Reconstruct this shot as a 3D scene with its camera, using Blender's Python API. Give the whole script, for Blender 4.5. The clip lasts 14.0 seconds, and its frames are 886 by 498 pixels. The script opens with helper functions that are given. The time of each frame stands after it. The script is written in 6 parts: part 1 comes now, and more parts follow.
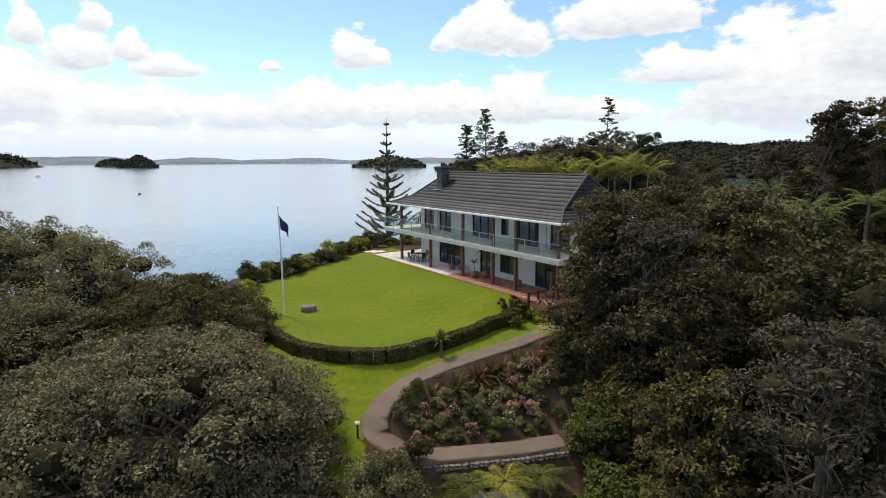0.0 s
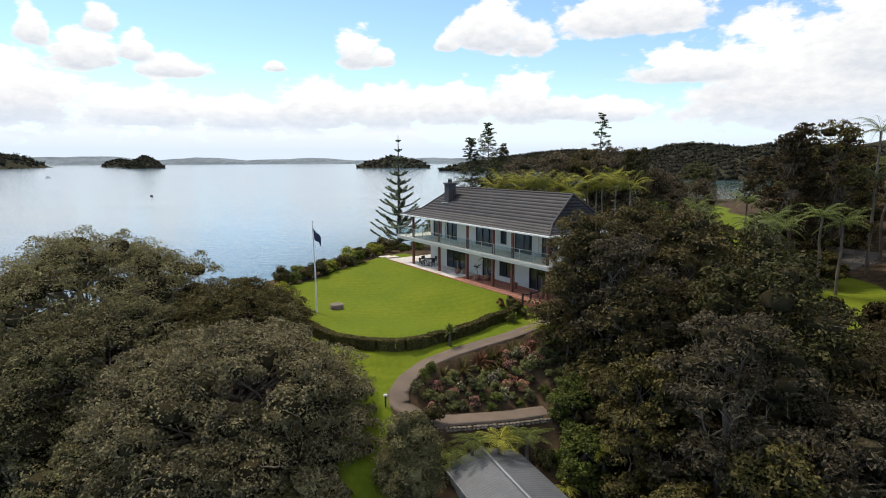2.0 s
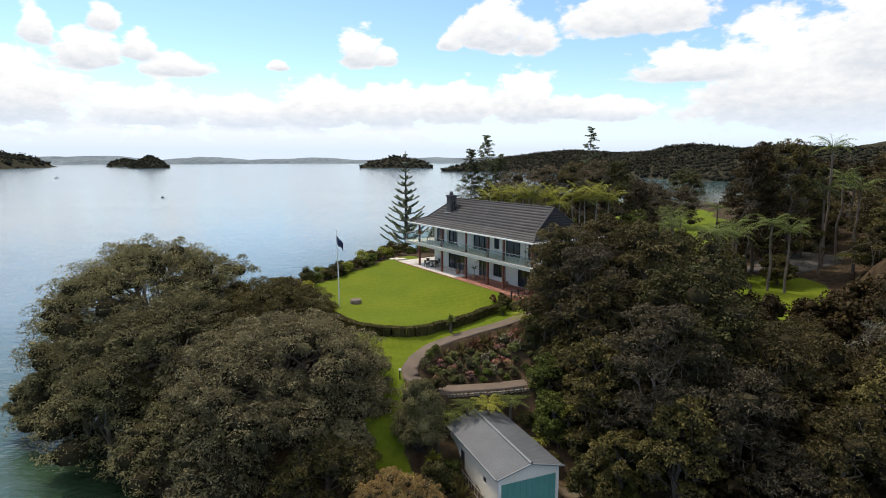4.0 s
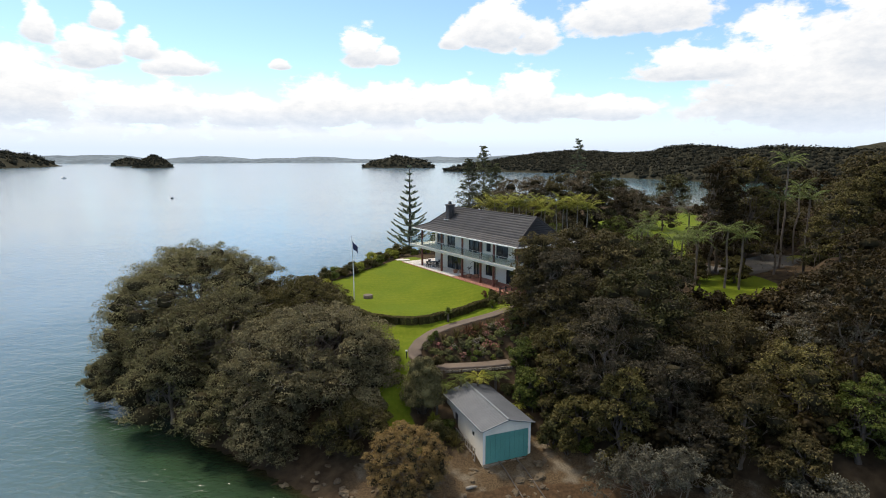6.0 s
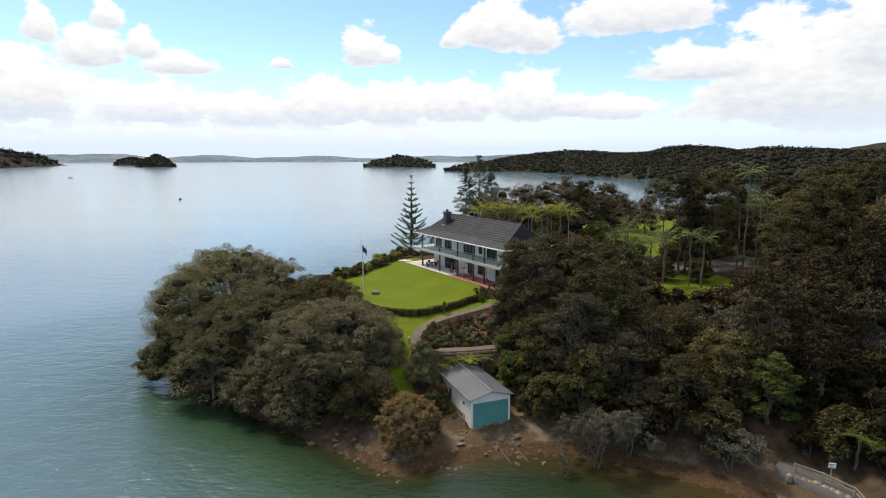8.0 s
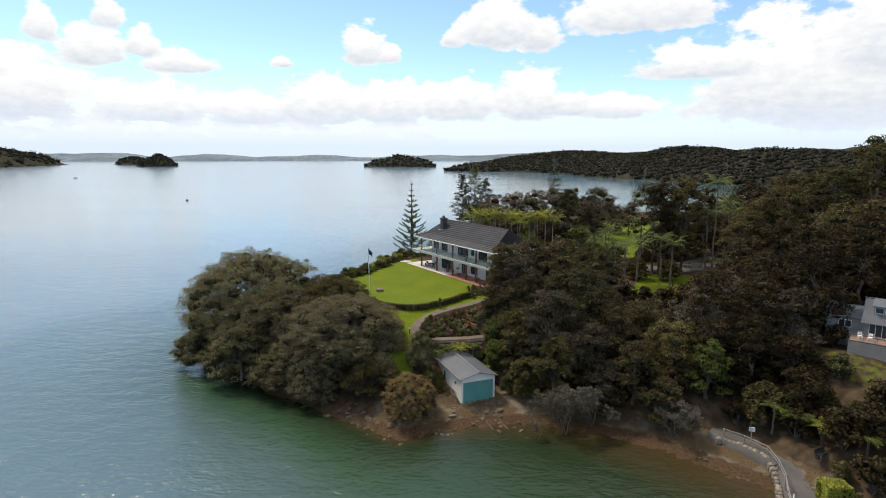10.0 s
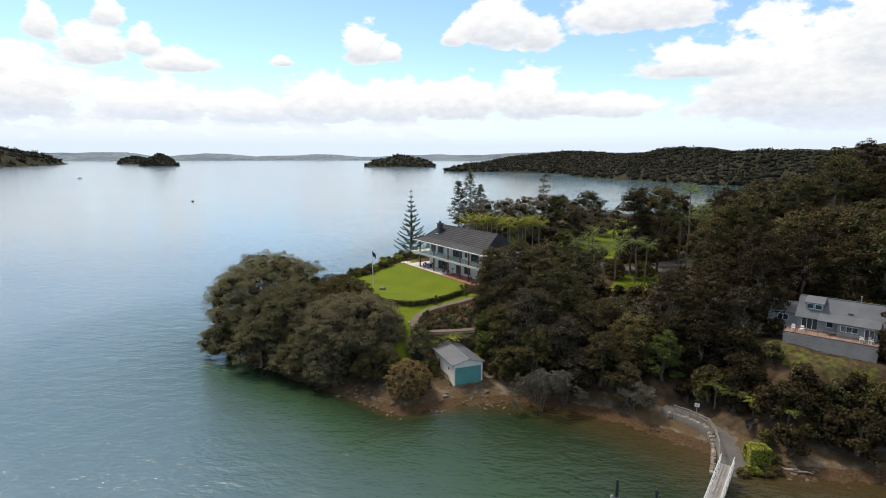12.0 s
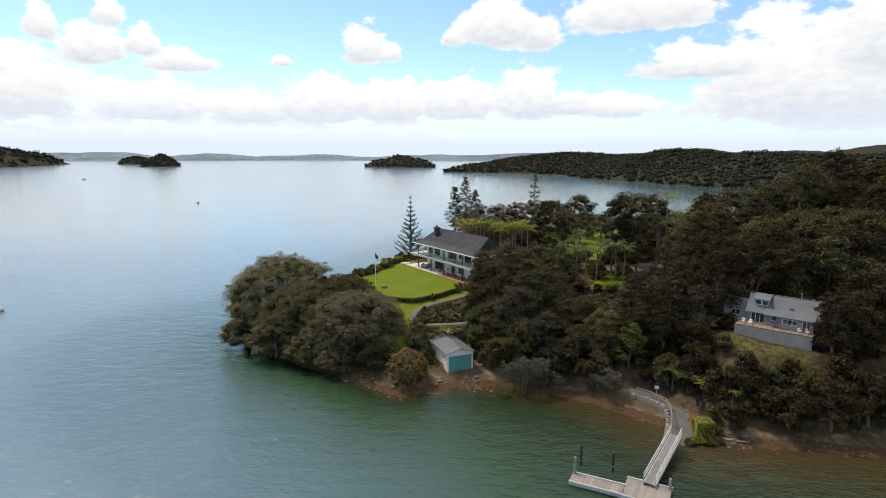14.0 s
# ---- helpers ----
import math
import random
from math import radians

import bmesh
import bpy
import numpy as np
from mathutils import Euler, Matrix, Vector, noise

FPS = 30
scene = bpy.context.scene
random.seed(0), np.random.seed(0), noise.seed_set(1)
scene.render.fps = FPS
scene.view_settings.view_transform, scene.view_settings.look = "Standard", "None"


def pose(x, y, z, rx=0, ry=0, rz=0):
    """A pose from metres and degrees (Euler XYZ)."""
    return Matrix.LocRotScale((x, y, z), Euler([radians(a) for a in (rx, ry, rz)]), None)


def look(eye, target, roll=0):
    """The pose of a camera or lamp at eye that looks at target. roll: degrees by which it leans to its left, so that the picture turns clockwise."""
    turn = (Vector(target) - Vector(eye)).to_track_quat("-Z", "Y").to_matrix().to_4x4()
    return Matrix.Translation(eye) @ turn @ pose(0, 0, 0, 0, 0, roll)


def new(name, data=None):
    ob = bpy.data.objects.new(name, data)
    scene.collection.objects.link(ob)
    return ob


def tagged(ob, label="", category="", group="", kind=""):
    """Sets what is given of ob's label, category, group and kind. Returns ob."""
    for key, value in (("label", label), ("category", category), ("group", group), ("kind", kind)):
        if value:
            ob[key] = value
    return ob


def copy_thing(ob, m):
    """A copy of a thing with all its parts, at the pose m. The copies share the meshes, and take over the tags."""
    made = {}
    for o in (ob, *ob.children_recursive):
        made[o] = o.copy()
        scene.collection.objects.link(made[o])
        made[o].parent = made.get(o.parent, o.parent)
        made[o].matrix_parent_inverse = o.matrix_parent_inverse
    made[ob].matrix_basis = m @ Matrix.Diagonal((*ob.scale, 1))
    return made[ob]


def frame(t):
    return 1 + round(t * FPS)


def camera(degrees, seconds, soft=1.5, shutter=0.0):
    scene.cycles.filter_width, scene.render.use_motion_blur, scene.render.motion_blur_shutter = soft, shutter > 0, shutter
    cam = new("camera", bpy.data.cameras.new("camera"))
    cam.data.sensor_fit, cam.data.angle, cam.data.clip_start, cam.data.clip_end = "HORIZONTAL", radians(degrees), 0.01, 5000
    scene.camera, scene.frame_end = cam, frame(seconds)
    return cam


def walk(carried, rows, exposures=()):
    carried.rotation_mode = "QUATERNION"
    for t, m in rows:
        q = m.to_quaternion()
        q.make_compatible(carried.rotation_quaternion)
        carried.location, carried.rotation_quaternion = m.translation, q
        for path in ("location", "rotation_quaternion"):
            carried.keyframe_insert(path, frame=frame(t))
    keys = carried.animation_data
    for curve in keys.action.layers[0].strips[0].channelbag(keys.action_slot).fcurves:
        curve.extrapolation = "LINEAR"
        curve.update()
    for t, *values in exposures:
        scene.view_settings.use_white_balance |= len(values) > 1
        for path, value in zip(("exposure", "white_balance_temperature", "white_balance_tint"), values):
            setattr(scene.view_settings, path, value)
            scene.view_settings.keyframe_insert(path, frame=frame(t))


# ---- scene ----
cam = camera(75.5, 14.0, soft=1.0)
PATH = [
    (0.0, (-0.854, -4.639, 18.829), (-1.346, 5.231, 17.299), -0.22),
    (0.5, (-0.904, -6.237, 19.261), (-1.415, 3.632, 17.732), -0.21),
    (1.0, (-0.914, -7.991, 19.699), (-1.441, 1.877, 18.171), -0.21),
    (1.5, (-0.887, -9.884, 20.145), (-1.429, -0.017, 18.616), -0.20),
    (2.0, (-0.825, -11.901, 20.598), (-1.382, -2.034, 19.067), -0.19),
    (2.5, (-0.730, -14.025, 21.058), (-1.300, -4.160, 19.526), -0.18),
    (3.0, (-0.607, -16.243, 21.528), (-1.189, -6.378, 19.993), -0.17),
    (3.5, (-0.456, -18.540, 22.005), (-1.049, -8.677, 20.468), -0.16),
    (4.0, (-0.281, -20.905, 22.492), (-0.883, -11.043, 20.951), -0.15),
    (4.5, (-0.083, -23.326, 22.987), (-0.694, -13.465, 21.443), -0.14),
    (5.0, (0.135, -25.792, 23.491), (-0.484, -15.932, 21.942), -0.13),
    (5.5, (0.371, -28.294, 24.003), (-0.255, -18.435, 22.450), -0.12),
    (6.0, (0.624, -30.822, 24.523), (-0.008, -20.964, 22.965), -0.11),
    (6.5, (0.891, -33.368, 25.051), (0.254, -23.512, 23.488), -0.10),
    (7.0, (1.171, -35.927, 25.586), (0.529, -26.072, 24.018), -0.09),
    (7.5, (1.463, -38.492, 26.127), (0.817, -28.637, 24.554), -0.08),
    (8.0, (1.765, -41.057, 26.673), (1.116, -31.204, 25.095), -0.07),
    (8.5, (2.076, -43.619, 27.224), (1.424, -33.766, 25.642), -0.06),
    (9.0, (2.394, -46.174, 27.779), (1.740, -36.322, 26.192), -0.06),
    (9.5, (2.718, -48.720, 28.337), (2.063, -38.870, 26.744), -0.05),
    (10.0, (3.048, -51.256, 28.895), (2.392, -41.406, 27.299), -0.04),
    (10.5, (3.383, -53.781, 29.454), (2.726, -43.932, 27.853), -0.03),
    (11.0, (3.722, -56.296, 30.011), (3.065, -46.448, 28.407), -0.02),
    (11.5, (4.064, -58.802, 30.565), (3.407, -48.954, 28.958), -0.01),
    (12.0, (4.409, -61.302, 31.114), (3.752, -51.454, 29.504), 0.00),
    (12.5, (4.757, -63.798, 31.656), (4.100, -53.951, 30.045), 0.01),
    (13.0, (5.107, -66.296, 32.190), (4.451, -56.448, 30.578), 0.02),
    (13.5, (5.459, -68.799, 32.713), (4.804, -58.952, 31.101), 0.03),
    (14.0, (5.813, -71.315, 33.224), (5.158, -61.467, 31.611), 0.04),
]
walk(cam, [(t, look(eye, target, roll)) for t, eye, target, roll in PATH])

# ---- world, sun, exposure ----
SUN_AZ, SUN_EL = -50.0, 58.0            # degrees right of +y, degrees above the horizon
scene.view_settings.exposure = 0.0


def build_world():
    w = bpy.data.worlds.new("sky")
    scene.world = w
    w.use_nodes = True
    nt = w.node_tree
    n, l = nt.nodes, nt.links
    n.clear()

    def math_(op, a, b=None, c=None, clamp=False):
        k = n.new("ShaderNodeMath")
        k.operation, k.use_clamp = op, clamp
        for i, v in enumerate((a, b, c)):
            if v is None:
                continue
            if isinstance(v, (int, float)):
                k.inputs[i].default_value = v
            else:
                l.new(v, k.inputs[i])
        return k.outputs[0]

    sky = n.new("ShaderNodeTexSky")
    sky.sky_type, sky.sun_disc = "NISHITA", False
    sky.sun_elevation, sky.sun_rotation = radians(SUN_EL), radians(SUN_AZ)
    sky.air_density, sky.dust_density, sky.ozone_density = 1.0, 0.1, 2.0
    tc = n.new("ShaderNodeTexCoord")
    sep = n.new("ShaderNodeSeparateXYZ")
    l.new(tc.outputs["Generated"], sep.inputs[0])
    az = math_("MULTIPLY", math_("ARCTAN2", sep.outputs[0], sep.outputs[1]), 57.2958)
    el = math_("MULTIPLY", math_("ARCSINE", sep.outputs[2]), 57.2958)
    comb = n.new("ShaderNodeCombineXYZ")
    l.new(az, comb.inputs[0])
    l.new(math_("MULTIPLY", el, 1.9), comb.inputs[1])

    def noise_(scale, detail, rough=0.55, off=0.0):
        t = n.new("ShaderNodeTexNoise")
        t.inputs["Scale"].default_value, t.inputs["Detail"].default_value = scale, detail
        t.inputs["Roughness"].default_value = rough
        if off:
            m = n.new("ShaderNodeVectorMath")
            m.inputs[1].default_value = (off, off * 0.7, off)
            l.new(comb.outputs[0], m.inputs[0])
            l.new(m.outputs[0], t.inputs["Vector"])
        else:
            l.new(comb.outputs[0], t.inputs["Vector"])
        return t.outputs["Fac"]

    edge = math_("SUBTRACT", noise_(0.3, 7.0, 0.55), 0.5)
    fine = math_("SUBTRACT", noise_(0.8, 6.0, 0.6, 31.0), 0.5)
    wob = math_("ADD", math_("MULTIPLY", edge, 1.5), math_("MULTIPLY", fine, 0.55))
    # cumulus: azimuth, elevation of the base, half width, height (degrees)
    clouds = ((-37.7, 9.7, 1.5, 2.6), (-34.2, 8.2, 3.3, 3.4), (-33.0, 11.0, 1.6, 2.0), (-30.6, 8.9, 1.7, 2.2), (-27.6, 7.7, 4.2, 1.7),
              (-18.9, 8.4, 1.3, 0.9), (-11.4, 9.4, 2.4, 3.2), (-9.4, 9.2, 2.0, 1.6), (-2.7, 10.6, 1.5, 1.6), (1.4, 11.2, 4.4, 4.4),
              (5.2, 10.6, 2.6, 3.4), (14.6, 12.0, 8.0, 4.0), (30.0, 4.6, 14.0, 9.6), (37.0, 8.0, 10.0, 10.0), (19.5, 7.4, 6.5, 2.6),
              (-39.5, 4.2, 5.6, 5.8), (-30.0, 3.7, 6.4, 3.2), (-22.0, 3.6, 5.6, 2.8), (-15.4, 4.0, 5.4, 4.2), (-9.0, 4.1, 5.6, 3.8),
              (-2.4, 4.3, 5.4, 3.8), (4.4, 4.5, 4.4, 4.6), (8.0, 4.4, 3.4, 2.6), (12.5, 4.0, 4.6, 2.0), (-46.0, 5.0, 7.0, 9.0), (50.0, 5.0, 9.0, 9.0))
    dens = shade = None
    for a, e, wa, he in clouds:
        dx = math_("DIVIDE", math_("SUBTRACT", az, a), wa)
        up = math_("DIVIDE", math_("SUBTRACT", el, e), he)
        low = math_("MULTIPLY", math_("MINIMUM", up, 0.0), 3.2)
        hi = math_("MAXIMUM", up, 0.0)
        r = math_("SQRT", math_("ADD", math_("MULTIPLY", dx, dx), math_("ADD", math_("MULTIPLY", hi, hi), math_("MULTIPLY", low, low))))
        d = math_("SUBTRACT", 1.0, r)
        s = math_("MULTIPLY", math_("SUBTRACT", 0.62, up), math_("MULTIPLY", math_("ADD", d, 0.25, clamp=True), 1.4, clamp=True), clamp=True)
        dens = d if dens is None else math_("MAXIMUM", dens, d)
        shade = s if shade is None else math_("MAXIMUM", shade, s)
    # higher up, out of view, broken cloud goes on all round
    high = math_("MULTIPLY", math_("SUBTRACT", el, 20.0), 0.08, clamp=True)
    roof = math_("SUBTRACT", math_("MULTIPLY", noise_(0.055, 6.0, 0.6, 77.0), 1.9), 0.7)
    dens = math_("MAXIMUM", dens, math_("SUBTRACT", roof, math_("MULTIPLY", math_("SUBTRACT", 1.0, high), 3.0)))
    # haze bank low over the sea
    bank = math_("MULTIPLY", math_("SUBTRACT", 4.2, el), 0.16)
    left = math_("MULTIPLY", math_("SUBTRACT", 9.0, az), 0.07, clamp=True)
    dens = math_("MAXIMUM", dens, math_("SUBTRACT", bank, math_("MULTIPLY", math_("SUBTRACT", 1.0, left), 3.0)))
    mr = n.new("ShaderNodeMapRange")
    mr.interpolation_type = "SMOOTHSTEP"
    mr.inputs["From Min"].default_value, mr.inputs["From Max"].default_value = 0.02, 0.3
    l.new(math_("ADD", dens, wob), mr.inputs["Value"])
    grey = math_("MULTIPLY", math_("ADD", shade, math_("MULTIPLY", fine, 0.8)), 1.0, clamp=True)
    cc = n.new("ShaderNodeMix")
    cc.data_type = "RGBA"
    l.new(grey, cc.inputs["Factor"])
    cc.inputs["A"].default_value = (*CLOUD_LIT, 1)
    cc.inputs["B"].default_value = (*CLOUD_SHADE, 1)
    blue = n.new("ShaderNodeMix")
    blue.data_type, blue.blend_type = "RGBA", "MULTIPLY"
    blue.inputs["Factor"].default_value = 1.0
    l.new(sky.outputs[0], blue.inputs["A"])
    blue.inputs["B"].default_value = (*SKY_GAIN, 1)
    mix = n.new("ShaderNodeMix")
    mix.data_type = "RGBA"
    l.new(mr.outputs["Result"], mix.inputs["Factor"])
    l.new(blue.outputs["Result"], mix.inputs["A"])
    l.new(cc.outputs["Result"], mix.inputs["B"])
    # pale blue sea haze towards the horizon
    haze = n.new("ShaderNodeMix")
    haze.data_type = "RGBA"
    l.new(math_("MULTIPLY", math_("SUBTRACT", 4.8, el), 0.26, clamp=True), haze.inputs["Factor"])
    l.new(mix.outputs["Result"], haze.inputs["A"])
    haze.inputs["B"].default_value = (7.8, 8.9, 10.4, 1)
    mix = haze
    bg = n.new("ShaderNodeBackground")
    bg.inputs["Strength"].default_value = SKY_STRENGTH
    l.new(mix.outputs["Result"], bg.inputs["Color"])
    out = n.new("ShaderNodeOutputWorld")
    l.new(bg.outputs[0], out.inputs["Surface"])


SKY_STRENGTH = 0.1
CLOUD_LIT, CLOUD_SHADE, SKY_GAIN = (11.6, 11.3, 10.9), (6.3, 6.9, 7.8), (1.62, 1.72, 1.8)
build_world()
sun = new("sun", bpy.data.lights.new("sun", "SUN"))
sun.data.energy, sun.data.angle, sun.data.color = 3.6, radians(9.0), (1.0, 0.9, 0.74)
_a, _e = radians(SUN_AZ), radians(SUN_EL)
sun.matrix_world = look((math.sin(_a) * math.cos(_e) * 300, math.cos(_a) * math.cos(_e) * 300, math.sin(_e) * 300), (0, 0, 0))


# ---- materials ----
def material(name, colour, second=None, rough=0.7, scale=3.0, fine=40.0, bump=0.3, bump_scale=None, metal=0.0, spec=0.5,
             island=0.0, per_object=0.0, translucent=0.0, tint=0.12):
    """A surface with two colours mixed by coarse noise, fine grain, and relief."""
    m = bpy.data.materials.new(name)
    m.use_nodes = True
    nt = m.node_tree
    n, l = nt.nodes, nt.links
    b = n["Principled BSDF"]
    b.inputs["Roughness"].default_value = rough
    b.inputs["Metallic"].default_value = metal
    b.inputs["Specular IOR Level"].default_value = spec
    geo = n.new("ShaderNodeNewGeometry")
    second = second or tuple(c * 0.7 for c in colour)
    t1 = n.new("ShaderNodeTexNoise")
    t1.inputs["Scale"].default_value, t1.inputs["Detail"].default_value = scale, 5.0
    l.new(geo.outputs["Position"], t1.inputs["Vector"])
    t2 = n.new("ShaderNodeTexNoise")
    t2.inputs["Scale"].default_value, t2.inputs["Detail"].default_value = fine, 3.0
    l.new(geo.outputs["Position"], t2.inputs["Vector"])
    ramp = n.new("ShaderNodeMapRange")
    ramp.inputs["From Min"].default_value, ramp.inputs["From Max"].default_value = 0.32, 0.68
    l.new(t1.outputs["Fac"], ramp.inputs["Value"])
    mix = n.new("ShaderNodeMix")
    mix.data_type = "RGBA"
    l.new(ramp.outputs["Result"], mix.inputs["Factor"])
    mix.inputs["A"].default_value = (*colour, 1)
    mix.inputs["B"].default_value = (*second, 1)
    last = mix.outputs["Result"]
    hsv = n.new("ShaderNodeHueSaturation")
    l.new(last, hsv.inputs["Color"])
    val = n.new("ShaderNodeMapRange")
    val.inputs["To Min"].default_value, val.inputs["To Max"].default_value = 1.0 - tint, 1.0 + tint
    val.inputs["From Min"].default_value, val.inputs["From Max"].default_value = 0.25, 0.75
    l.new(t2.outputs["Fac"], val.inputs["Value"])
    value = val.outputs["Result"]
    for amount, socket in ((island, geo.outputs["Random Per Island"]),
                           (per_object, n.new("ShaderNodeObjectInfo").outputs["Random"])):
        if amount:
            k = n.new("ShaderNodeMapRange")
            k.inputs["To Min"].default_value, k.inputs["To Max"].default_value = 1 - amount, 1 + amount
            l.new(socket, k.inputs["Value"])
            p = n.new("ShaderNodeMath")
            p.operation = "MULTIPLY"
            l.new(value, p.inputs[0])
            l.new(k.outputs["Result"], p.inputs[1])
            value = p.outputs[0]
    l.new(value, hsv.inputs["Value"])
    l.new(hsv.outputs["Color"], b.inputs["Base Color"])
    if bump:
        bp = n.new("ShaderNodeBump")
        bp.inputs["Strength"].default_value, bp.inputs["Distance"].default_value = bump, 0.05
        t3 = n.new("ShaderNodeTexNoise")
        t3.inputs["Scale"].default_value, t3.inputs["Detail"].default_value = bump_scale or fine, 4.0
        l.new(geo.outputs["Position"], t3.inputs["Vector"])
        l.new(t3.outputs["Fac"], bp.inputs["Height"])
        l.new(bp.outputs["Normal"], b.inputs["Normal"])
    if translucent:
        tr = n.new("ShaderNodeBsdfTranslucent")
        l.new(hsv.outputs["Color"], tr.inputs["Color"])
        sh = n.new("ShaderNodeMixShader")
        sh.inputs[0].default_value = translucent
        l.new(b.outputs[0], sh.inputs[1])
        l.new(tr.outputs[0], sh.inputs[2])
        l.new(sh.outputs[0], n["Material Output"].inputs["Surface"])
    return m


def leaf(name, a, b, **k):
    return material(name, a, b, rough=0.6, scale=0.35, fine=2.2, bump=0.0, spec=0.14, island=0.45, translucent=0.25, tint=0.2, per_object=0.22, **k)


L_POHU = leaf("grey_green_leaf", (0.2, 0.18, 0.082), (0.12, 0.108, 0.05))
L_POHU2 = leaf("grey_brown_leaf", (0.205, 0.176, 0.092), (0.12, 0.105, 0.056))
L_KANUKA = leaf("brown_green_leaf", (0.1, 0.08, 0.031), (0.056, 0.046, 0.018))
L_KANUKA2 = leaf("dusky_leaf", (0.088, 0.073, 0.045), (0.052, 0.044, 0.027))
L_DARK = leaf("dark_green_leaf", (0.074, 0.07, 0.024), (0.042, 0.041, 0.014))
L_OLIVE = leaf("olive_leaf", (0.125, 0.105, 0.034), (0.07, 0.06, 0.019))
L_GREEN = leaf("fresh_green_leaf", (0.13, 0.15, 0.03), (0.075, 0.095, 0.02))
L_YELLOW = leaf("yellow_green_leaf", (0.3, 0.29, 0.045), (0.17, 0.19, 0.03))
L_PALM = leaf("palm_leaf", (0.174, 0.203, 0.058), (0.087, 0.116, 0.032))
L_PINE = leaf("pine_leaf", (0.15, 0.165, 0.095), (0.09, 0.105, 0.06))
L_ORANGE = leaf("ochre_leaf", (0.26, 0.17, 0.065), (0.14, 0.1, 0.04))
L_RED = leaf("rusty_leaf", (0.18, 0.08, 0.04), (0.1, 0.05, 0.03))
L_PINK = leaf("pink_petal", (0.7, 0.2, 0.25), (0.6, 0.28, 0.26))
L_WHITE = leaf("pale_petal", (0.6, 0.5, 0.45), (0.5, 0.4, 0.4))
L_GREY = leaf("ashen_leaf", (0.135, 0.125, 0.09), (0.085, 0.08, 0.058))
BARK = material("bark", (0.13, 0.105, 0.085), (0.07, 0.055, 0.045), 0.9, 1.5, 14.0, 0.8)
BARK_TWIG = material("grey_brown_bark", (0.2, 0.16, 0.125), (0.12, 0.095, 0.075), 0.9, 1.5, 14.0, 0.6)
# near-black tone that puts the crowns' inner shade into the colour
SHADE_CORE = material("dark_crown_core", (0.05, 0.042, 0.024), (0.03, 0.026, 0.015), 1.0, 2.0, 9.0, 0.8, spec=0.0)
BARK_PALE = material("pale_bark", (0.32, 0.29, 0.25), (0.2, 0.18, 0.15), 0.9, 1.5, 14.0, 0.6)
PLASTER = material("cream_plaster", (0.78, 0.74, 0.66), (0.7, 0.66, 0.58), 0.85, 0.7, 30.0, 0.15)
WHITE = material("white_paint", (0.8, 0.8, 0.78), (0.72, 0.72, 0.7), 0.5, 1.2, 25.0, 0.1)
POST = material("red_brown_timber", (0.2, 0.07, 0.045), (0.14, 0.045, 0.03), 0.6, 2.0, 30.0, 0.3)
ROOF = material("charcoal_tile", (0.04, 0.036, 0.036), (0.027, 0.024, 0.025), 0.7, 0.5, 12.0, 0.3, per_object=0.12, island=0.15)
STEEL = material("grey_roof_steel", (0.115, 0.12, 0.132), (0.09, 0.095, 0.105), 0.6, 0.6, 8.0, 0.05, spec=0.3)
TERRA = material("terracotta_tile", (0.33, 0.13, 0.085), (0.25, 0.095, 0.06), 0.6, 1.0, 20.0, 0.2, island=0.15)
PALE_TILE = material("pale_stone_tile", (0.62, 0.57, 0.52), (0.54, 0.48, 0.43), 0.6, 1.0, 20.0, 0.2, island=0.1)
PATHWAY = material("brown_grey_path", (0.145, 0.107, 0.08), (0.1, 0.074, 0.056), 0.85, 0.8, 18.0, 0.3)
ASPHALT = material("grey_drive", (0.1, 0.09, 0.08), (0.072, 0.066, 0.06), 0.85, 0.8, 18.0, 0.3)
STONE = material("weathered_stone", (0.26, 0.215, 0.165), (0.15, 0.125, 0.095), 0.9, 1.6, 12.0, 0.7, island=0.2)
ROCK = material("shore_rock", (0.13, 0.095, 0.055), (0.06, 0.044, 0.028), 0.9, 0.9, 7.0, 1.0, island=0.25)
TEAL = material("teal_door_paint", (0.1, 0.3, 0.27), (0.08, 0.25, 0.225), 0.5, 0.6, 18.0, 0.08)
# white paint greyed down, the shade over the landing put into its colour
RAIL_SHADED = material("shaded_white_paint", (0.5, 0.5, 0.48), (0.4, 0.4, 0.38), 0.6, 1.2, 25.0, 0.1)
TIMBER = material("weathered_grey_timber", (0.26, 0.235, 0.21), (0.19, 0.17, 0.15), 0.8, 1.2, 25.0, 0.4, island=0.15)
DARK = material("dark_frame", (0.03, 0.03, 0.032), (0.022, 0.022, 0.024), 0.45, 1.0, 20.0, 0.05)
ALU = material("galvanised_metal", (0.5, 0.5, 0.5), (0.4, 0.4, 0.4), 0.4, 1.0, 20.0, 0.05, metal=0.7)
# dim colour stands in for the shade inside rooms and below the deck
SHADOW_IN = material("shadow_tone", (0.12, 0.1, 0.09), (0.08, 0.07, 0.06), 0.9, 0.5, 9.0, 0.0)
CLAY = material("clay_pot", (0.3, 0.16, 0.1), (0.24, 0.12, 0.08), 0.8, 1.4, 20.0, 0.3)
FLAGBLUE = material("navy_flag_cloth", (0.03, 0.04, 0.1), (0.025, 0.03, 0.08), 0.8, 2.0, 40.0, 0.2)
WEATHERBOARD = material("grey_weatherboard", (0.25, 0.245, 0.235), (0.2, 0.198, 0.19), 0.6, 0.8, 20.0, 0.1)


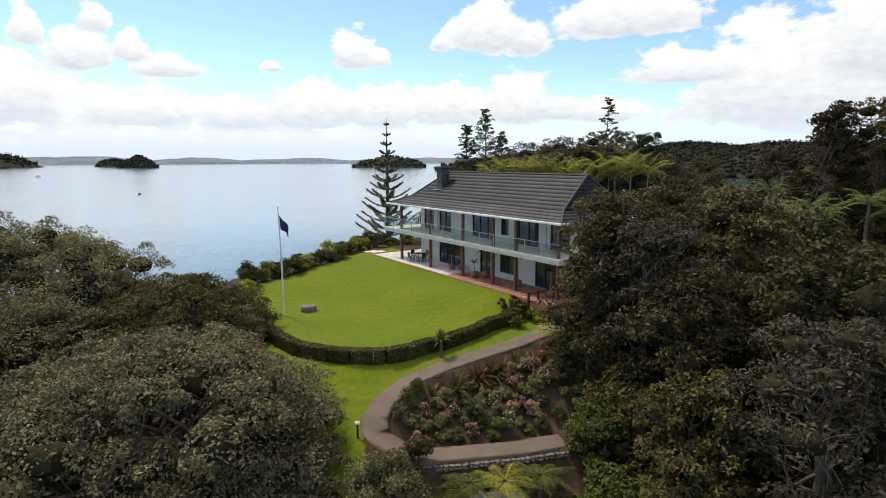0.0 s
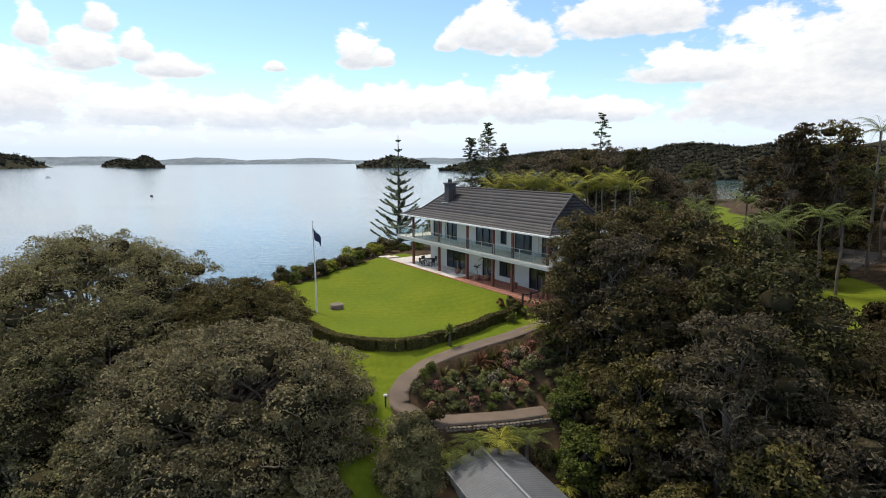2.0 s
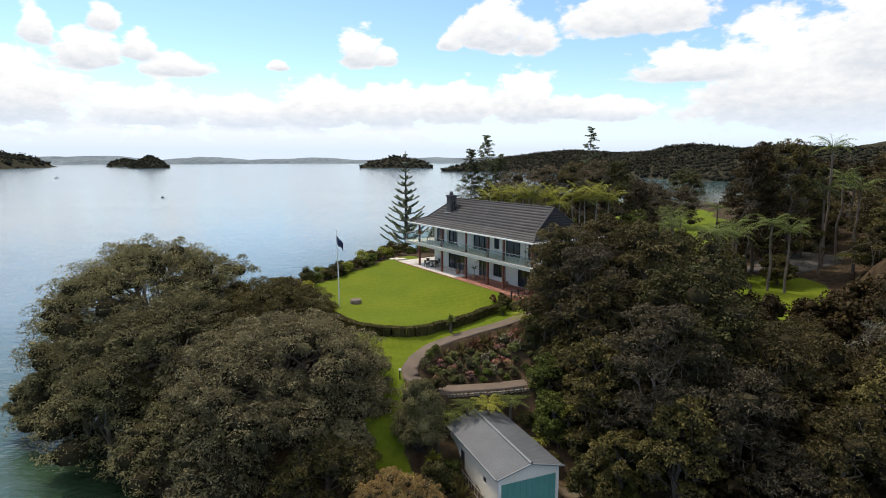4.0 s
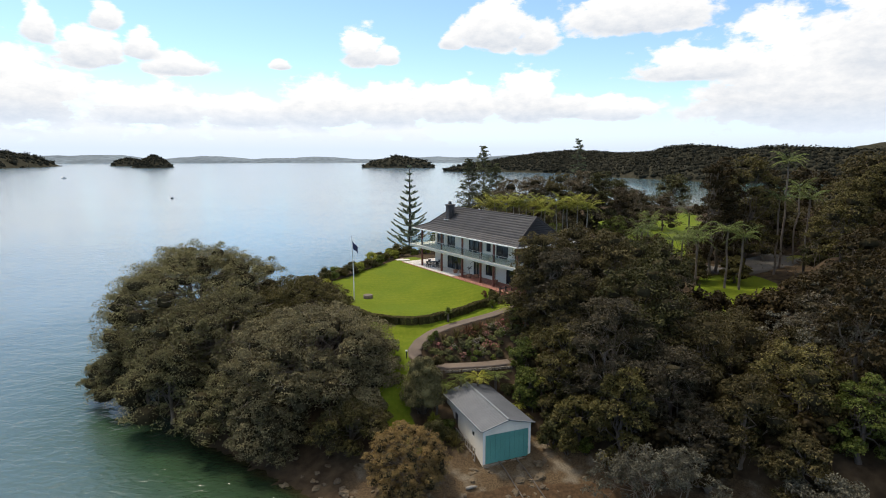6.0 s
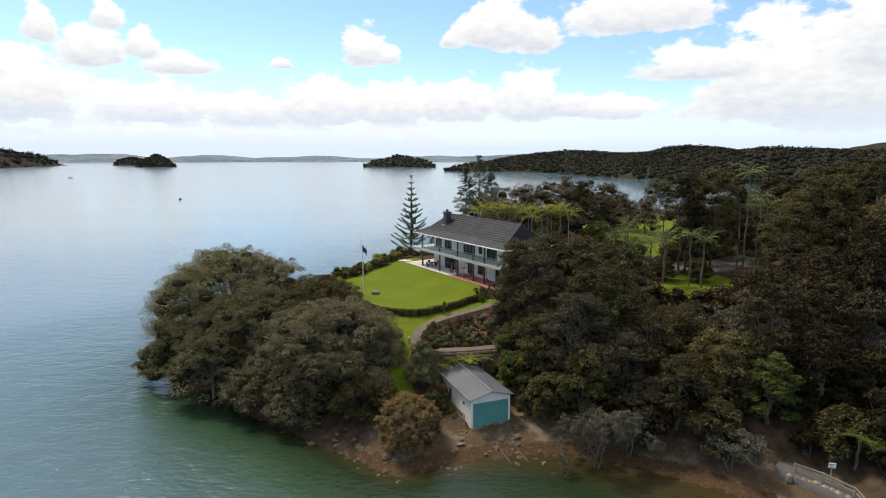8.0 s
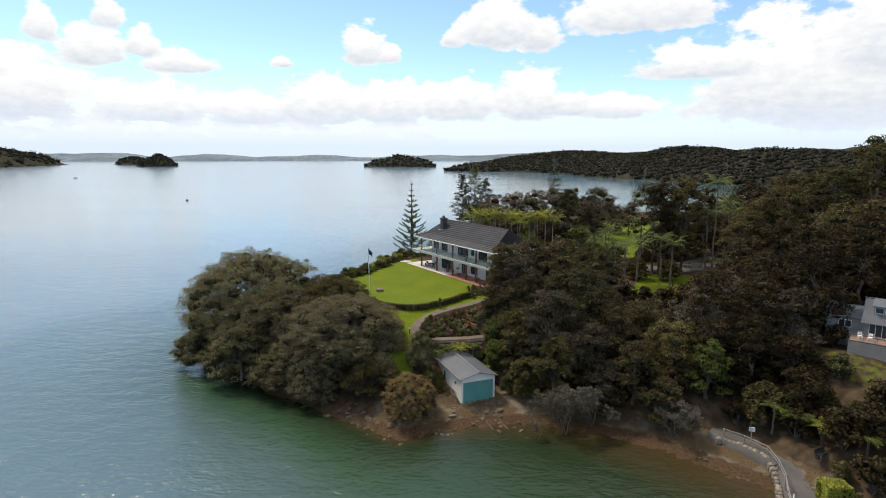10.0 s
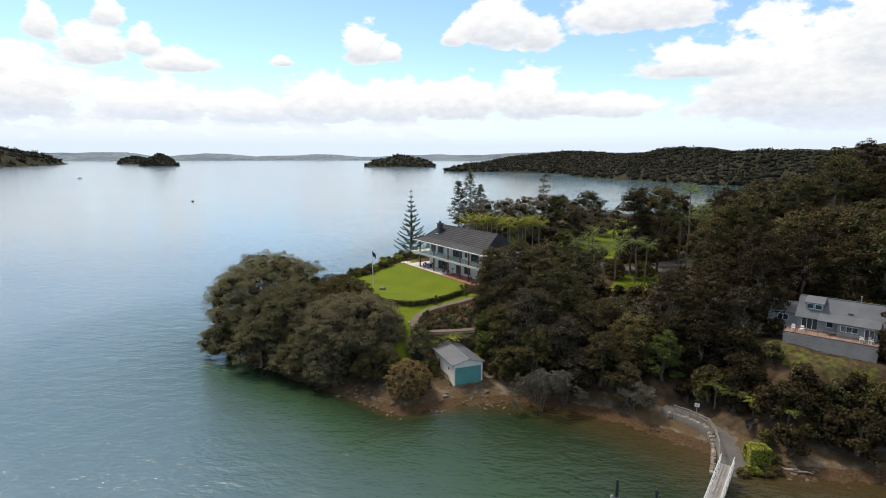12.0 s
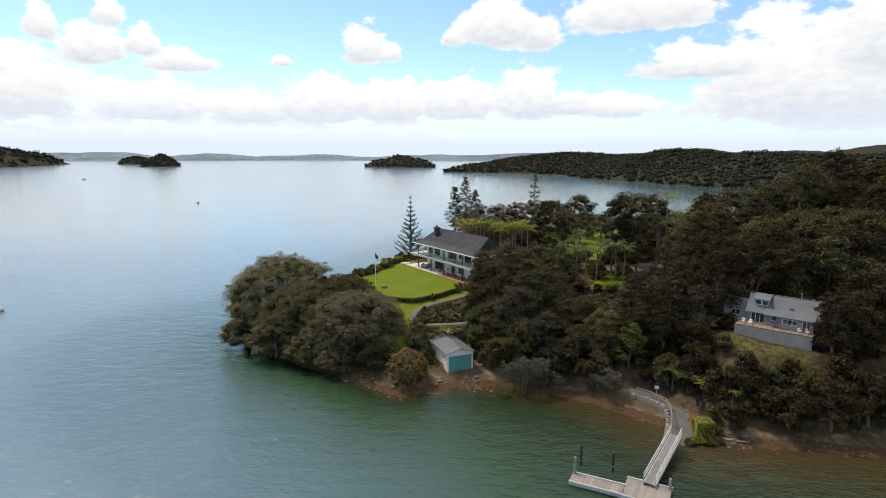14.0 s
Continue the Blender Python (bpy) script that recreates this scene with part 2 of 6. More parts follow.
def glass(name, tint=(0.03, 0.035, 0.04), alpha=1.0):
    m = bpy.data.materials.new(name)
    m.use_nodes = True
    nt = m.node_tree
    n, l = nt.nodes, nt.links
    b = n["Principled BSDF"]
    b.inputs["Base Color"].default_value = (*tint, 1)
    b.inputs["Roughness"].default_value = 0.04
    b.inputs["Specular IOR Level"].default_value = 0.6
    if alpha < 1:
        tr = n.new("ShaderNodeBsdfTransparent")
        tr.inputs[0].default_value = (0.9, 0.94, 0.93, 1)
        sh = n.new("ShaderNodeMixShader")
        sh.inputs[0].default_value = alpha
        l.new(tr.outputs[0], sh.inputs[1])
        l.new(b.outputs[0], sh.inputs[2])
        l.new(sh.outputs[0], n["Material Output"].inputs["Surface"])
    return m


PANE = glass("window_glass")
RAILGLASS = glass("balustrade_glass", (0.16, 0.2, 0.2), 0.14)


# ---- mesh helpers ----
def part(name, bm, mat, parent=None, label=""):
    me = bpy.data.meshes.new(name)
    bm.to_mesh(me)
    bm.free()
    me.materials.append(mat)
    ob = new(name, me)
    if parent is not None:
        ob.parent = parent
    if label:
        ob["label"] = label
    return ob


def thing(name, at, label, category, group="", kind="", turn=0.0):
    ob = new(name)
    ob.empty_display_size = 0.3
    ob.matrix_world = pose(*at, 0, 0, turn)
    return tagged(ob, label, category, group, kind)


def box(bm, x0, x1, y0, y1, z0, z1, bevel=0.0):
    r = bmesh.ops.create_cube(bm, size=1.0)
    vs = r["verts"]
    bmesh.ops.scale(bm, vec=(x1 - x0, y1 - y0, z1 - z0), verts=vs)
    bmesh.ops.translate(bm, vec=((x0 + x1) / 2, (y0 + y1) / 2, (z0 + z1) / 2), verts=vs)
    if bevel:
        es = list({e for v in vs for e in v.link_edges})
        bmesh.ops.bevel(bm, geom=es, offset=bevel, segments=1, affect="EDGES", profile=0.5)
    return bm


def block(*a, bevel=0.0):
    return box(bmesh.new(), *a, bevel=bevel)


def raw(name, verts, faces, mat, parent=None, label="", smooth=False):
    """A mesh from arrays computed in code: verts (n, 3), faces (m, k)."""
    verts, faces = np.asarray(verts, np.float32), np.asarray(faces, np.int32)
    me = bpy.data.meshes.new(name)
    m, k = faces.shape
    me.vertices.add(len(verts))
    me.vertices.foreach_set("co", verts.ravel())
    me.loops.add(m * k)
    me.loops.foreach_set("vertex_index", faces.ravel())
    me.polygons.add(m)
    me.polygons.foreach_set("loop_start", np.arange(0, m * k, k, dtype=np.int32))
    me.polygons.foreach_set("loop_total", np.full(m, k, np.int32))
    if smooth:
        me.polygons.foreach_set("use_smooth", np.ones(m, bool))
    me.update(calc_edges=True)
    me.materials.append(mat)
    ob = new(name, me)
    if parent is not None:
        ob.parent = parent
    if label:
        ob["label"] = label
    return ob


def tubes(lines, sides=6):
    """Tapered tubes along polylines [(points, radii)], as verts and quads."""
    V, Fq, base = [], [], 0
    for pts, rad in lines:
        pts = np.asarray(pts, float)
        k = len(pts)
        tan = np.gradient(pts, axis=0)
        tan /= np.linalg.norm(tan, axis=1)[:, None] + 1e-9
        ref = np.where(np.abs(tan[:, 2:3]) > 0.9, np.array([[1.0, 0, 0]]), np.array([[0, 0, 1.0]]))
        a = np.cross(tan, ref)
        a /= np.linalg.norm(a, axis=1)[:, None] + 1e-9
        b = np.cross(tan, a)
        ang = np.linspace(0, 2 * np.pi, sides, endpoint=False)
        ring = pts[:, None] + np.asarray(rad)[:, None, None] * (a[:, None] * np.cos(ang)[None, :, None] + b[:, None] * np.sin(ang)[None, :, None])
        V.append(ring.reshape(-1, 3))
        i = np.arange(k - 1)[:, None] * sides + np.arange(sides)[None]
        j = np.arange(k - 1)[:, None] * sides + (np.arange(sides)[None] + 1) % sides
        Fq.append(np.stack([i, j, j + sides, i + sides], -1).reshape(-1, 4) + base)
        base += k * sides
    return np.concatenate(V), np.concatenate(Fq)


def unit(a):
    return a / (np.linalg.norm(a, axis=-1, keepdims=True) + 1e-9)


def leaf_quads(rng, P, N, length, width):
    """Folded leaf blades at the places P, facing N."""
    k = len(P)
    t = unit(np.cross(N, rng.normal(size=(k, 3))))
    b = np.cross(N, t)
    L = length * rng.uniform(0.6, 1.3, (k, 1))
    W = width * rng.uniform(0.6, 1.3, (k, 1))
    V = np.stack([P - t * L * 0.5, P + b * W * 0.5 + N * W * 0.18, P + t * L * 0.5 - N * L * 0.12, P - b * W * 0.5 + N * W * 0.18], 1)
    return V.reshape(-1, 3), np.arange(4 * k).reshape(k, 4)


SHELL = np.array([(x, y, z) for x in (-1, 1) for y in (-1, 1) for z in (-1, 1)], float) * 0.6
SHELL_QUADS = np.array([(0, 1, 3, 2), (4, 6, 7, 5), (0, 4, 5, 1), (2, 3, 7, 6), (0, 2, 6, 4), (1, 5, 7, 3)])



def clump_cloud(rng, centres, radii, per, length, width, flat=0.75, shell=0.72, up=0.35, core=0.0):
    """Leaves on lumpy domes round the centres."""
    C = np.repeat(np.asarray(centres), per, 0)
    R = np.repeat(np.asarray(radii), per)[:, None]
    d = unit(rng.normal(size=(len(C), 3)))
    d[:, 2] = np.where(d[:, 2] < -0.35, -d[:, 2], d[:, 2])
    rr = R * (shell + (1.06 - shell) * rng.random((len(C), 1)) ** 0.6)
    P = C + d * rr * np.array([1, 1, flat])
    N = unit(d * 0.7 + rng.normal(size=d.shape) * 0.55 + np.array([0, 0, up]))
    v, f = leaf_quads(rng, P, N, length, width)
    if core:
        # the dense inner twigs of each clump, below the outer leaves
        k = len(centres)
        c = np.asarray(centres)[:, None] + SHELL[None] * (np.asarray(radii) * core)[:, None, None] * rng.uniform(0.7, 1.15, (k, len(SHELL), 1)) * np.array([1, 1, flat])
        g = SHELL_QUADS[None] + (np.arange(k) * len(SHELL))[:, None, None] + len(v)
        v, f = np.concatenate([v, c.reshape(-1, 3)]), np.concatenate([f, g.reshape(-1, 4)])
    return v, f


def wander(rng, a, b, k=6, sway=0.12, sag=0.0):
    a, b = np.asarray(a, float), np.asarray(b, float)
    s = np.linspace(0, 1, k)[:, None]
    p = a + (b - a) * s
    d = np.linalg.norm(b - a)
    w = rng.normal(size=(k, 3)) * sway * d * 0.35 * np.sin(np.pi * s)
    return p + w + np.array([0, 0, 1.0]) * sag * d * np.sin(np.pi * s)


def crown_centres(rng, n, rx, rz, zc, low=-0.25, inner=0.72):
    """Clump centres spread over an uneven dome."""
    out = np.zeros((n, 3))
    k = count = 0
    shift = rng.uniform(0, 50, 3)
    size = np.array([rx, rx, rz])
    while count < n and k < n * 40:
        k += 1
        d = rng.normal(size=3)
        d /= np.linalg.norm(d)
        if d[2] < low:
            continue
        f = (inner + (1 - inner) * rng.random()) * (1 + 0.18 * noise.noise(Vector(d * 1.9 + shift)))
        p = d * f
        if count and np.min(np.sum((out[:count] - p) ** 2, 1)) < 0.8 / n:
            continue
        out[count] = p
        count += 1
    return out[:count] * size + np.array([0, 0, zc])


def layered_tree(name, at, height, radius, mat, label, seed, tiers=16, per=300, leaf_l=0.3, bark=None, trunk_r=0.22, category="tree", group="", base=0.15, taper=0.75, core=0.6):
    """A tall conifer-like tree with feathery sprays in uneven layers."""
    rng = np.random.default_rng(seed)
    root = thing(name, at, label, category, group)
    v, f = tubes([(wander(rng, (0, 0, -0.6), (0, 0, height * 0.96), 9, 0.03), np.linspace(trunk_r, 0.03, 9))], 7)
    raw("trunk", v, f, bark or BARK, root, smooth=True)
    limbs, P, N = [], [], []
    C, R = [], []
    for i in range(tiers * 4):
        s = (i + rng.random()) / (tiers * 4)
        z = height * (base + (1 - base) * s)
        rad = radius * (1 - s ** 1.6 * taper) * min(1.0, 0.5 + 1.7 * s) * rng.uniform(0.6, 1.08)
        a = i * 2.4 + rng.normal() * 0.3
        tip = np.array([math.cos(a) * rad, math.sin(a) * rad, z + rng.normal() * 0.3 + rad * 0.12])
        pts = wander(rng, (0, 0, z - rad * 0.18), tip, 5, 0.1, 0.04)
        limbs.append((pts, np.linspace(trunk_r * 0.3 * (1.2 - s), 0.012, 5)))
        for w in (0.5, 0.75, 0.97):
            C.append(pts[0] + (tip - pts[0]) * w + rng.normal(size=3) * 0.15)
            R.append(max(0.3, rad * 0.24) * rng.uniform(0.75, 1.25))
    C.append(np.array([0, 0, height * 0.98]))
    R.append(radius * 0.18)
    v, f = tubes(limbs, 4)
    raw("branching", v, f, bark or BARK, root, smooth=True)
    v, f = clump_cloud(rng, C, R, max(8, per * tiers // len(C)), leaf_l, leaf_l * 0.36, 0.55, 0.5, 0.5, core=core)
    raw("crown", v, f, mat, root)
    return root


_g = [(a, b) for a in (-1, 0, 1) for b in (-1, 0, 1)]
BALL = unit(np.array([[(1, a, b), (a, 1, b), (a, b, 1), (-1, b, a), (b, -1, a), (b, a, -1)] for a, b in _g], float).transpose(1, 0, 2).reshape(-1, 3))
BALL_QUADS = np.array([(f * 9 + i * 3 + j, f * 9 + i * 3 + 3 + j, f * 9 + i * 3 + 4 + j, f * 9 + i * 3 + 1 + j) for f in range(6) for i in (0, 1) for j in (0, 1)])


def lobed_tree(name, at, height, radius, mat, label, seed, lobes=10, clumps=15, per=40, leaf_l=0.26, width=0.5, base=0.12, flat=0.68, bark=None,
               trunk_r=0.22, trunks=1, category="tree", group="", twigs=1, fork=0.3, spread=0.66, tip=0.0, heart=0.68, reach=1.55):
    """A tree whose crown is built of rounded boughs, each a dome of leafy clumps, with dark hollows between them."""
    rng = np.random.default_rng(seed)
    root = thing(name, at, label, category, group)
    zc, rz = height * (1 + base) / 2, height * (1 - base) / 2
    C, R, B, S = [], [], [], []
    for i in range(lobes):
        q = (i + 0.4) / lobes
        u = 1 - q * reach
        a = i * 2.39996 + rng.normal() * (0.35 if lobes < 30 else 0.2)
        ring = math.sqrt(max(0.0, 1 - u * u)) * (1 - tip * max(0.0, u))
        lr = radius * rng.uniform(0.3, 0.48) * (10.0 / lobes) ** 0.3
        k = rng.uniform(0.76, 1.12)
        c = np.array([math.cos(a) * ring * radius * spread * k, math.sin(a) * ring * radius * spread * k, zc + u * (rz - lr * flat) * rng.uniform(0.86, 1.0)])
        B.append(c)
        S.append(lr)
        d = unit(rng.normal(size=(clumps * 2, 3)))
        d = d[d[:, 2] > -0.45][:clumps]
        C.append(c + d * lr * rng.uniform(0.75, 1.08, (len(d), 1)) * np.array([1, 1, flat]))
        R.append(lr * rng.uniform(0.24, 0.44, len(d)))
    B, S = np.array(B), np.array(S)
    stems = []
    for i in range(trunks):
        a = 6.283 * i / trunks + rng.random()
        w = (trunks > 1) * radius
        stems.append((wander(rng, (math.cos(a) * w * 0.08, math.sin(a) * w * 0.08, -0.6), (math.cos(a) * w * 0.22, math.sin(a) * w * 0.22, height * (fork + 0.25)), 7, 0.08), np.linspace(trunk_r * 1.15, trunk_r * 0.5, 7)))
    v, f = tubes(stems, 8)
    raw("trunk", v, f, bark or BARK, root, smooth=True)
    limbs = []
    for c, r in zip(B, S):
        p0 = stems[rng.integers(len(stems))][0][rng.integers(3, 7)]
        pts = wander(rng, p0, c, 6, 0.2, 0.04)
        r0 = trunk_r * rng.uniform(0.25, 0.45)
        limbs.append((pts, np.linspace(r0, r0 * 0.35, 6)))
        for _ in range(twigs * 4):
            limbs.append((wander(rng, pts[rng.integers(3, 6)], c + unit(rng.normal(size=3)) * r * 1.02, 4, 0.2), np.linspace(r0 * 0.35, 0.012, 4)))
    v, f = tubes(limbs, 3)
    raw("branching", v, f, bark or BARK, root, smooth=True)
    # leaves on the clumps, and between them over the bough
    v, f = clump_cloud(rng, np.concatenate([np.concatenate(C), B]), np.concatenate([np.concatenate(R), S * 0.85]), per, leaf_l, leaf_l * width, 0.72, 0.5, 0.45)
    w, h = clump_cloud(rng, B, S * 0.92, per * clumps // 3, leaf_l, leaf_l * width, flat, 0.7, 0.45)
    raw("crown", np.concatenate([v, w]), np.concatenate([f, h + len(v)]), mat, root)
    # a core in each bough, its near-black colour stands in for inner shade
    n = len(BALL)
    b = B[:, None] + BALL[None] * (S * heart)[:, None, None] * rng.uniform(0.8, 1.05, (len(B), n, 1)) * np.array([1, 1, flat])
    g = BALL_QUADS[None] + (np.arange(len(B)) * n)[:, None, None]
    tagged(raw("bough_shade_core", b.reshape(-1, 3), g.reshape(-1, 4), SHADE_CORE, root), kind="stuff")
    return root


def frond_blades(rng, base, d, length, droop, width, k=16, lift=0.5, blade=None):
    """One feather frond: blades in pairs along an arching rib."""
    s = np.linspace(0.08, 1, k)
    out = np.array([d[0], d[1], 0.0])
    rib = base + out * (length * s)[:, None] + np.array([0, 0, 1.0]) * (length * (lift * s - droop * s ** 2))[:, None]
    side = np.array([-d[1], d[0], 0.0])
    w = width * np.sin(np.pi * (0.12 + 0.86 * s)) ** 0.7
    V, Fq = [], []
    step = length / k
    for sgn in (1, -1):
        tip = rib + side * (sgn * w)[:, None] - np.array([0, 0, 1.0]) * (w * 0.38)[:, None] + out * (w * 0.35)[:, None]
        fwd = out * step * 0.42
        b = len(V) * 4 * k
        V.append(np.stack([rib - fwd * 0.5, rib + fwd * 0.6, tip + fwd * 0.25, tip - fwd * 0.15], 1).reshape(-1, 3))
    return np.concatenate(V), rib


def palm(name, at, height, reach, mat, label, seed, fronds=16, category="palm", group="", trunk_r=0.14, droop=0.85, lift=0.75, width=0.32, bark=None, k=16):
    rng = np.random.default_rng(seed)
    root = thing(name, at, label, category, group)
    v, f = tubes([(wander(rng, (0, 0, -0.5), (0, 0, height - reach * 0.2), 7, 0.03), np.linspace(trunk_r * 1.2, trunk_r * 0.8, 7))], 8)
    raw("trunk", v, f, bark or BARK_PALE, root, smooth=True)
    V, ribs = [], []
    top = np.array([0, 0, height - reach * 0.22])
    for i in range(fronds):
        a = i * 2.399 + rng.normal() * 0.15
        fl = lift * rng.uniform(0.2, 1.35)
        v, rib = frond_blades(rng, top, (math.cos(a), math.sin(a)), reach * rng.uniform(0.8, 1.1), droop * rng.uniform(0.7, 1.2), reach * width, k, fl)
        V.append(v)
        ribs.append((rib, np.linspace(0.03, 0.01, len(rib))))
    V = np.concatenate(V)
    raw("crown", V, np.arange(len(V)).reshape(-1, 4), mat, root)
    v, f = tubes(ribs, 3)
    raw("rib_fan", v, f, mat, root)
    return root


def tuft(name, at, size, mat, label, seed, blades=60, category="shrub", group="", stem=0.0, width=0.07):
    """Sword leaves from one point: flax, cabbage tree, cordyline."""
    rng = np.random.default_rng(seed)
    root = thing(name, at, label, category, group)
    V = []
    for i in range(blades):
        a, up = rng.random() * 6.283, rng.uniform(0.15, 1.4)
        L = size * rng.uniform(0.7, 1.15)
        d = np.array([math.cos(a) * math.cos(up), math.sin(a) * math.cos(up), math.sin(up)])
        side = np.array([-math.sin(a), math.cos(a), 0]) * width * size
        p0 = np.array([0, 0, stem])
        p1 = p0 + d * L * 0.55
        p2 = p0 + d * L + np.array([0, 0, -0.3 * L * math.cos(up)])
        V += [p0 - side * 0.4, p0 + side * 0.4, p1 + side, p1 - side, p1 - side, p1 + side, p2 + side * 0.1, p2 - side * 0.1]
    raw("foliage", np.array(V), np.arange(len(V)).reshape(-1, 4), mat, root)
    if stem:
        v, f = tubes([(wander(rng, (0, 0, -0.3), (0, 0, stem), 5, 0.05), np.linspace(0.12, 0.08, 5))], 7)
        raw("trunk", v, f, BARK, root, smooth=True)
    return root


def shrub(name, at, r, h, mat, label, seed, clumps=14, per=90, leaf_l=0.13, category="shrub", group="", petals=None, count=0, bark=None):
    rng = np.random.default_rng(seed)
    root = thing(name, at, label, category, group)
    C = crown_centres(rng, clumps, r * 0.72, h * 0.5, h * 0.5, -0.6, 0.5)
    R = r * 0.36 * rng.uniform(0.7, 1.3, len(C))
    v, f = tubes([(wander(rng, (0, 0, -0.2), c, 4, 0.15), np.linspace(0.04 * r + 0.01, 0.008, 4)) for c in C[::2]], 4)
    raw("stem", v, f, bark or BARK, root)
    v, f = clump_cloud(rng, C, R, per, leaf_l, leaf_l * 0.6, 0.85, core=0.75)
    raw("foliage", v, f, mat, root)
    if petals:
        v, f = clump_cloud(rng, C[C[:, 2] > h * 0.3], R[C[:, 2] > h * 0.3] * 1.06, count, leaf_l * 0.9, leaf_l * 0.8, 0.85, 0.95)
        raw("blossom", v, f, petals, root)
    return root


# ---- the lie of the land ----
SHORE = np.array([(-36, 30), (-31, 21), (-22, 14), (-14, 9), (-8, 5), (-5.8, 3.4), (-1.3, 5.4), (4.4, 7.6), (10, 8.2), (15, 6.6),
                  (21.4, 3.3), (24.5, .4), (28.3, -3), (29.9, -6.2), (33.3, -6.9), (38, -7.7), (44, -7.8), (47.5, -8.5), (52, -9), (80, -14),
                  (220, -40), (420, 60), (430, 300), (320, 420), (230, 320), (130, 215), (75, 172), (45, 176), (18, 165), (2, 140),
                  (-4, 110), (-5, 88), (-10, 75), (-17.5, 63), (-21, 54), (-24, 47), (-26, 42), (-30, 38)], float)
GARDEN = np.array([(-12, 35, 8.15), (-5, 29, 8.15), (-9, 29, 8.1), (-17, 42, 8.7), (-13, 47, 9.1), (-10, 53, 9.45), (-4, 40, 8.95), (0, 40, 9.4), (3, 36, 9.2),
                   (5, 45, 9.5), (12, 50, 9.5), (12, 40, 9.4), (4.6, 34, 9.0), (3, 30.3, 8.4), (1, 28, 8.1), (-1.9, 25.6, 7.85), (-4.2, 24.3, 7.6), (-5.4, 22.7, 7.1),
                   (-5.6, 21.2, 6.65), (-4.4, 19.6, 5.8), (-0.4, 20, 5.55), (3.2, 21.1, 5.5), (0, 22.6, 6.5), (3.5, 25, 7.3), (-8.5, 22.6, 7.1), (-7, 17, 5.0)])
BANK = np.array([(-12, 27.4, 8.0), (-9.3, 25.4, 8.0), (-7.3, 25.0, 8.0), (-5.2, 25.4, 8.0), (-3.4, 26.6, 8.05), (-1.4, 28.2, 8.1), (0.6, 30.4, 8.3), (-5, 13, 2.3), (-3.5, 10.5, 1.3), (3, 13, 1.0),
                 (-3.0, 17.3, 2.6), (-2.2, 14.0, 1.3), (0, 18.7, 2.7), (2, 19.5, 3.0), (6, 17.0, 2.6), (5.6, 13.5, 1.3), (1, 9.5, 0.75), (4.5, 10.5, 0.85), (-3.2, 18.6, 5.4), (-8, 50.5, 9.42), (-4, 44.6, 9.42), (1, 38, 9.4)])
GROVE = np.array([(-20, 20, 3.2), (-28, 28, 2.6), (-17, 31, 7.6), (-12, 15, 2.4), (-19, 38, 8.2), (10, 15, 3.0), (16, 18, 5.0), (11, 25, 6.8), (20, 30, 6.8), (22, 40, 7.0),
                  (30, 36, 6.9), (40, 57, 7.2), (46, 66, 7.4), (28, 12, 4.0), (28, 2, 1.4), (30, -4, 1.25), (36, 2, 2.4), (42, 8, 8.4), (47, 13, 8.5), (55, 10, 8.2), (43, 5, 8.0), (47, 4, 8.0), (40, 3, 6.6), (42, 50, 7.3), (38, 44, 7.1)])
HILL = np.array([(60, 30, 13), (47, 43, 12), (80, 60, 21), (110, 60, 26), (70, 0, 8), (100, 20, 18), (30, 90, 8.6), (50, 120, 8.8), (0, 90, 9.0), (10, 120, 9.0),
                 (40, 140, 9), (90, 110, 13), (160, 60, 30), (200, 150, 22), (130, 160, 10), (300, 200, 26), (200, 0, 16), (10, 70, 9.3), (25, 60, 8.4)])
SPOTS = np.concatenate([GARDEN, BANK, GROVE, HILL])


def inside(poly, X, Y):
    r = np.zeros(X.shape, bool)
    j = len(poly) - 1
    for i in range(len(poly)):
        xi, yi, xj, yj = *poly[i], *poly[j]
        c = (yi > Y) != (yj > Y)
        r ^= c & (X < (xj - xi) * (Y - yi) / (yj - yi + 1e-12) + xi)
        j = i
    return r


def edge_distance(poly, X, Y):
    d = np.full(X.shape, 1e9)
    for (x0, y0), (x1, y1) in zip(poly, np.roll(poly, -1, 0)):
        dx, dy = x1 - x0, y1 - y0
        t = np.clip(((X - x0) * dx + (Y - y0) * dy) / (dx * dx + dy * dy), 0, 1)
        d = np.minimum(d, np.hypot(X - x0 - t * dx, Y - y0 - t * dy))
    return np.where(inside(poly, X, Y), d, -d)


_s = np.linspace(0, 12, 120)
SHELF = np.stack([np.interp(_s, range(13), q) for q in ((3.7, 1.7, -0.4, -2.3, -3.9, -5.0, -5.45, -5.25, -4.2, -3.2, -0.4, 1.5, 3.6),
                                                        (29.4, 27.7, 26.2, 24.8, 23.6, 22.2, 21.0, 20.1, 19.55, 19.25, 20.0, 20.5, 21.3),
                                                        (8.4, 8.15, 8.0, 7.8, 7.52, 7.05, 6.6, 6.2, 5.85, 5.62, 5.52, 5.5, 5.48))], 1)


def land(X, Y):
    """Height of the ground."""
    X, Y = np.asarray(X, float), np.asarray(Y, float)
    num, den = np.zeros(X.shape), np.zeros(X.shape)
    for x, y, z in SPOTS:
        w = 1.0 / ((X - x) ** 2 + (Y - y) ** 2 + 0.6) ** 1.7
        num += w * z
        den += w
    z = num / den
    # the lawn runs level up to the terrace
    u, v = 0.5965 * (X + 9.403) - 0.8026 * (Y - 50.978), 0.8026 * (X + 9.403) + 0.5965 * (Y - 50.978)
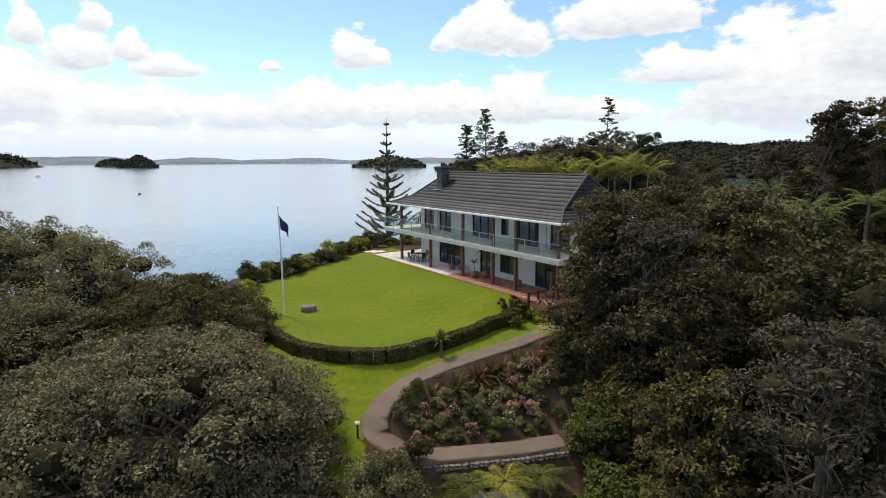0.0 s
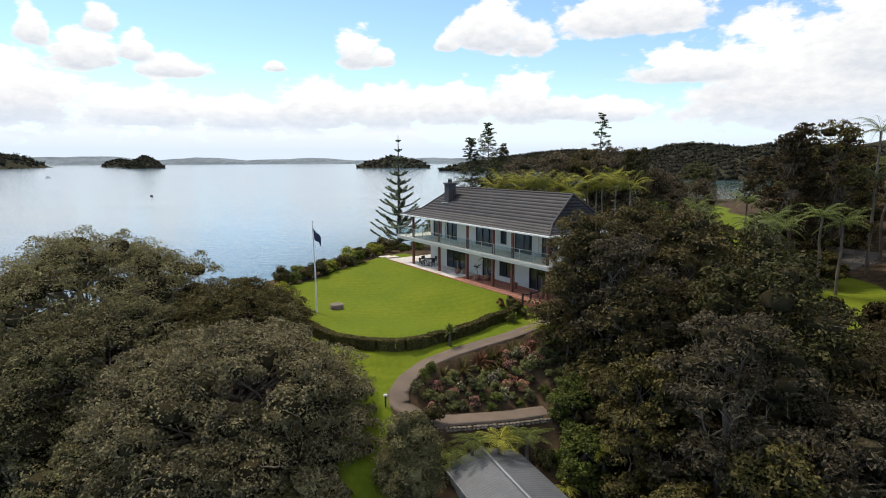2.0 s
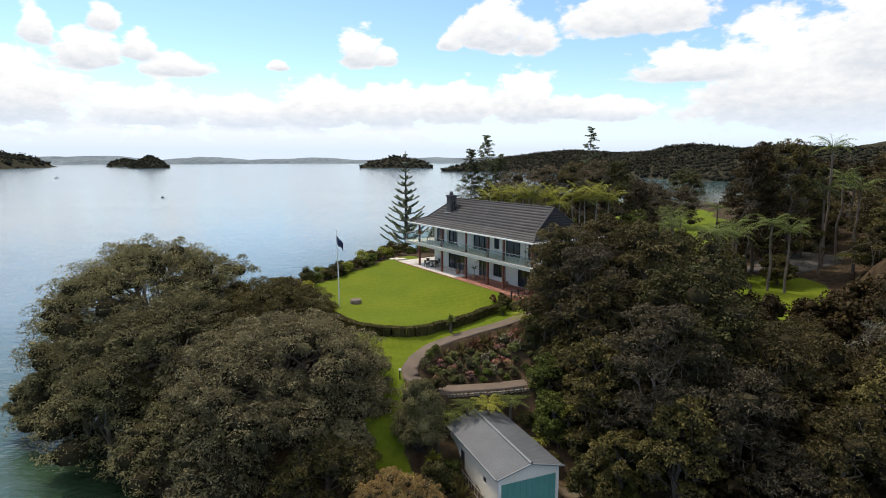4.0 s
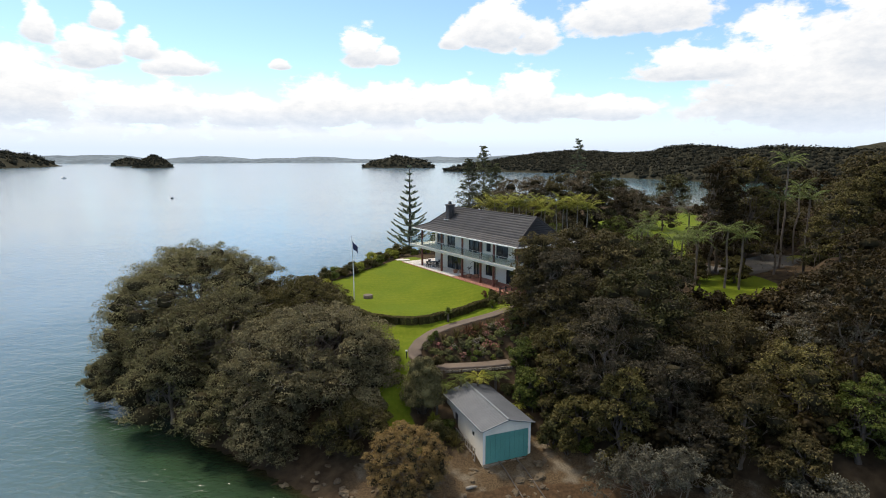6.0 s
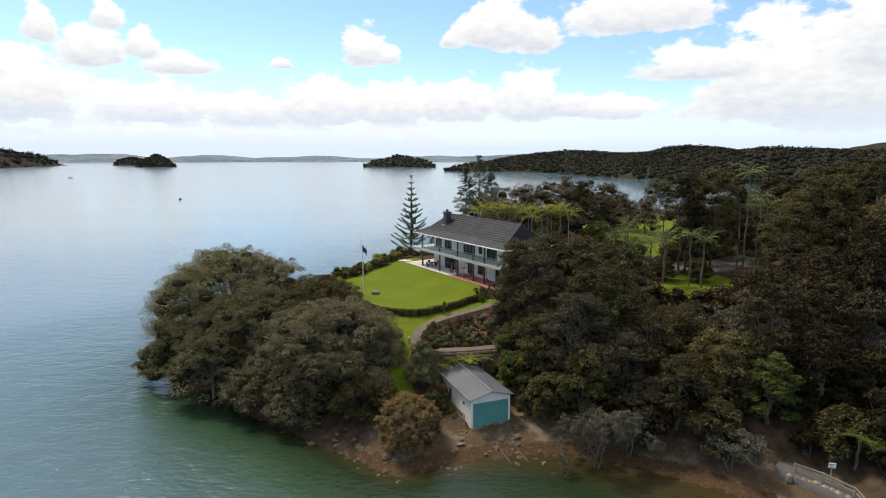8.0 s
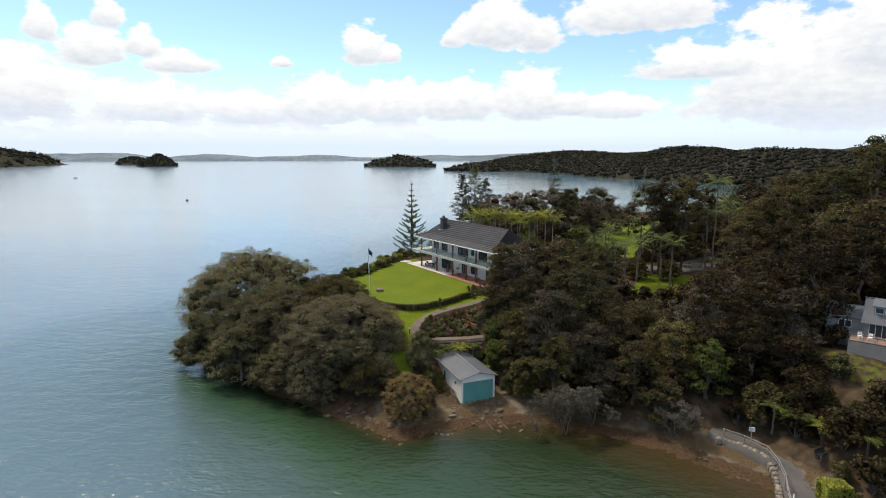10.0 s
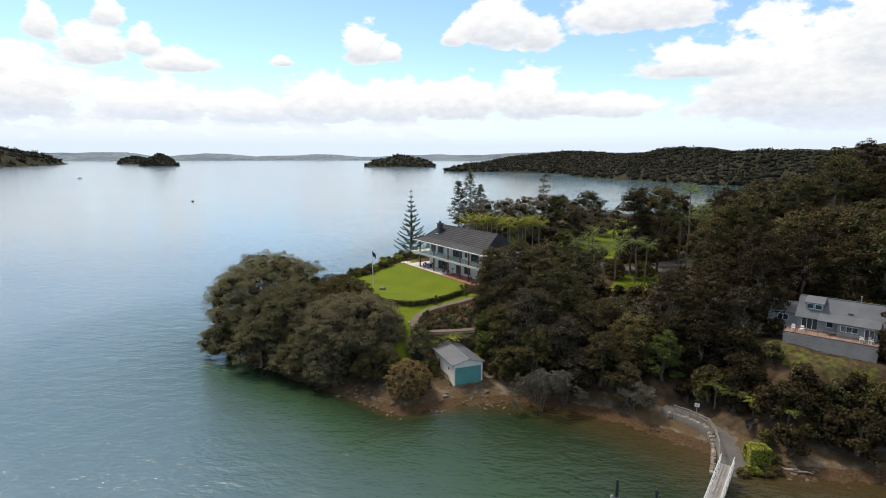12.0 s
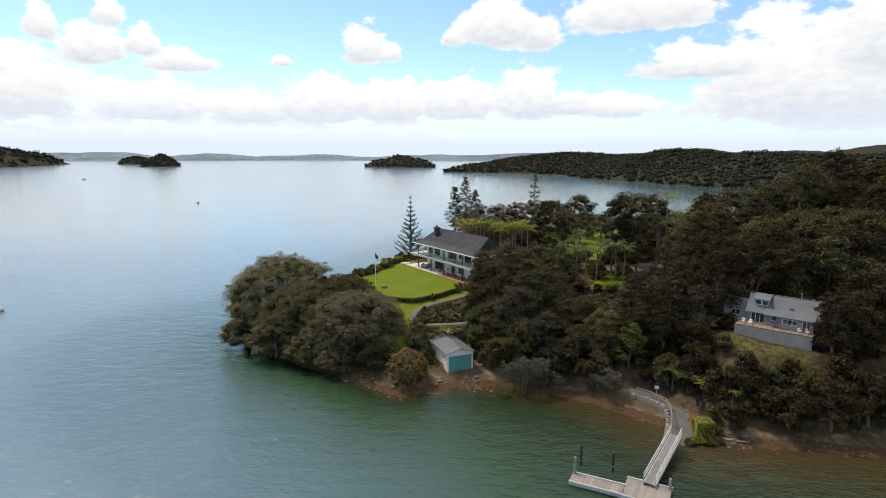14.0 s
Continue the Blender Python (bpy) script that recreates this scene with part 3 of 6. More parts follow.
    w = np.clip((v + 4.0) / 3.4, 0, 1) * np.clip((2.5 - v) / 2.0, 0, 1) * np.clip((u + 3.0) / 2.0, 0, 1) * np.clip((23.5 - u) / 4.0, 0, 1)
    w = w * w * (3 - 2 * w)
    z = z * (1 - w) + 9.43 * w
    # a level shelf for the lower path
    near = np.full(X.shape, 1e9)
    shelf = np.zeros(X.shape)
    for x, y, h in SHELF:
        q = (X - x) ** 2 + (Y - y) ** 2
        shelf = np.where(q < near, h, shelf)
        near = np.minimum(near, q)
    w = np.clip((1.25 - np.sqrt(near)) / 0.45, 0, 1)
    z = z * (1 - w) + shelf * w
    d = edge_distance(SHORE, X, Y)
    west = np.clip((Y - 22) / 8, 0, 1) * np.clip((30 - X) / 20, 0, 1)
    cap = np.where(d < 4, 0.3 * d, 1.2 + 0.95 * (d - 4)) * (1 - west) + 3.0 * d * west
    return np.where(d > 0, np.minimum(z, cap), np.maximum(0.09 * d, -4.0))


def ground_z(x, y):
    return float(land(np.array([x]), np.array([y]))[0])


LAWN = np.array([(-18.9, 37.5), (-18.6, 41.7), (-15.9, 46.5), (-13.2, 51.5), (-9.6, 57), (3.5, 42), (8.5, 37.5), (6.2, 33.6), (5.0, 31.0), (3.4, 29.4), (1.5, 27.8), (-0.6, 26.3), (-2.5, 24.9), (-4.1, 23.7),
                 (-5.2, 22.3), (-5.7, 21.1), (-5.6, 19.9), (-5.1, 15), (-3.4, 11.6), (-4.6, 10.8), (-7.2, 14), (-9, 18), (-10.5, 21), (-12.8, 25.5), (-15.5, 30), (-17.5, 34)])
BACK_LAWN = np.array([(21, 70), (25, 89), (31, 130), (48, 152), (60, 134), (52, 95), (36, 70)])
DRIVE_LAWN = np.array([(34, 55.5), (41.5, 55.5), (42, 50), (38.5, 42), (34, 34.5), (28.5, 35), (28, 43)])
COTTAGE_LAWN = np.array([(38, 12), (40.5, 14), (43, 8.2), (48, 3.6), (50, 1.5), (45, 0.5), (40, 3)])


def build_ground():
    def axis(lo, a, b, hi, fine, coarse):
        return np.concatenate([np.arange(lo, a, coarse), np.arange(a, b, fine), np.arange(b, hi + 1, coarse)])
    xs, ys = axis(-70, -42, 54, 440, 0.5, 4.0), axis(-60, -14, 64, 440, 0.5, 4.0)
    X, Y = np.meshgrid(xs, ys, indexing="xy")
    Z = land(X, Y)
    rng = np.random.default_rng(4)
    d = edge_distance(SHORE, X, Y)
    grass = np.zeros(X.shape)
    for poly in (LAWN, BACK_LAWN, DRIVE_LAWN, COTTAGE_LAWN):
        grass = np.maximum(grass, np.clip(edge_distance(poly, X, Y) / 0.8 + 0.5, 0, 1))
    # less grass colour on the cottage lawn stands in for tree shade
    grass = np.where((X > 37) & (Y < 18), grass * 0.45, grass)
    Z = Z + rng.normal(size=Z.shape) * 0.05 * (grass < 0.1) * (np.abs(X) < 60)
    shingle = np.clip((1.9 - Z) / 0.8, 0, 1) * np.clip((24 - Y) / 6, 0, 1) * np.clip((X + 11) / 4, 0, 1)
    w, h = len(xs), len(ys)
    V = np.stack([X, Y, Z], -1).reshape(-1, 3)
    i = (np.arange(h - 1)[:, None] * w + np.arange(w - 1)[None]).ravel()
    ob = raw("ground", V, np.stack([i, i + 1, i + w + 1, i + w], -1), GROUND, smooth=True)
    for key, arr in (("grass", grass), ("shingle", shingle), ("wet", np.clip((0.62 - Z) / 0.35, 0, 1))):
        at = ob.data.attributes.new(key, "FLOAT", "POINT")
        at.data.foreach_set("value", arr.ravel().astype(np.float32))
    tagged(ob, "mown green lawn, leaf litter and shingle beach of a wooded headland", "ground", kind="structure")
    return ob


def ground_material():
    m = bpy.data.materials.new("ground_cover")
    m.use_nodes = True
    nt = m.node_tree
    n, l = nt.nodes, nt.links
    b = n["Principled BSDF"]
    b.inputs["Roughness"].default_value = 0.9
    b.inputs["Specular IOR Level"].default_value = 0.06
    geo = n.new("ShaderNodeNewGeometry")

    def tex(scale, detail=5.0):
        t = n.new("ShaderNodeTexNoise")
        t.inputs["Scale"].default_value, t.inputs["Detail"].default_value = scale, detail
        l.new(geo.outputs["Position"], t.inputs["Vector"])
        return t.outputs["Fac"]

    def two(fac, a, b_, lo=0.35, hi=0.65):
        r = n.new("ShaderNodeMapRange")
        r.inputs["From Min"].default_value, r.inputs["From Max"].default_value = lo, hi
        l.new(fac, r.inputs["Value"])
        x = n.new("ShaderNodeMix")
        x.data_type = "RGBA"
        l.new(r.outputs["Result"], x.inputs["Factor"])
        for key, v in (("A", a), ("B", b_)):
            if isinstance(v, tuple):
                x.inputs[key].default_value = (*v, 1)
            else:
                l.new(v, x.inputs[key])
        return x.outputs["Result"]

    def attr(key):
        a = n.new("ShaderNodeAttribute")
        a.attribute_name = key
        k = n.new("ShaderNodeMath")
        k.operation = "MULTIPLY_ADD"
        s = n.new("ShaderNodeMath")
        s.operation = "SUBTRACT"
        l.new(tex(1.6), s.inputs[0])
        s.inputs[1].default_value = 0.5
        l.new(s.outputs[0], k.inputs[0])
        k.inputs[1].default_value = 0.5
        l.new(a.outputs["Fac"], k.inputs[2])
        return k.outputs[0]

    # faint mowing bands
    wv = n.new("ShaderNodeTexWave")
    wv.inputs["Scale"].default_value, wv.inputs["Distortion"].default_value, wv.inputs["Detail"].default_value = 0.42, 3.0, 2.0
    wv.bands_direction = "Y"
    l.new(geo.outputs["Position"], wv.inputs["Vector"])
    grass = two(tex(0.22, 4.0), (0.092, 0.142, 0.009), (0.135, 0.168, 0.011))
    grass = two(tex(14.0, 3.0), grass, two(tex(3.0), (0.078, 0.112, 0.012), (0.18, 0.186, 0.025)), 0.4, 0.75)
    grass = two(wv.outputs["Fac"], grass, two(tex(5.0), (0.07, 0.108, 0.009), (0.12, 0.146, 0.012)), 0.1, 2.4)
    soil = two(tex(1.1), (0.04, 0.028, 0.018), (0.085, 0.06, 0.036))
    beach = two(tex(0.7), two(tex(9.0), (0.12, 0.082, 0.046), (0.06, 0.042, 0.025)), two(tex(12.0), (0.2, 0.165, 0.12), (0.105, 0.085, 0.06)), 0.5, 0.66)
    beach = two(attr("wet"), beach, two(tex(4.0), (0.09, 0.055, 0.03), (0.05, 0.032, 0.018)), 0.4, 0.6)
    col = two(attr("shingle"), soil, beach, 0.4, 0.6)
    col = two(attr("grass"), col, grass, 0.42, 0.58)
    l.new(col, b.inputs["Base Color"])
    bp = n.new("ShaderNodeBump")
    bp.inputs["Strength"].default_value, bp.inputs["Distance"].default_value = 0.5, 0.06
    l.new(tex(16.0), bp.inputs["Height"])
    l.new(bp.outputs["Normal"], b.inputs["Normal"])
    return m


GROUND = ground_material()
build_ground()


def water_material():
    m = bpy.data.materials.new("sea_water")
    m.use_nodes = True
    nt = m.node_tree
    n, l = nt.nodes, nt.links
    b = n["Principled BSDF"]
    b.inputs["Roughness"].default_value = 0.12
    b.inputs["IOR"].default_value = 1.33
    geo = n.new("ShaderNodeNewGeometry")
    a = n.new("ShaderNodeAttribute")
    a.attribute_name = "depth"
    mp = n.new("ShaderNodeMapping")
    mp.inputs["Scale"].default_value = (1.0, 1.7, 1.0)
    mp.inputs["Rotation"].default_value = (0, 0, radians(24))
    l.new(geo.outputs["Position"], mp.inputs["Vector"])

    def tex(scale, detail, src):
        t = n.new("ShaderNodeTexNoise")
        t.inputs["Scale"].default_value, t.inputs["Detail"].default_value = scale, detail
        l.new(src, t.inputs["Vector"])
        return t.outputs["Fac"]

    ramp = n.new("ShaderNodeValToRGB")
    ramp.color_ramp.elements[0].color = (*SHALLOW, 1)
    ramp.color_ramp.elements[1].color = (*OFFSHORE_SHEEN, 1)
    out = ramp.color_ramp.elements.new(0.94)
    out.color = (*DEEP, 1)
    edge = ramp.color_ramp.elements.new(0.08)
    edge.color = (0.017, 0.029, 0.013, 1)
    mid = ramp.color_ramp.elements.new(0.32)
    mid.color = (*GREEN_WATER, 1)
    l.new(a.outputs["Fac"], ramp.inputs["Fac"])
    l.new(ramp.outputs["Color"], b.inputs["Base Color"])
    # ripples, with calmer slicks between
    h = n.new("ShaderNodeMath")
    h.operation = "MULTIPLY_ADD"
    l.new(tex(0.28, 3.0, mp.outputs[0]), h.inputs[0])
    h.inputs[1].default_value = 2.2
    l.new(tex(1.3, 6.0, mp.outputs[0]), h.inputs[2])
    slick = n.new("ShaderNodeMapRange")
    slick.inputs["From Min"].default_value, slick.inputs["From Max"].default_value = 0.35, 0.65
    slick.inputs["To Min"].default_value, slick.inputs["To Max"].default_value = 0.6, 1.0
    mp2 = n.new("ShaderNodeMapping")
    mp2.inputs["Scale"].default_value = (0.35, 1.4, 1.0)
    l.new(geo.outputs["Position"], mp2.inputs["Vector"])
    l.new(tex(0.012, 5.0, mp2.outputs[0]), slick.inputs["Value"])
    bp = n.new("ShaderNodeBump")
    bp.inputs["Distance"].default_value = 0.14
    # calmer out in the open bay
    sep = n.new("ShaderNodeSeparateXYZ")
    l.new(geo.outputs["Position"], sep.inputs[0])
    calm = n.new("ShaderNodeMapRange")
    calm.inputs["From Min"].default_value, calm.inputs["From Max"].default_value = 10.0, 160.0
    calm.inputs["To Min"].default_value, calm.inputs["To Max"].default_value = 1.0, 0.2
    l.new(sep.outputs[1], calm.inputs["Value"])
    still = n.new("ShaderNodeMath")
    still.operation = "MULTIPLY"
    l.new(slick.outputs["Result"], still.inputs[0])
    l.new(calm.outputs["Result"], still.inputs[1])
    l.new(still.outputs[0], bp.inputs["Strength"])
    l.new(h.outputs[0], bp.inputs["Height"])
    l.new(bp.outputs["Normal"], b.inputs["Normal"])
    return m


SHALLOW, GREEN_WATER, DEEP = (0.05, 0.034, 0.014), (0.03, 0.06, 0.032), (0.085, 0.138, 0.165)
# far tone made paler, with the sky's reflection put into the base colour
OFFSHORE_SHEEN = (0.15, 0.215, 0.26)
WATER = water_material()


def build_water():
    g = np.concatenate([-np.geomspace(4900, 64, 26), np.arange(-60, 60, 2.0), np.geomspace(64, 4900, 26)])
    xs, ys = g, g + 10.0
    X, Y = np.meshgrid(xs, ys, indexing="xy")
    d = np.maximum(-edge_distance(SHORE, X, Y), 0)
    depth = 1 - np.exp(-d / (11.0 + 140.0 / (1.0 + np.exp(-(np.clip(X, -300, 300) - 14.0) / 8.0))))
    V = np.stack([X, Y, np.zeros(X.shape)], -1).reshape(-1, 3)
    w = len(xs)
    i = (np.arange(len(ys) - 1)[:, None] * w + np.arange(w - 1)[None]).ravel()
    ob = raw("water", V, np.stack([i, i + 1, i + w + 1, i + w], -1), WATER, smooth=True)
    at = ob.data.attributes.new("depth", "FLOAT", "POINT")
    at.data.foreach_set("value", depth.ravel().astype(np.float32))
    tagged(ob, "calm rippled grey-green sea in a wide bay", "water", kind="structure")


build_water()


# ---- distant shores ----
FOREST = material("distant_bush", (0.052, 0.048, 0.034), (0.034, 0.033, 0.024), 0.95, 0.02, 0.25, 0.0, tint=0.45, spec=0.0)
# aerial haze is put into the pale blue base colour of the far hills
HAZE_FARM = material("haze_blue_farmland", (0.2, 0.235, 0.26), (0.14, 0.165, 0.185), 0.9, 0.004, 0.03, 0.0, tint=0.3, spec=0.0)


def ridge_land(name, poly, height, mat, label, seed, step, bumps, rise=60.0, lumps=0.0, vary=0.55):
    """A low wooded shore: a sheet over the outline that climbs inland, with a bumpy canopy."""
    poly = np.array(poly, float)
    lo, hi = poly.min(0), poly.max(0)
    xs, ys = np.arange(lo[0], hi[0] + step, step), np.arange(lo[1], hi[1] + step, step)
    X, Y = np.meshgrid(xs, ys, indexing="xy")
    rng = np.random.default_rng(seed)
    X = X + rng.uniform(-0.4, 0.4, X.shape) * step
    Y = Y + rng.uniform(-0.4, 0.4, Y.shape) * step
    d = edge_distance(poly, X, Y)
    big = np.zeros(X.shape)
    for k in range(9):
        a, p, wl = rng.random() * 6.28, rng.random() * 6.28, rng.uniform(0.5, 2.2) * rise * 2
        big += np.sin((X * math.cos(a) + Y * math.sin(a)) * 6.28 / wl + p) / 9
    z = height * (1 - np.exp(-np.maximum(d, 0) / rise)) * (1 + vary * big) + np.where(d > 0, bumps * (0.6 + rng.random(X.shape)), -3)
    z = np.where(d > -step * 0.6, z, -6.0)
    V = np.stack([X, Y, z], -1).reshape(-1, 3)
    w = len(xs)
    i = (np.arange(len(ys) - 1)[:, None] * w + np.arange(w - 1)[None]).ravel()
    q = np.stack([i, i + 1, i + w + 1, i + w], -1)
    keep = (V[q][:, :, 2].max(1) > -5.5)
    root = raw(name, V, q[keep], mat)
    if lumps:
        sel = np.argwhere((d > -lumps * 0.2) & (d < 170) & (rng.random(X.shape) < 0.95))
        C = np.stack([X[tuple(sel.T)], Y[tuple(sel.T)], z[tuple(sel.T)] + lumps * 0.1], -1)
        v, f = clump_cloud(rng, C, lumps * rng.uniform(0.7, 1.2, len(C)), 9, lumps * 0.45, lumps * 0.36, 0.6, 0.7, core=0.85)
        c = raw("canopy", v, f, FOREST, root)
    return tagged(root, label, "backdrop", kind="structure")


ridge_land("wooded_peninsula", [(-75, 1100), (57, 1030), (151, 942), (146, 800), (183, 716), (247, 575), (420, 460), (900, 420), (1300, 800), (1100, 1300), (100, 1350)],
           34, FOREST, "dark bush-covered peninsula across the inlet", 3, 8.5, 2.0, 70, lumps=6.4)
ridge_land("bush_island", [(-338, 1592), (-300, 1560), (-200, 1535), (-122, 1528), (-130, 1570), (-220, 1650), (-310, 1640)], 42, FOREST,
           "low bush-covered island in the bay", 5, 10, 3, 55, lumps=6.5)


def oval(x, y, rx, ry, turn):
    a, c, k = np.linspace(0, 2 * np.pi, 16, endpoint=False), math.cos(radians(turn)), math.sin(radians(turn))
    return np.stack([x + rx * np.cos(a) * c - ry * np.sin(a) * k, y + rx * np.cos(a) * k + ry * np.sin(a) * c], 1)


ridge_land("bush_island", oval(-975, 1640, 56, 72, 30), 46, FOREST, "small dark wooded island near the far shore", 6, 9, 3, 52, lumps=6)
ridge_land("bush_island", oval(-1308, 2060, 64, 90, 32), 50, FOREST, "wooded island behind another", 7, 11, 3, 58, lumps=7)
ridge_land("wooded_shore", [(-2000, 1350), (-1297, 1413), (-1470, 1860), (-1560, 2000), (-1900, 2100), (-2300, 1800)], 46, FOREST, "dark wooded point on the far shore", 8, 30, 8, 80, lumps=14)
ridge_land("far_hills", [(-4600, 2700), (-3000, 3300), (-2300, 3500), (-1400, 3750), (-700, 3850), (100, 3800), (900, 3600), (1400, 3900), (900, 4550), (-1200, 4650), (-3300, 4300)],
           40, HAZE_FARM, "hazy low farmed hills along the horizon", 9, 70, 5, 260, vary=2.2)

# ---- the large white house ----
# house axes: x along the veranda, y into the house, z up
HOUSE = Matrix(((0.5965, 0.8026, 0, -9.403), (-0.8026, 0.5965, 0, 50.978), (0, 0, 1, 0), (0, 0, 0, 1)))
PATIO, FLOOR1, EAVE, RIDGE = 9.5, 12.42, 14.72, 17.72
LEN = 24.2


def window(parent, x0, x1, z0, z1, y, panes, name="window", depth=0.1, mat=None):
    """A glazed opening: frame bars, and glass panes set back."""
    w = new(name)
    w.parent = parent
    bm = bmesh.new()
    t = 0.06
    box(bm, x0, x1, y - 0.03, y + depth, z0, z0 + t)
    box(bm, x0, x1, y - 0.03, y + depth, z1 - t, z1)
    step = (x1 - x0) / panes
    for i in range(panes + 1):
        c = x0 + i * step
        box(bm, max(x0, c - t / 2), min(x1, c + t / 2) if i else c + t, y - 0.027, y + depth, z0 + t, z1 - t)
    part("window_frame", bm, mat or DARK, w)
    for i in range(panes):
        part("pane", block(x0 + i * step + 0.05, x0 + (i + 1) * step - 0.05, y + 0.04, y + 0.055, z0 + 0.05, z1 - 0.05), PANE, w)
    return w


def wall_with_openings(name, x0, x1, z0, z1, y0, y1, holes, mat, root):
    """Masonry between the openings (x0, x1, z0, z1), sorted along x: piers, aprons and lintels, each a piece."""
    c, made = x0, []
    for a, b, lo, hi in holes:
        if a > c:
            made.append((c, a, y0, y1, z0, z1))
        if lo > z0:
            made.append((a, b, y0, y1, z0, lo))
        if hi < z1:
            made.append((a, b, y0, y1, hi, z1))
        c = b
    if c < x1:
        made.append((c, x1, y0, y1, z0, z1))
    return [part(name, block(*m), mat, root) for m in made]


def roof_tiles(root, corners, rows, mat, thick=0.05, lap=0.04):
    """Tile courses on a sloping face: corners low-left, low-right, high-right, high-left. Each course is a proud strip broken into tiles."""
    a, b, c, d = (np.array(p, float) for p in corners)
    nrm = np.cross(b - a, d - a)
    nrm /= np.linalg.norm(nrm)
    V, Fq = [], []
    rng = np.random.default_rng(11)
    for r in range(rows):
        s0, s1 = r / rows, (r + 1) / rows + 0.01
        l0, r0 = a + (d - a) * s0, b + (c - b) * s0
        l1, r1 = a + (d - a) * s1, b + (c - b) * s1
        n = max(1, int(np.linalg.norm(r0 - l0) / 0.62))
        for i in range(n):
            t0, t1 = (i + 0.01) / n, (i + 0.99) / n
            h = thick + rng.uniform(-0.008, 0.008)
            q = [l0 + (r0 - l0) * t0, l0 + (r0 - l0) * t1, l1 + (r1 - l1) * t1, l1 + (r1 - l1) * t0]
            k = len(V)
            V += [q[0] + nrm * h, q[1] + nrm * h, q[2] + nrm * 0.01, q[3] + nrm * 0.01, q[0], q[1]]
            Fq += [(k, k + 1, k + 2, k + 3), (k + 4, k + 5, k + 1, k)]
    return V, Fq


def build_house():
    root = new("house")
    root.matrix_world = HOUSE
    tagged(root, "two-storey cream house with charcoal tiled hip roof and glass-railed balcony", "house")
    W0, W1 = 2.6, 8.0                        # front and back walls
    # storeys: low and high openings on the lawn side (x0, x1, z0, z1)
    low = [(5.9, 9.3, PATIO + 0.02, 11.75), (12.1, 13.5, PATIO + 0.02, 11.7), (14.7, 16.5, PATIO + 0.45, 11.7), (18.8, 21.8, PATIO + 0.02, 11.75)]
    high = [(3.3, 5.0, FLOOR1 + 0.05, 14.45), (5.9, 7.8, FLOOR1 + 0.05, 14.45), (11.0, 14.0, FLOOR1 + 0.05, 14.45), (14.8, 15.7, FLOOR1 + 0.55, 14.4), (16.8, 19.1, FLOOR1 + 0.05, 14.45), (20.3, 22.2, FLOOR1 + 0.05, 14.45)]
    wall_with_openings("wall", 2.7, 23.0, PATIO - 0.6, 12.05, W0, W0 + 0.22, low, PLASTER, root)
    wall_with_openings("wall", 2.7, 23.0, FLOOR1, EAVE + 0.1, W0, W0 + 0.22, high, PLASTER, root)
    part("wall", block(2.7, 23.0, W1 - 0.22, W1, PATIO - 0.6, EAVE + 0.1), PLASTER, root)
    part("wall", block(2.7, 2.92, W0 + 0.22, W1 - 0.22, PATIO - 0.6, EAVE + 0.1), PLASTER, root)
    part("wall", block(22.78, 23.0, W0 + 0.22, W1 - 0.22, PATIO - 0.6, EAVE + 0.1), PLASTER, root)
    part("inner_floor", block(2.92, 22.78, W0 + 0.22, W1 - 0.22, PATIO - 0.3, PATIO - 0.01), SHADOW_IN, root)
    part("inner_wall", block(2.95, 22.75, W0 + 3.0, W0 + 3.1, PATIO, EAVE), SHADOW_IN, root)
    for i, (a, b, lo, hi) in enumerate(low):
        window(root, a, b, lo, hi, W0 + 0.06, 3 if b - a > 2.5 else 2)
    for a, b, lo, hi in high:
        window(root, a, b, lo, hi, W0 + 0.06, 3 if b - a > 2.5 else (1 if b - a < 1.2 else 2))
    # pilaster piers between the upper windows
    for x in (5.45, 9.4, 16.2, 19.7):
        part("pier", block(x - 0.28, x + 0.28, W0 - 0.12, W0 - 0.003, FLOOR1, EAVE), PLASTER, root)
    # balcony slab, with a white fascia, round the near end
    bm = block(0.0, LEN - 0.4, 0.0, W0 - 0.003, 12.08, FLOOR1)
    box(bm, 0.0, 2.697, W0 - 0.003, 8.0, 12.08, FLOOR1)
    part("balcony_slab", bm, PLASTER, root)
    bm = block(-0.04, LEN - 0.36, -0.06, -0.003, 12.2, FLOOR1 + 0.02)
    box(bm, -0.06, -0.003, -0.003, 8.0, 12.2, FLOOR1 + 0.02)
    part("fascia", bm, WEATHERBOARD_PALE, root)
    # glass balustrade
    n = 14
    rail = new("balustrade")
    rail.parent = root
    for i in range(n):
        a, b = i * (LEN - 0.4) / n, (i + 1) * (LEN - 0.4) / n
        p = part("pane", block(a + 0.05, b - 0.05, 0.06, 0.072, FLOOR1 + 0.08, FLOOR1 + 0.92), RAILGLASS, rail)
        part("rail_post", block(a + 0.0, a + 0.045, 0.045, 0.09, FLOOR1, FLOOR1 + 0.97), ALU, rail)
    for i in range(4):
        a, b = 0.1 + i * 1.95, 0.1 + (i + 1) * 1.95
        part("pane", block(0.06, 0.072, a + 0.05, b - 0.05, FLOOR1 + 0.08, FLOOR1 + 0.92), RAILGLASS, rail)
        part("rail_post", block(0.045, 0.09, a, a + 0.045, FLOOR1, FLOOR1 + 0.97), ALU, rail)
    bm = block(0.02, LEN - 0.4, 0.03, 0.1, FLOOR1 + 0.972, FLOOR1 + 1.0)
    box(bm, 0.03, 0.1, 0.1, 8.0, FLOOR1 + 0.972, FLOOR1 + 1.0)
    part("handrail", bm, ALU, rail)
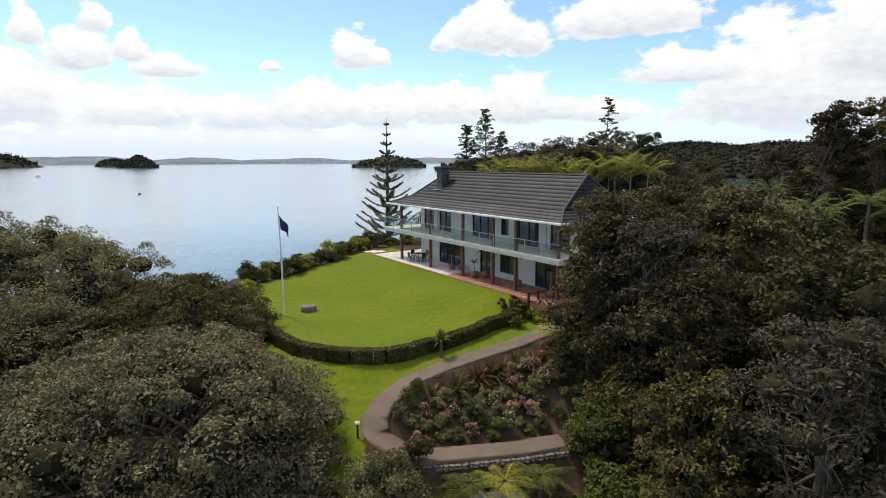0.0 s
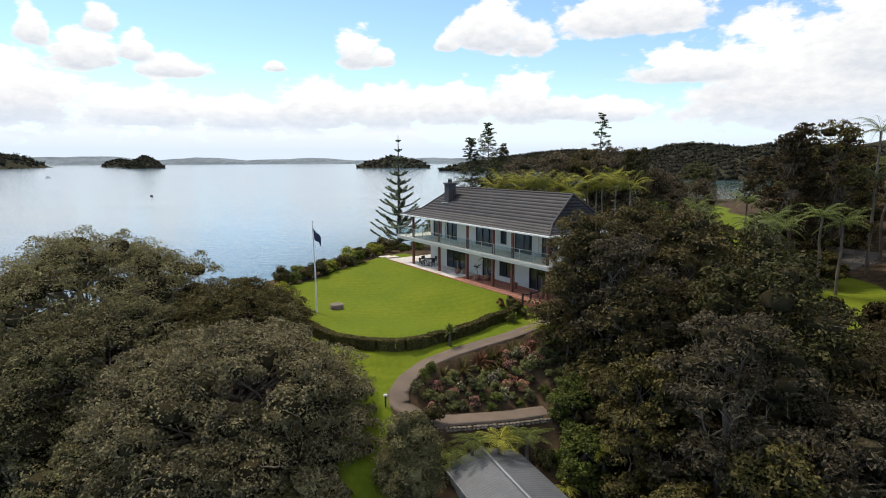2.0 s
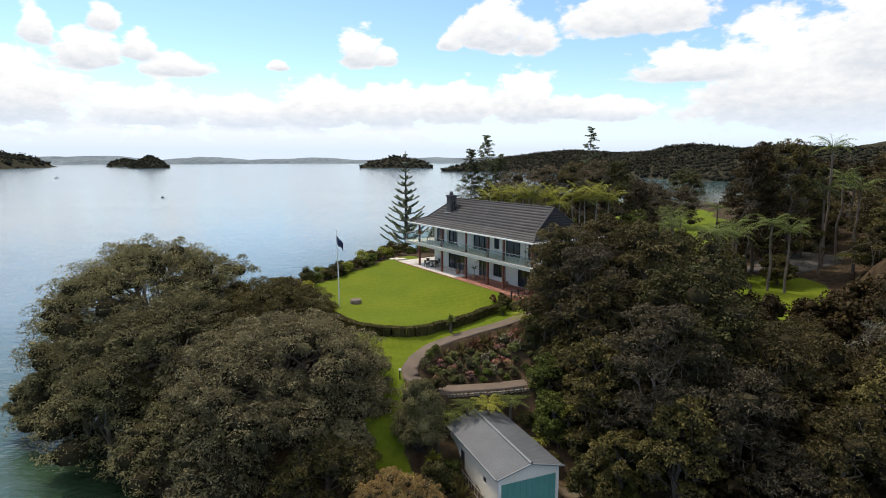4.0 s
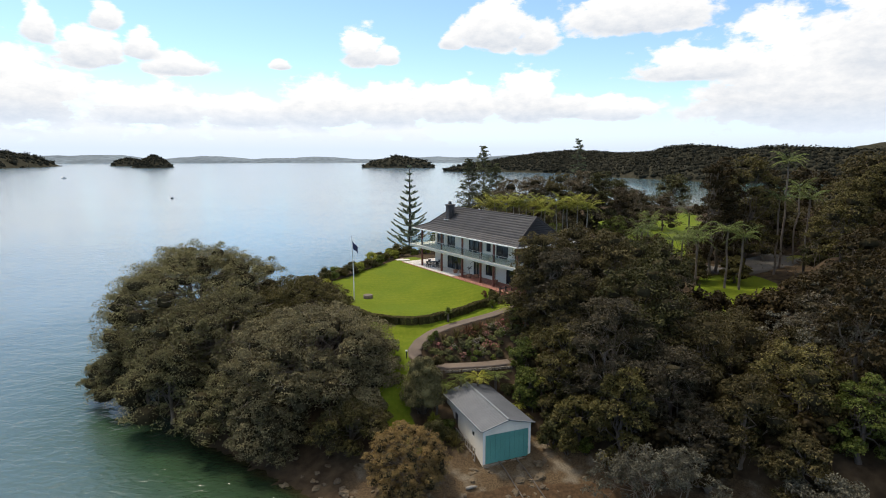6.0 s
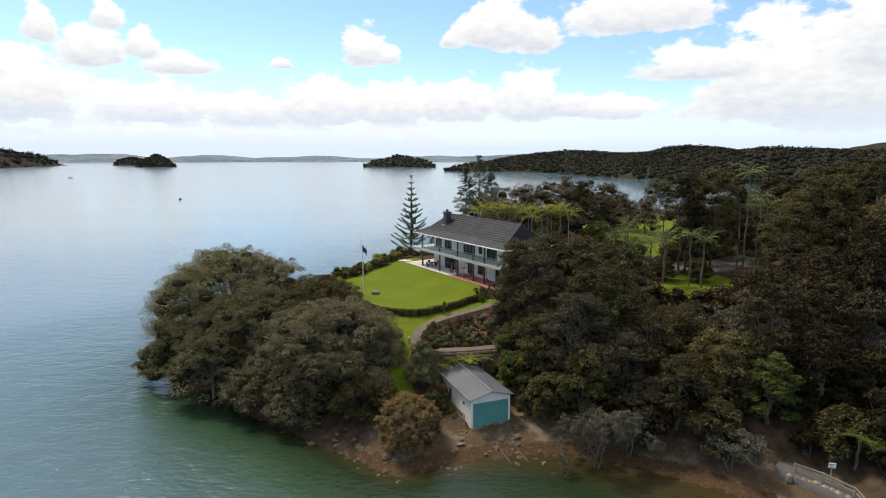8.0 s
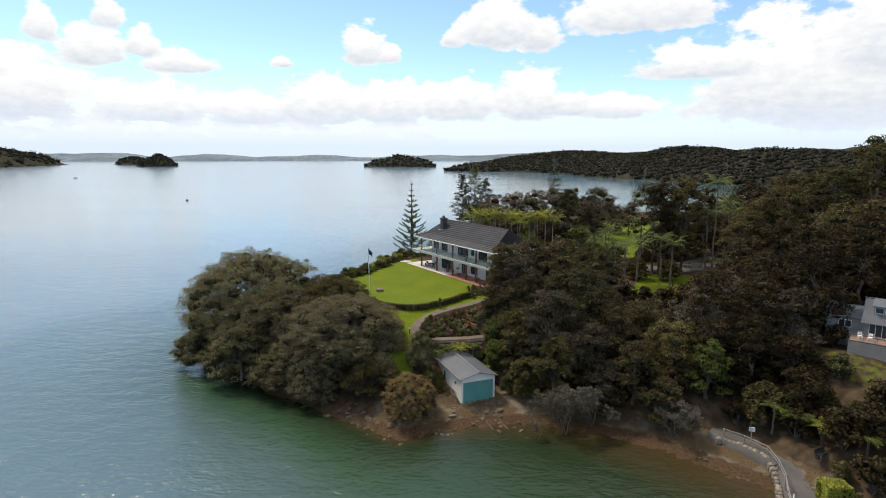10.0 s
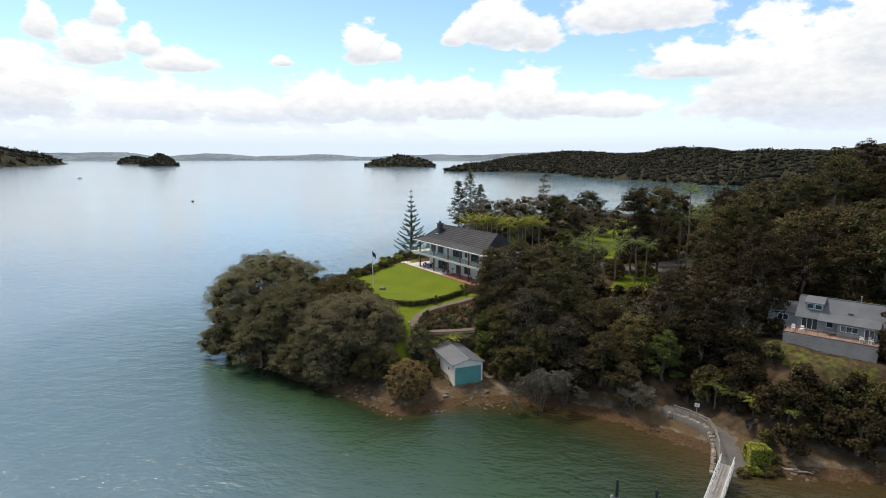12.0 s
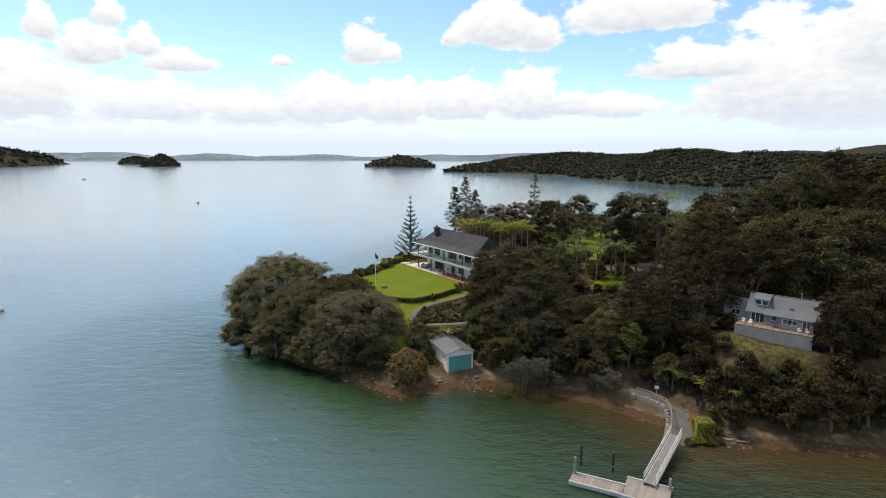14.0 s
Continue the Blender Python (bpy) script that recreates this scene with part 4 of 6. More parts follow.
    # veranda posts, full height in two lengths
    for x in (2.55, 7.65, 12.5, 16.4, 19.0, 23.2):
        part("post", block(x - 0.11, x + 0.11, 0.4, 0.62, PATIO - 0.02, 12.078, bevel=0.015), POST, root)
        part("post", block(x - 0.1, x + 0.1, 0.42, 0.62, FLOOR1 + 0.002, EAVE - 0.05, bevel=0.015), POST, root)
    part("post", block(2.45, 2.67, 7.4, 7.62, PATIO - 0.02, 12.078, bevel=0.015), POST, root)
    # soffit and hip roof with a bell-cast foot
    part("soffit", block(0.75, LEN - 0.4, 0.1, 9.5, EAVE - 0.04, EAVE + 0.0), WHITE, root)
    e0, e1, m0, rv, y2 = 0.7, LEN - 0.3, 1.7, 4.75, 9.6
    zm = EAVE + 0.72
    P = {"a": (e0, 0, EAVE + 0.06), "b": (e1, 0, EAVE + 0.06), "c": (e1, y2, EAVE + 0.06), "d": (e0, y2, EAVE + 0.06),
         "a2": (e0 + m0, m0, zm), "b2": (e1 - 1.5, m0, zm), "c2": (e1 - 1.5, y2 - m0, zm), "d2": (e0 + m0, y2 - m0, zm),
         "l": (e0 + 3.6, rv, RIDGE), "r": (e1 - 2.3, rv, RIDGE)}
    V, Fq = [], []
    for names, rows in ((("a", "b", "b2", "a2"), 4), (("a2", "b2", "r", "l"), 9), (("d", "a", "a2", "d2"), 4), (("d2", "a2", "l", "l"), 9),
                        (("b", "c", "c2", "b2"), 4), (("b2", "c2", "r", "r"), 9), (("c", "d", "d2", "c2"), 4), (("c2", "d2", "l", "r"), 9)):
        v, f = roof_tiles(root, [P[k] for k in names], rows, ROOF)
        k = len(V)
        V += v
        Fq += [tuple(i + k for i in q) for q in f]
    roof = raw("roof", V, Fq, ROOF, root)
    # underlay below the tiles, closes the roof
    bm = bmesh.new()
    vs = {k: bm.verts.new((p[0], p[1], p[2] - 0.02)) for k, p in P.items()}
    for q in (("a", "b", "b2", "a2"), ("a2", "b2", "r", "l"), ("d", "a", "a2", "d2"), ("d2", "a2", "l"), ("b", "c", "c2", "b2"), ("b2", "c2", "r"), ("c", "d", "d2", "c2"), ("c2", "d2", "l", "r")):
        bm.faces.new([vs[k] for k in q])
    part("underlay", bm, DARK, roof)
    caps = []
    for a, b in (("a", "a2"), ("a2", "l"), ("b", "b2"), ("b2", "r"), ("l", "r"), ("d2", "l"), ("c2", "r")):
        p, q = np.array(P[a]), np.array(P[b])
        caps.append((np.linspace(p, q, 3) + np.array([0, 0, 0.04]), [0.09] * 3))
    v, f = tubes(caps, 6)
    raw("ridge_cap", v, f, ROOF, roof)
    bm = block(e0 - 0.06, e1 + 0.06, -0.1, 0.02, EAVE - 0.03, EAVE + 0.12, bevel=0.02)
    box(bm, e0 - 0.1, e0 + 0.02, 0.03, y2, EAVE - 0.03, EAVE + 0.12)
    box(bm, e1 - 0.02, e1 + 0.1, 0.03, y2, EAVE - 0.03, EAVE + 0.12)
    part("gutter", bm, WHITE, root)
    # chimney with flashing and cowls
    ch = new("chimney")
    ch.parent = root
    bm = block(5.25, 6.1, 2.75, 3.65, 15.6, 18.1, bevel=0.02)
    box(bm, 5.15, 6.2, 2.65, 3.75, 18.1, 18.3, bevel=0.03)
    part("chimney_body", bm, DARK_BRICK, ch)
    part("flashing", block(5.1, 6.25, 2.45, 3.0, 16.18, 16.24), ALU, ch)
    for x in (5.45, 5.85):
        v, f = tubes([([(x, 3.2, 18.3), (x, 3.2, 18.62)], [0.13, 0.11]), ([(x, 3.2, 18.66), (x, 3.2, 18.72)], [0.18, 0.05])], 8)
        raw("cowl", v, f, DARK, ch)
    v, f = tubes([([(6.45, 3.1, 16.5), (6.45, 3.1, 17.5), (6.45, 3.1, 17.56)], [0.09, 0.09, 0.13])], 8)
    raw("flue", v, f, DARK, root)
    return root


WEATHERBOARD_PALE = material("pale_grey_fascia", (0.52, 0.51, 0.48), (0.45, 0.44, 0.42), 0.6, 1.0, 20.0, 0.1)
DARK_BRICK = material("charcoal_brick", (0.075, 0.07, 0.072), (0.05, 0.047, 0.05), 0.85, 2.0, 18.0, 0.4)
build_house()


def build_patio():
    """Tiled terrace along the veranda: pale stone at the near end, terracotta past the third post."""
    root = new("terrace")
    root.matrix_world = HOUSE
    tagged(root, "pale stone and terracotta tiled terrace with a brick edge", "terrace", kind="structure")
    part("base", block(-1.6, 24.6, -0.35, 8.2, 8.6, PATIO - 0.045), STONE, root)
    part("edge", block(-1.7, 24.7, -0.5, -0.352, 8.6, PATIO - 0.01), TERRA, root, "brown brick edging")
    rng = np.random.default_rng(2)
    for mat, a, b, lab in ((PALE_TILE, -1.6, 11.6, "pale stone tiles"), (TERRA, 11.6, 24.6, "terracotta tiles")):
        V, Fq = [], []
        for x in np.arange(a, b - 0.3, 0.5):
            for y in np.arange(-0.34, 2.5 if x > 2.3 else 8.0, 0.5):
                h = PATIO + rng.uniform(-0.004, 0.004)
                k = len(V)
                x1, y1 = min(x + 0.485, b), y + 0.485
                V += [(x, y, h), (x1, y, h), (x1, y1, h), (x, y1, h), (x, y, h - 0.03), (x1, y, h - 0.03), (x1, y1, h - 0.03), (x, y1, h - 0.03)]
                Fq += [(k, k + 1, k + 2, k + 3), (k + 4, k + 5, k + 1, k), (k + 5, k + 6, k + 2, k + 1), (k + 7, k + 4, k, k + 3)]
        tagged(raw("tiles", V, Fq, mat, root, lab), kind="stuff")
    for i in range(3):
        part("step", block(-3.0 - i * 1.05, -2.1 - i * 1.05, -0.2 - i * 0.25, 1.2 - i * 0.25, 8.2, PATIO + 0.06 - 0.09 * i), PALE_TILE, root)


build_patio()


# ---- the boat shed ----
def build_shed():
    root = thing("boat_shed", (1.05, 10.5, 0), "cream boat shed with teal tilt door and grey steel roof", "shed", turn=25.4)
    w, d, b, e, r = 4.15, 7.5, 0.75, 3.95, 4.48
    bm = bmesh.new()
    # front wall with the door opening
    box(bm, 0, 0.2, 0, 0.12, b, e)
    box(bm, w - 0.2, w, 0, 0.12, b, e)
    box(bm, 0.2, w - 0.2, 0, 0.12, 3.42, e)
    part("front_wall", bm, PLASTER, root)
    for y in (0.0, d - 0.12):
        bm = bmesh.new()
        g = [(0, y, e), (w, y, e), (w / 2, y, r)]
        f = bm.faces.new([bm.verts.new(p) for p in g])
        ex = bmesh.ops.extrude_face_region(bm, geom=[f])
        bmesh.ops.translate(bm, vec=(0, 0.12, 0), verts=[v for v in ex["geom"] if isinstance(v, bmesh.types.BMVert)])
        part("gable", bm, PLASTER, root)
    for q in wall_with_openings("side_wall", -d + 0.12, -0.12, b, e, 0, 0.12, [(-5.6, -4.9, 1.15, 3.1), (-2.1, -1.6, 2.6, 3.0)], PLASTER, root):
        q.matrix_local = pose(0, 0, 0, 0, 0, -90)
    part("side_wall", block(w - 0.12, w, 0.12, d - 0.12, b, e), PLASTER, root)
    part("back_wall", block(0, w, d - 0.12, d, b, e), PLASTER, root)
    part("window", block(0.05, 0.07, 1.6, 2.1, 2.6, 3.0), PANE, root)
    part("side_door", block(0.04, 0.09, 4.92, 5.58, 1.17, 3.08), DARK, root)
    door = new("tilt_door")
    door.parent = root
    bm = bmesh.new()
    for i in range(9):
        x = 0.2 + (w - 0.4) * i / 9
        box(bm, x + 0.006, x + (w - 0.4) / 9 - 0.006, -0.035, 0.02, b + 0.33, 3.4, bevel=0.008)
    box(bm, 0.2, w - 0.2, 0.02, 0.05, b + 0.33, 3.41)
    part("door_leaf", bm, TEAL, door, "teal painted ribbed door")
    part("sill", block(0.0, w, -0.2, 0.1, b - 0.3, b + 0.3), STONE, root)
    for sx in (0.04, w - 0.04):
        part("corner_trim", block(sx - 0.06, sx + 0.06, -0.025, -0.003, b + 0.3, e), WHITE, root)
    # corrugated roof, two slopes
    for side in (0, 1):
        n = 42
        x0, x1 = (-0.22, w / 2) if side == 0 else (w + 0.22, w / 2)
        z0, z1 = e + 0.04 - 0.05, r + 0.06
        V, Fq = [], []
        ys = np.linspace(-0.25, d + 0.25, n * 4)
        for y in ys:
            wv = 0.018 * math.cos((y + 0.25) / (d + 0.5) * n * 2 * math.pi)
            V += [(x0, y, z0 + wv), (x1, y, z1 + wv), (x0, y, z0 + wv - 0.02), (x1, y, z1 + wv - 0.02)]
        for i in range(len(ys) - 1):
            k = i * 4
            Fq += [(k, k + 4, k + 5, k + 1), (k + 2, k + 3, k + 7, k + 6)]
        raw("roof_sheet", V, Fq, STEEL, root, smooth=True)
    v, f = tubes([([(w / 2, -0.27, r + 0.06), (w / 2, d + 0.27, r + 0.06)], [0.1, 0.1])], 8)
    raw("ridge_cap", v, f, STEEL_PALE, root)
    for y in (-0.27, d + 0.25):
        for x0, x1 in ((-0.24, w / 2), (w / 2, w + 0.24)):
            za, zb = (e - 0.03, r + 0.03) if x0 < 0 else (r + 0.03, e - 0.03)
            v, f = tubes([([(x0, y, za), (x1, y, zb)], [0.06, 0.06])], 4)
            raw("barge_board", v, f, STEEL_PALE if y < 0 else STEEL, root)
    v, f = tubes([([(-0.27, -0.2, e - 0.03), (-0.27, d + 0.2, e - 0.03)], [0.06, 0.06])], 6)
    raw("gutter", v, f, STEEL_PALE, root)
    return root


STEEL_PALE = material("pale_zinc", (0.2, 0.215, 0.23), (0.16, 0.175, 0.185), 0.45, 0.6, 8.0, 0.05, metal=0.2)
build_shed()


def rel_shed(x, y):
    a = radians(25.4)
    return 1.0 + x * math.cos(a) - y * math.sin(a), 10.6 + x * math.sin(a) + y * math.cos(a)


def build_rack():
    """Timber frame leaning against the shed's side."""
    x, y = rel_shed(-0.35, 0.6)
    root = thing("timber_frame", (x, y, ground_z(x, y)), "grey timber rack leaning against the shed wall", "rack", turn=25.4)
    for i in range(9):
        part("slat", block(-0.04, 0.02, i * 0.45, i * 0.45 + 0.07, 0.0, 1.15), TIMBER, root)
    for z in (0.05, 0.55, 1.08):
        part("rail", block(-0.08, -0.042, -0.05, 3.75, z, z + 0.08), TIMBER, root)


build_rack()


def build_slip():
    """Two launching rails from the shed to the water."""
    for off in (1.35, 2.85):
        a, b = rel_shed(off, 0.0), rel_shed(off + 0.15, -7.5)
        pts = [(a[0] + (b[0] - a[0]) * s, a[1] + (b[1] - a[1]) * s) for s in np.linspace(0, 1, 14)]
        root = thing("slip_rail", (0, 0, 0), "rusty slipway rail running from shed into the water", "rail", "slipway rails")
        v, f = tubes([([(x, y, ground_z(x, y) + 0.07) for x, y in pts], [0.06] * 14)], 5)
        raw("rail", v, f, BARK, root)


build_slip()

# ---- paths, drive, garden edges ----
def strip(name, line, width, mat, label, lift=0.09, thick=1.0, category="path"):
    """A paved ribbon draped on the ground."""
    line = np.array(line, float)
    s = np.linspace(0, len(line) - 1, 12 * len(line))
    k = np.arange(len(line))
    cx, cy = np.interp(s, k, line[:, 0]), np.interp(s, k, line[:, 1])
    for _ in range(6):
        cx[1:-1] = (cx[:-2] + cx[1:-1] * 2 + cx[2:]) / 4
        cy[1:-1] = (cy[:-2] + cy[1:-1] * 2 + cy[2:]) / 4
    w = np.interp(s, k, width) if hasattr(width, "__len__") else np.full(len(s), width)
    tx, ty = np.gradient(cx), np.gradient(cy)
    q = np.hypot(tx, ty)
    nx, ny = -ty / q, tx / q
    cols = np.linspace(-0.5, 0.5, 7)
    X = cx[:, None] + nx[:, None] * w[:, None] * cols
    Y = cy[:, None] + ny[:, None] * w[:, None] * cols
    zc = land(cx, cy)
    for _ in range(30):
        zc[1:-1] = (zc[:-2] + zc[1:-1] * 2 + zc[2:]) / 4
    Z = np.repeat(zc[:, None], 7, 1) + lift
    top = np.stack([X, Y, Z], -1)
    n, c = len(s), 7
    V = np.concatenate([top.reshape(-1, 3), (top[:, [0, -1]] - [0, 0, thick]).reshape(-1, 3)])
    i = (np.arange(n - 1)[:, None] * c + np.arange(c - 1)[None]).ravel()
    Fq = [np.stack([i, i + 1, i + c + 1, i + c], -1)]
    r = np.arange(n - 1)
    b = n * c
    Fq.append(np.stack([r * c, (r + 1) * c, b + (r + 1) * 2, b + r * 2], -1))
    Fq.append(np.stack([r * c + c - 1, b + r * 2 + 1, b + (r + 1) * 2 + 1, (r + 1) * c + c - 1], -1))
    return tagged(raw(name, V, np.concatenate(Fq), mat, smooth=True), label, category, kind="structure")


GARDEN_PATH = [(6.4, 34.0), (5.2, 31.2), (3.7, 29.4), (1.7, 27.7), (-0.4, 26.2), (-2.3, 24.8), (-3.9, 23.6), (-5.0, 22.2), (-5.45, 21.0), (-5.25, 20.1), (-4.2, 19.55), (-3.2, 19.25), (-0.4, 20.0), (1.5, 20.5), (3.6, 21.3)]
strip("path", GARDEN_PATH, 1.25, PATHWAY, "brown-grey concrete garden path curving round the shrubbery", lift=0.1, thick=0.35)
strip("drive", [(26, 61), (33, 60), (40, 60), (46, 64), (54, 70)], [5, 6, 8, 8, 7], ASPHALT, "grey sealed drive between lawn and palms", category="drive")
strip("landing_road", [(26.5, 4.6), (29.4, 2.0), (31.6, -0.8), (30.9, -4.6), (28.5, -8.4)], [2.0, 3.0, 3.6, 3.4, 1.9], ASPHALT, "grey asphalt landing behind the sea wall", lift=0.12, thick=1.2, category="road")
strip("track", [(6.2, 19.5), (6.6, 17), (7.4, 14.8), (8.2, 12.4)], 0.9, STONE, "pale worn track between the trees", lift=0.03, category="path")


DARK_STONE = material("mossy_stone", (0.17, 0.145, 0.115), (0.1, 0.085, 0.065), 0.9, 1.5, 14.0, 0.5)


def stone_line(name, line, label, size=0.4, h=0.35, mat=STONE, seed=0, category="wall"):
    """A row of separate rough stones, each a part."""
    rng = np.random.default_rng(seed)
    line = np.array(line, float)
    root = thing(name, (line[0][0], line[0][1], ground_z(line[0][0], line[0][1])), label, category)
    seg = np.hypot(*np.diff(line[:, :2], axis=0).T)
    cum = np.concatenate([[0], np.cumsum(seg)])
    s = 0.0
    protos = []
    for k in range(6):
        bm = bmesh.new()
        bmesh.ops.create_icosphere(bm, subdivisions=1, radius=0.5)
        for v in bm.verts:
            v.co *= 1 + rng.uniform(-0.2, 0.2)
            v.co.z = max(-0.42, min(0.4, v.co.z))
        me = bpy.data.meshes.new("stone")
        bm.to_mesh(me)
        bm.free()
        me.materials.append(mat)
        protos.append(me)
    while s < cum[-1]:
        x, y = np.interp(s, cum, line[:, 0]), np.interp(s, cum, line[:, 1])
        w = size * rng.uniform(0.8, 1.3)
        tall_ = line.shape[1] == 3
        z = np.interp(s, cum, line[:, 2]) if tall_ else ground_z(x, y) + h * 0.35
        for course in range(2 if tall_ else 1):
            ob = new("stone", protos[rng.integers(6)])
            ob.parent = root
            ob.matrix_parent_inverse = root.matrix_world.inverted()
            ob.matrix_basis = pose(x + rng.normal() * 0.02, y - 0.05 * course, z - course * h * 0.72, 0, 0, rng.uniform(0, 360)) @ Matrix.Diagonal((w, w * 0.85, h * rng.uniform(0.9, 1.3), 1))
        s += w * 0.8
    return root


stone_line("retaining_wall", [(-4.6, 18.8, 5.72), (-3.4, 18.5, 5.56), (-2.2, 18.75, 5.5), (-0.4, 19.25, 5.45), (1.6, 19.75, 5.42), (3.7, 20.5, 5.4)], "low rough stone retaining wall below the path", 0.3, 0.15, mat=DARK_STONE, seed=1)
stone_line("sea_wall", [(26.6, 3.0), (28.2, 1.9), (29.6, 0.2), (29.6, -1.6), (29.0, -3.9), (28.0, -6.2), (27.4, -7.7)], "pale stone sea wall edging the landing", 0.6, 0.9, seed=2)


# clipped hedge round the lawn
def build_hedge():
    line = np.array([(-13.4, 29.4), (-12.2, 27.6), (-10.8, 26.3), (-9.4, 25.5), (-7.4, 25.0), (-5.3, 25.3), (-3.5, 26.5), (-1.6, 28.1), (0.4, 30.3), (1.9, 31.6), (2.5, 32.4), (2.0, 33.0)])
    root = thing("hedge", (0, 0, 0), "low clipped dark box hedge round the lawn's edge", "hedge")
    seg = np.concatenate([[0], np.cumsum(np.hypot(*np.diff(line, axis=0).T))])
    rng = np.random.default_rng(8)
    s = np.arange(0, seg[-1], 0.62)
    for i, t in enumerate(s):
        x, y = np.interp(t, seg, line[:, 0]), np.interp(t, seg, line[:, 1])
        x1, y1 = np.interp(t + 0.1, seg, line[:, 0]), np.interp(t + 0.1, seg, line[:, 1])
        a = math.atan2(y1 - y, x1 - x)
        k = 420
        p = rng.uniform(-0.5, 0.5, (k, 3)) * np.array([0.6, 0.62, 0.8])
        j = rng.integers(0, 5, k)
        p[j == 0, 1], p[j == 1, 1] = -0.32, 0.32
        p[j >= 2, 2] = 0.42
        N = unit(np.where((j >= 2)[:, None], np.array([[0, 0, 1.0]]), np.sign(p) * np.array([[0, 1.0, 0]])) + rng.normal(size=(k, 3)) * 0.5)
        v, f = leaf_quads(rng, p, N, 0.14, 0.09)
        z = ground_z(x, y) - 0.06
        c, sn = math.cos(a), math.sin(a)
        v = np.stack([v[:, 0] * c - v[:, 1] * sn + x, v[:, 0] * sn + v[:, 1] * c + y, v[:, 2] + z + 0.38], 1)
        raw("clipped_bush", v, f, L_HEDGE, root)
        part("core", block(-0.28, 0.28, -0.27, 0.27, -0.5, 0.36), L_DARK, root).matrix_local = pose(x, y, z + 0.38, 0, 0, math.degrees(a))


L_HEDGE = leaf("hedge_leaf", (0.12, 0.105, 0.035), (0.075, 0.065, 0.023))
build_hedge()


# flagpole, stump seat, path lamp
def build_flagpole():
    x, y = -14.0, 33.9
    z = ground_z(x, y)
    root = thing("flagpole", (x, y, z), "white flagpole with a drooping navy flag on the lawn", "flagpole")
    v, f = tubes([([(0, 0, -0.3), (0, 0, 3.5), (-0.1, 0.02, 7.6)], [0.07, 0.06, 0.035])], 8)
    raw("pole", v, f, WHITE, root)
    v, f = tubes([([(-0.1, 0.02, 7.6), (-0.1, 0.02, 7.72)], [0.07, 0.02])], 8)
    raw("finial", v, f, ALU, root)
    V, Fq = [], []
    for i in range(9):
        s = i / 8
        for j in range(5):
            q = j / 4
            V.append((-0.05 + s * 0.62, 0.05 + 0.09 * math.sin(s * 9 + q * 2), 7.1 - q * 0.75 - s * 0.75 - 0.06 * math.sin(s * 7)))
    for i in range(8):
        for j in range(4):
            k = i * 5 + j
            Fq.append((k, k + 5, k + 6, k + 1))
    ob = raw("flag", V, Fq, FLAGBLUE, root, smooth=True)
    so = ob.modifiers.new("thick", "SOLIDIFY")
    so.thickness = 0.012


build_flagpole()


def build_fire_ring():
    x, y = -12.55, 34.95
    root = thing("stone_drum", (x, y, ground_z(x, y)), "round weathered stone drum standing on the lawn", "drum")
    v, f = tubes([([(0, 0, -0.1), (0, 0, 0.04), (0, 0, 0.38), (0, 0, 0.4), (0, 0, 0.412), (0, 0, 0.418), (0, 0, 0.42)], [0.55, 0.56, 0.55, 0.52, 0.4, 0.2, 0.01])], 18)
    raw("drum", v, f, BARK_TWIG, root)


build_fire_ring()


def build_path_lamp():
    x, y = -6.05, 19.9
    root = thing("path_lamp", (x, y, ground_z(x, y)), "short black bollard lamp with white cap beside path", "lamp")
    v, f = tubes([([(0, 0, -0.1), (0, 0, 0.62)], [0.05, 0.05])], 8)
    raw("post", v, f, DARK, root)
    v, f = tubes([([(0, 0, 0.62), (0, 0, 0.64), (0, 0, 0.74), (0, 0, 0.78)], [0.05, 0.12, 0.12, 0.02])], 10)
    raw("cap", v, f, WHITE, root)


build_path_lamp()


# ---- trees of the headland ----
def stand(x, y):
    return (x, y, ground_z(x, y) - 0.1)


def tall(x, y, top):
    return top - ground_z(x, y)


# the great spreading trees on the point
POINT = [
    (-30.6, 30.0, 16.0, 10.0, L_POHU, 110, "huge domed evergreen with dark grey-green leaves over the water"),
    (-25.0, 23.0, 12.0, 7.4, L_POHU, 64, "spreading dark evergreen leaning over the shore"),
    (-14.0, 18.0, 12.0, 7.3, L_POHU2, 100, "broad grey-brown evergreen with twisted pale limbs"),
    (-18.8, 28.5, 12.2, 5.2, L_OLIVE, 40, "olive-green flat-topped tree behind the lawn's edge"),
]
for i, (x, y, top, r, mat, n, lab) in enumerate(POINT):
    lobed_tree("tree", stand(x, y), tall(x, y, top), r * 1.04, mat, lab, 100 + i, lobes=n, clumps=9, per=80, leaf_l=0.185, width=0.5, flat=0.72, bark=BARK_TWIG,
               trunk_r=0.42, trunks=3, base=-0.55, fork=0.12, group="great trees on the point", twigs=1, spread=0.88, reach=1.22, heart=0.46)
SKIRT = [(-35.6, 23.4, 6.2, 4.2, L_POHU), (-32.5, 22.0, 8.8, 4.6, L_POHU), (-28.0, 18.0, 8.4, 4.6, L_POHU), (-20.5, 14.5, 6.8, 4.4, L_POHU), (-16.5, 12.0, 6.0, 3.6, L_POHU2), (-9.5, 11.5, 5.8, 3.4, L_OLIVE),
         (-13.6, 22.8, 10.0, 2.2, L_POHU2), (-9.0, 13.4, 6.0, 2.2, L_POHU2), (-15.0, 28.4, 10.4, 1.9, L_POHU)]
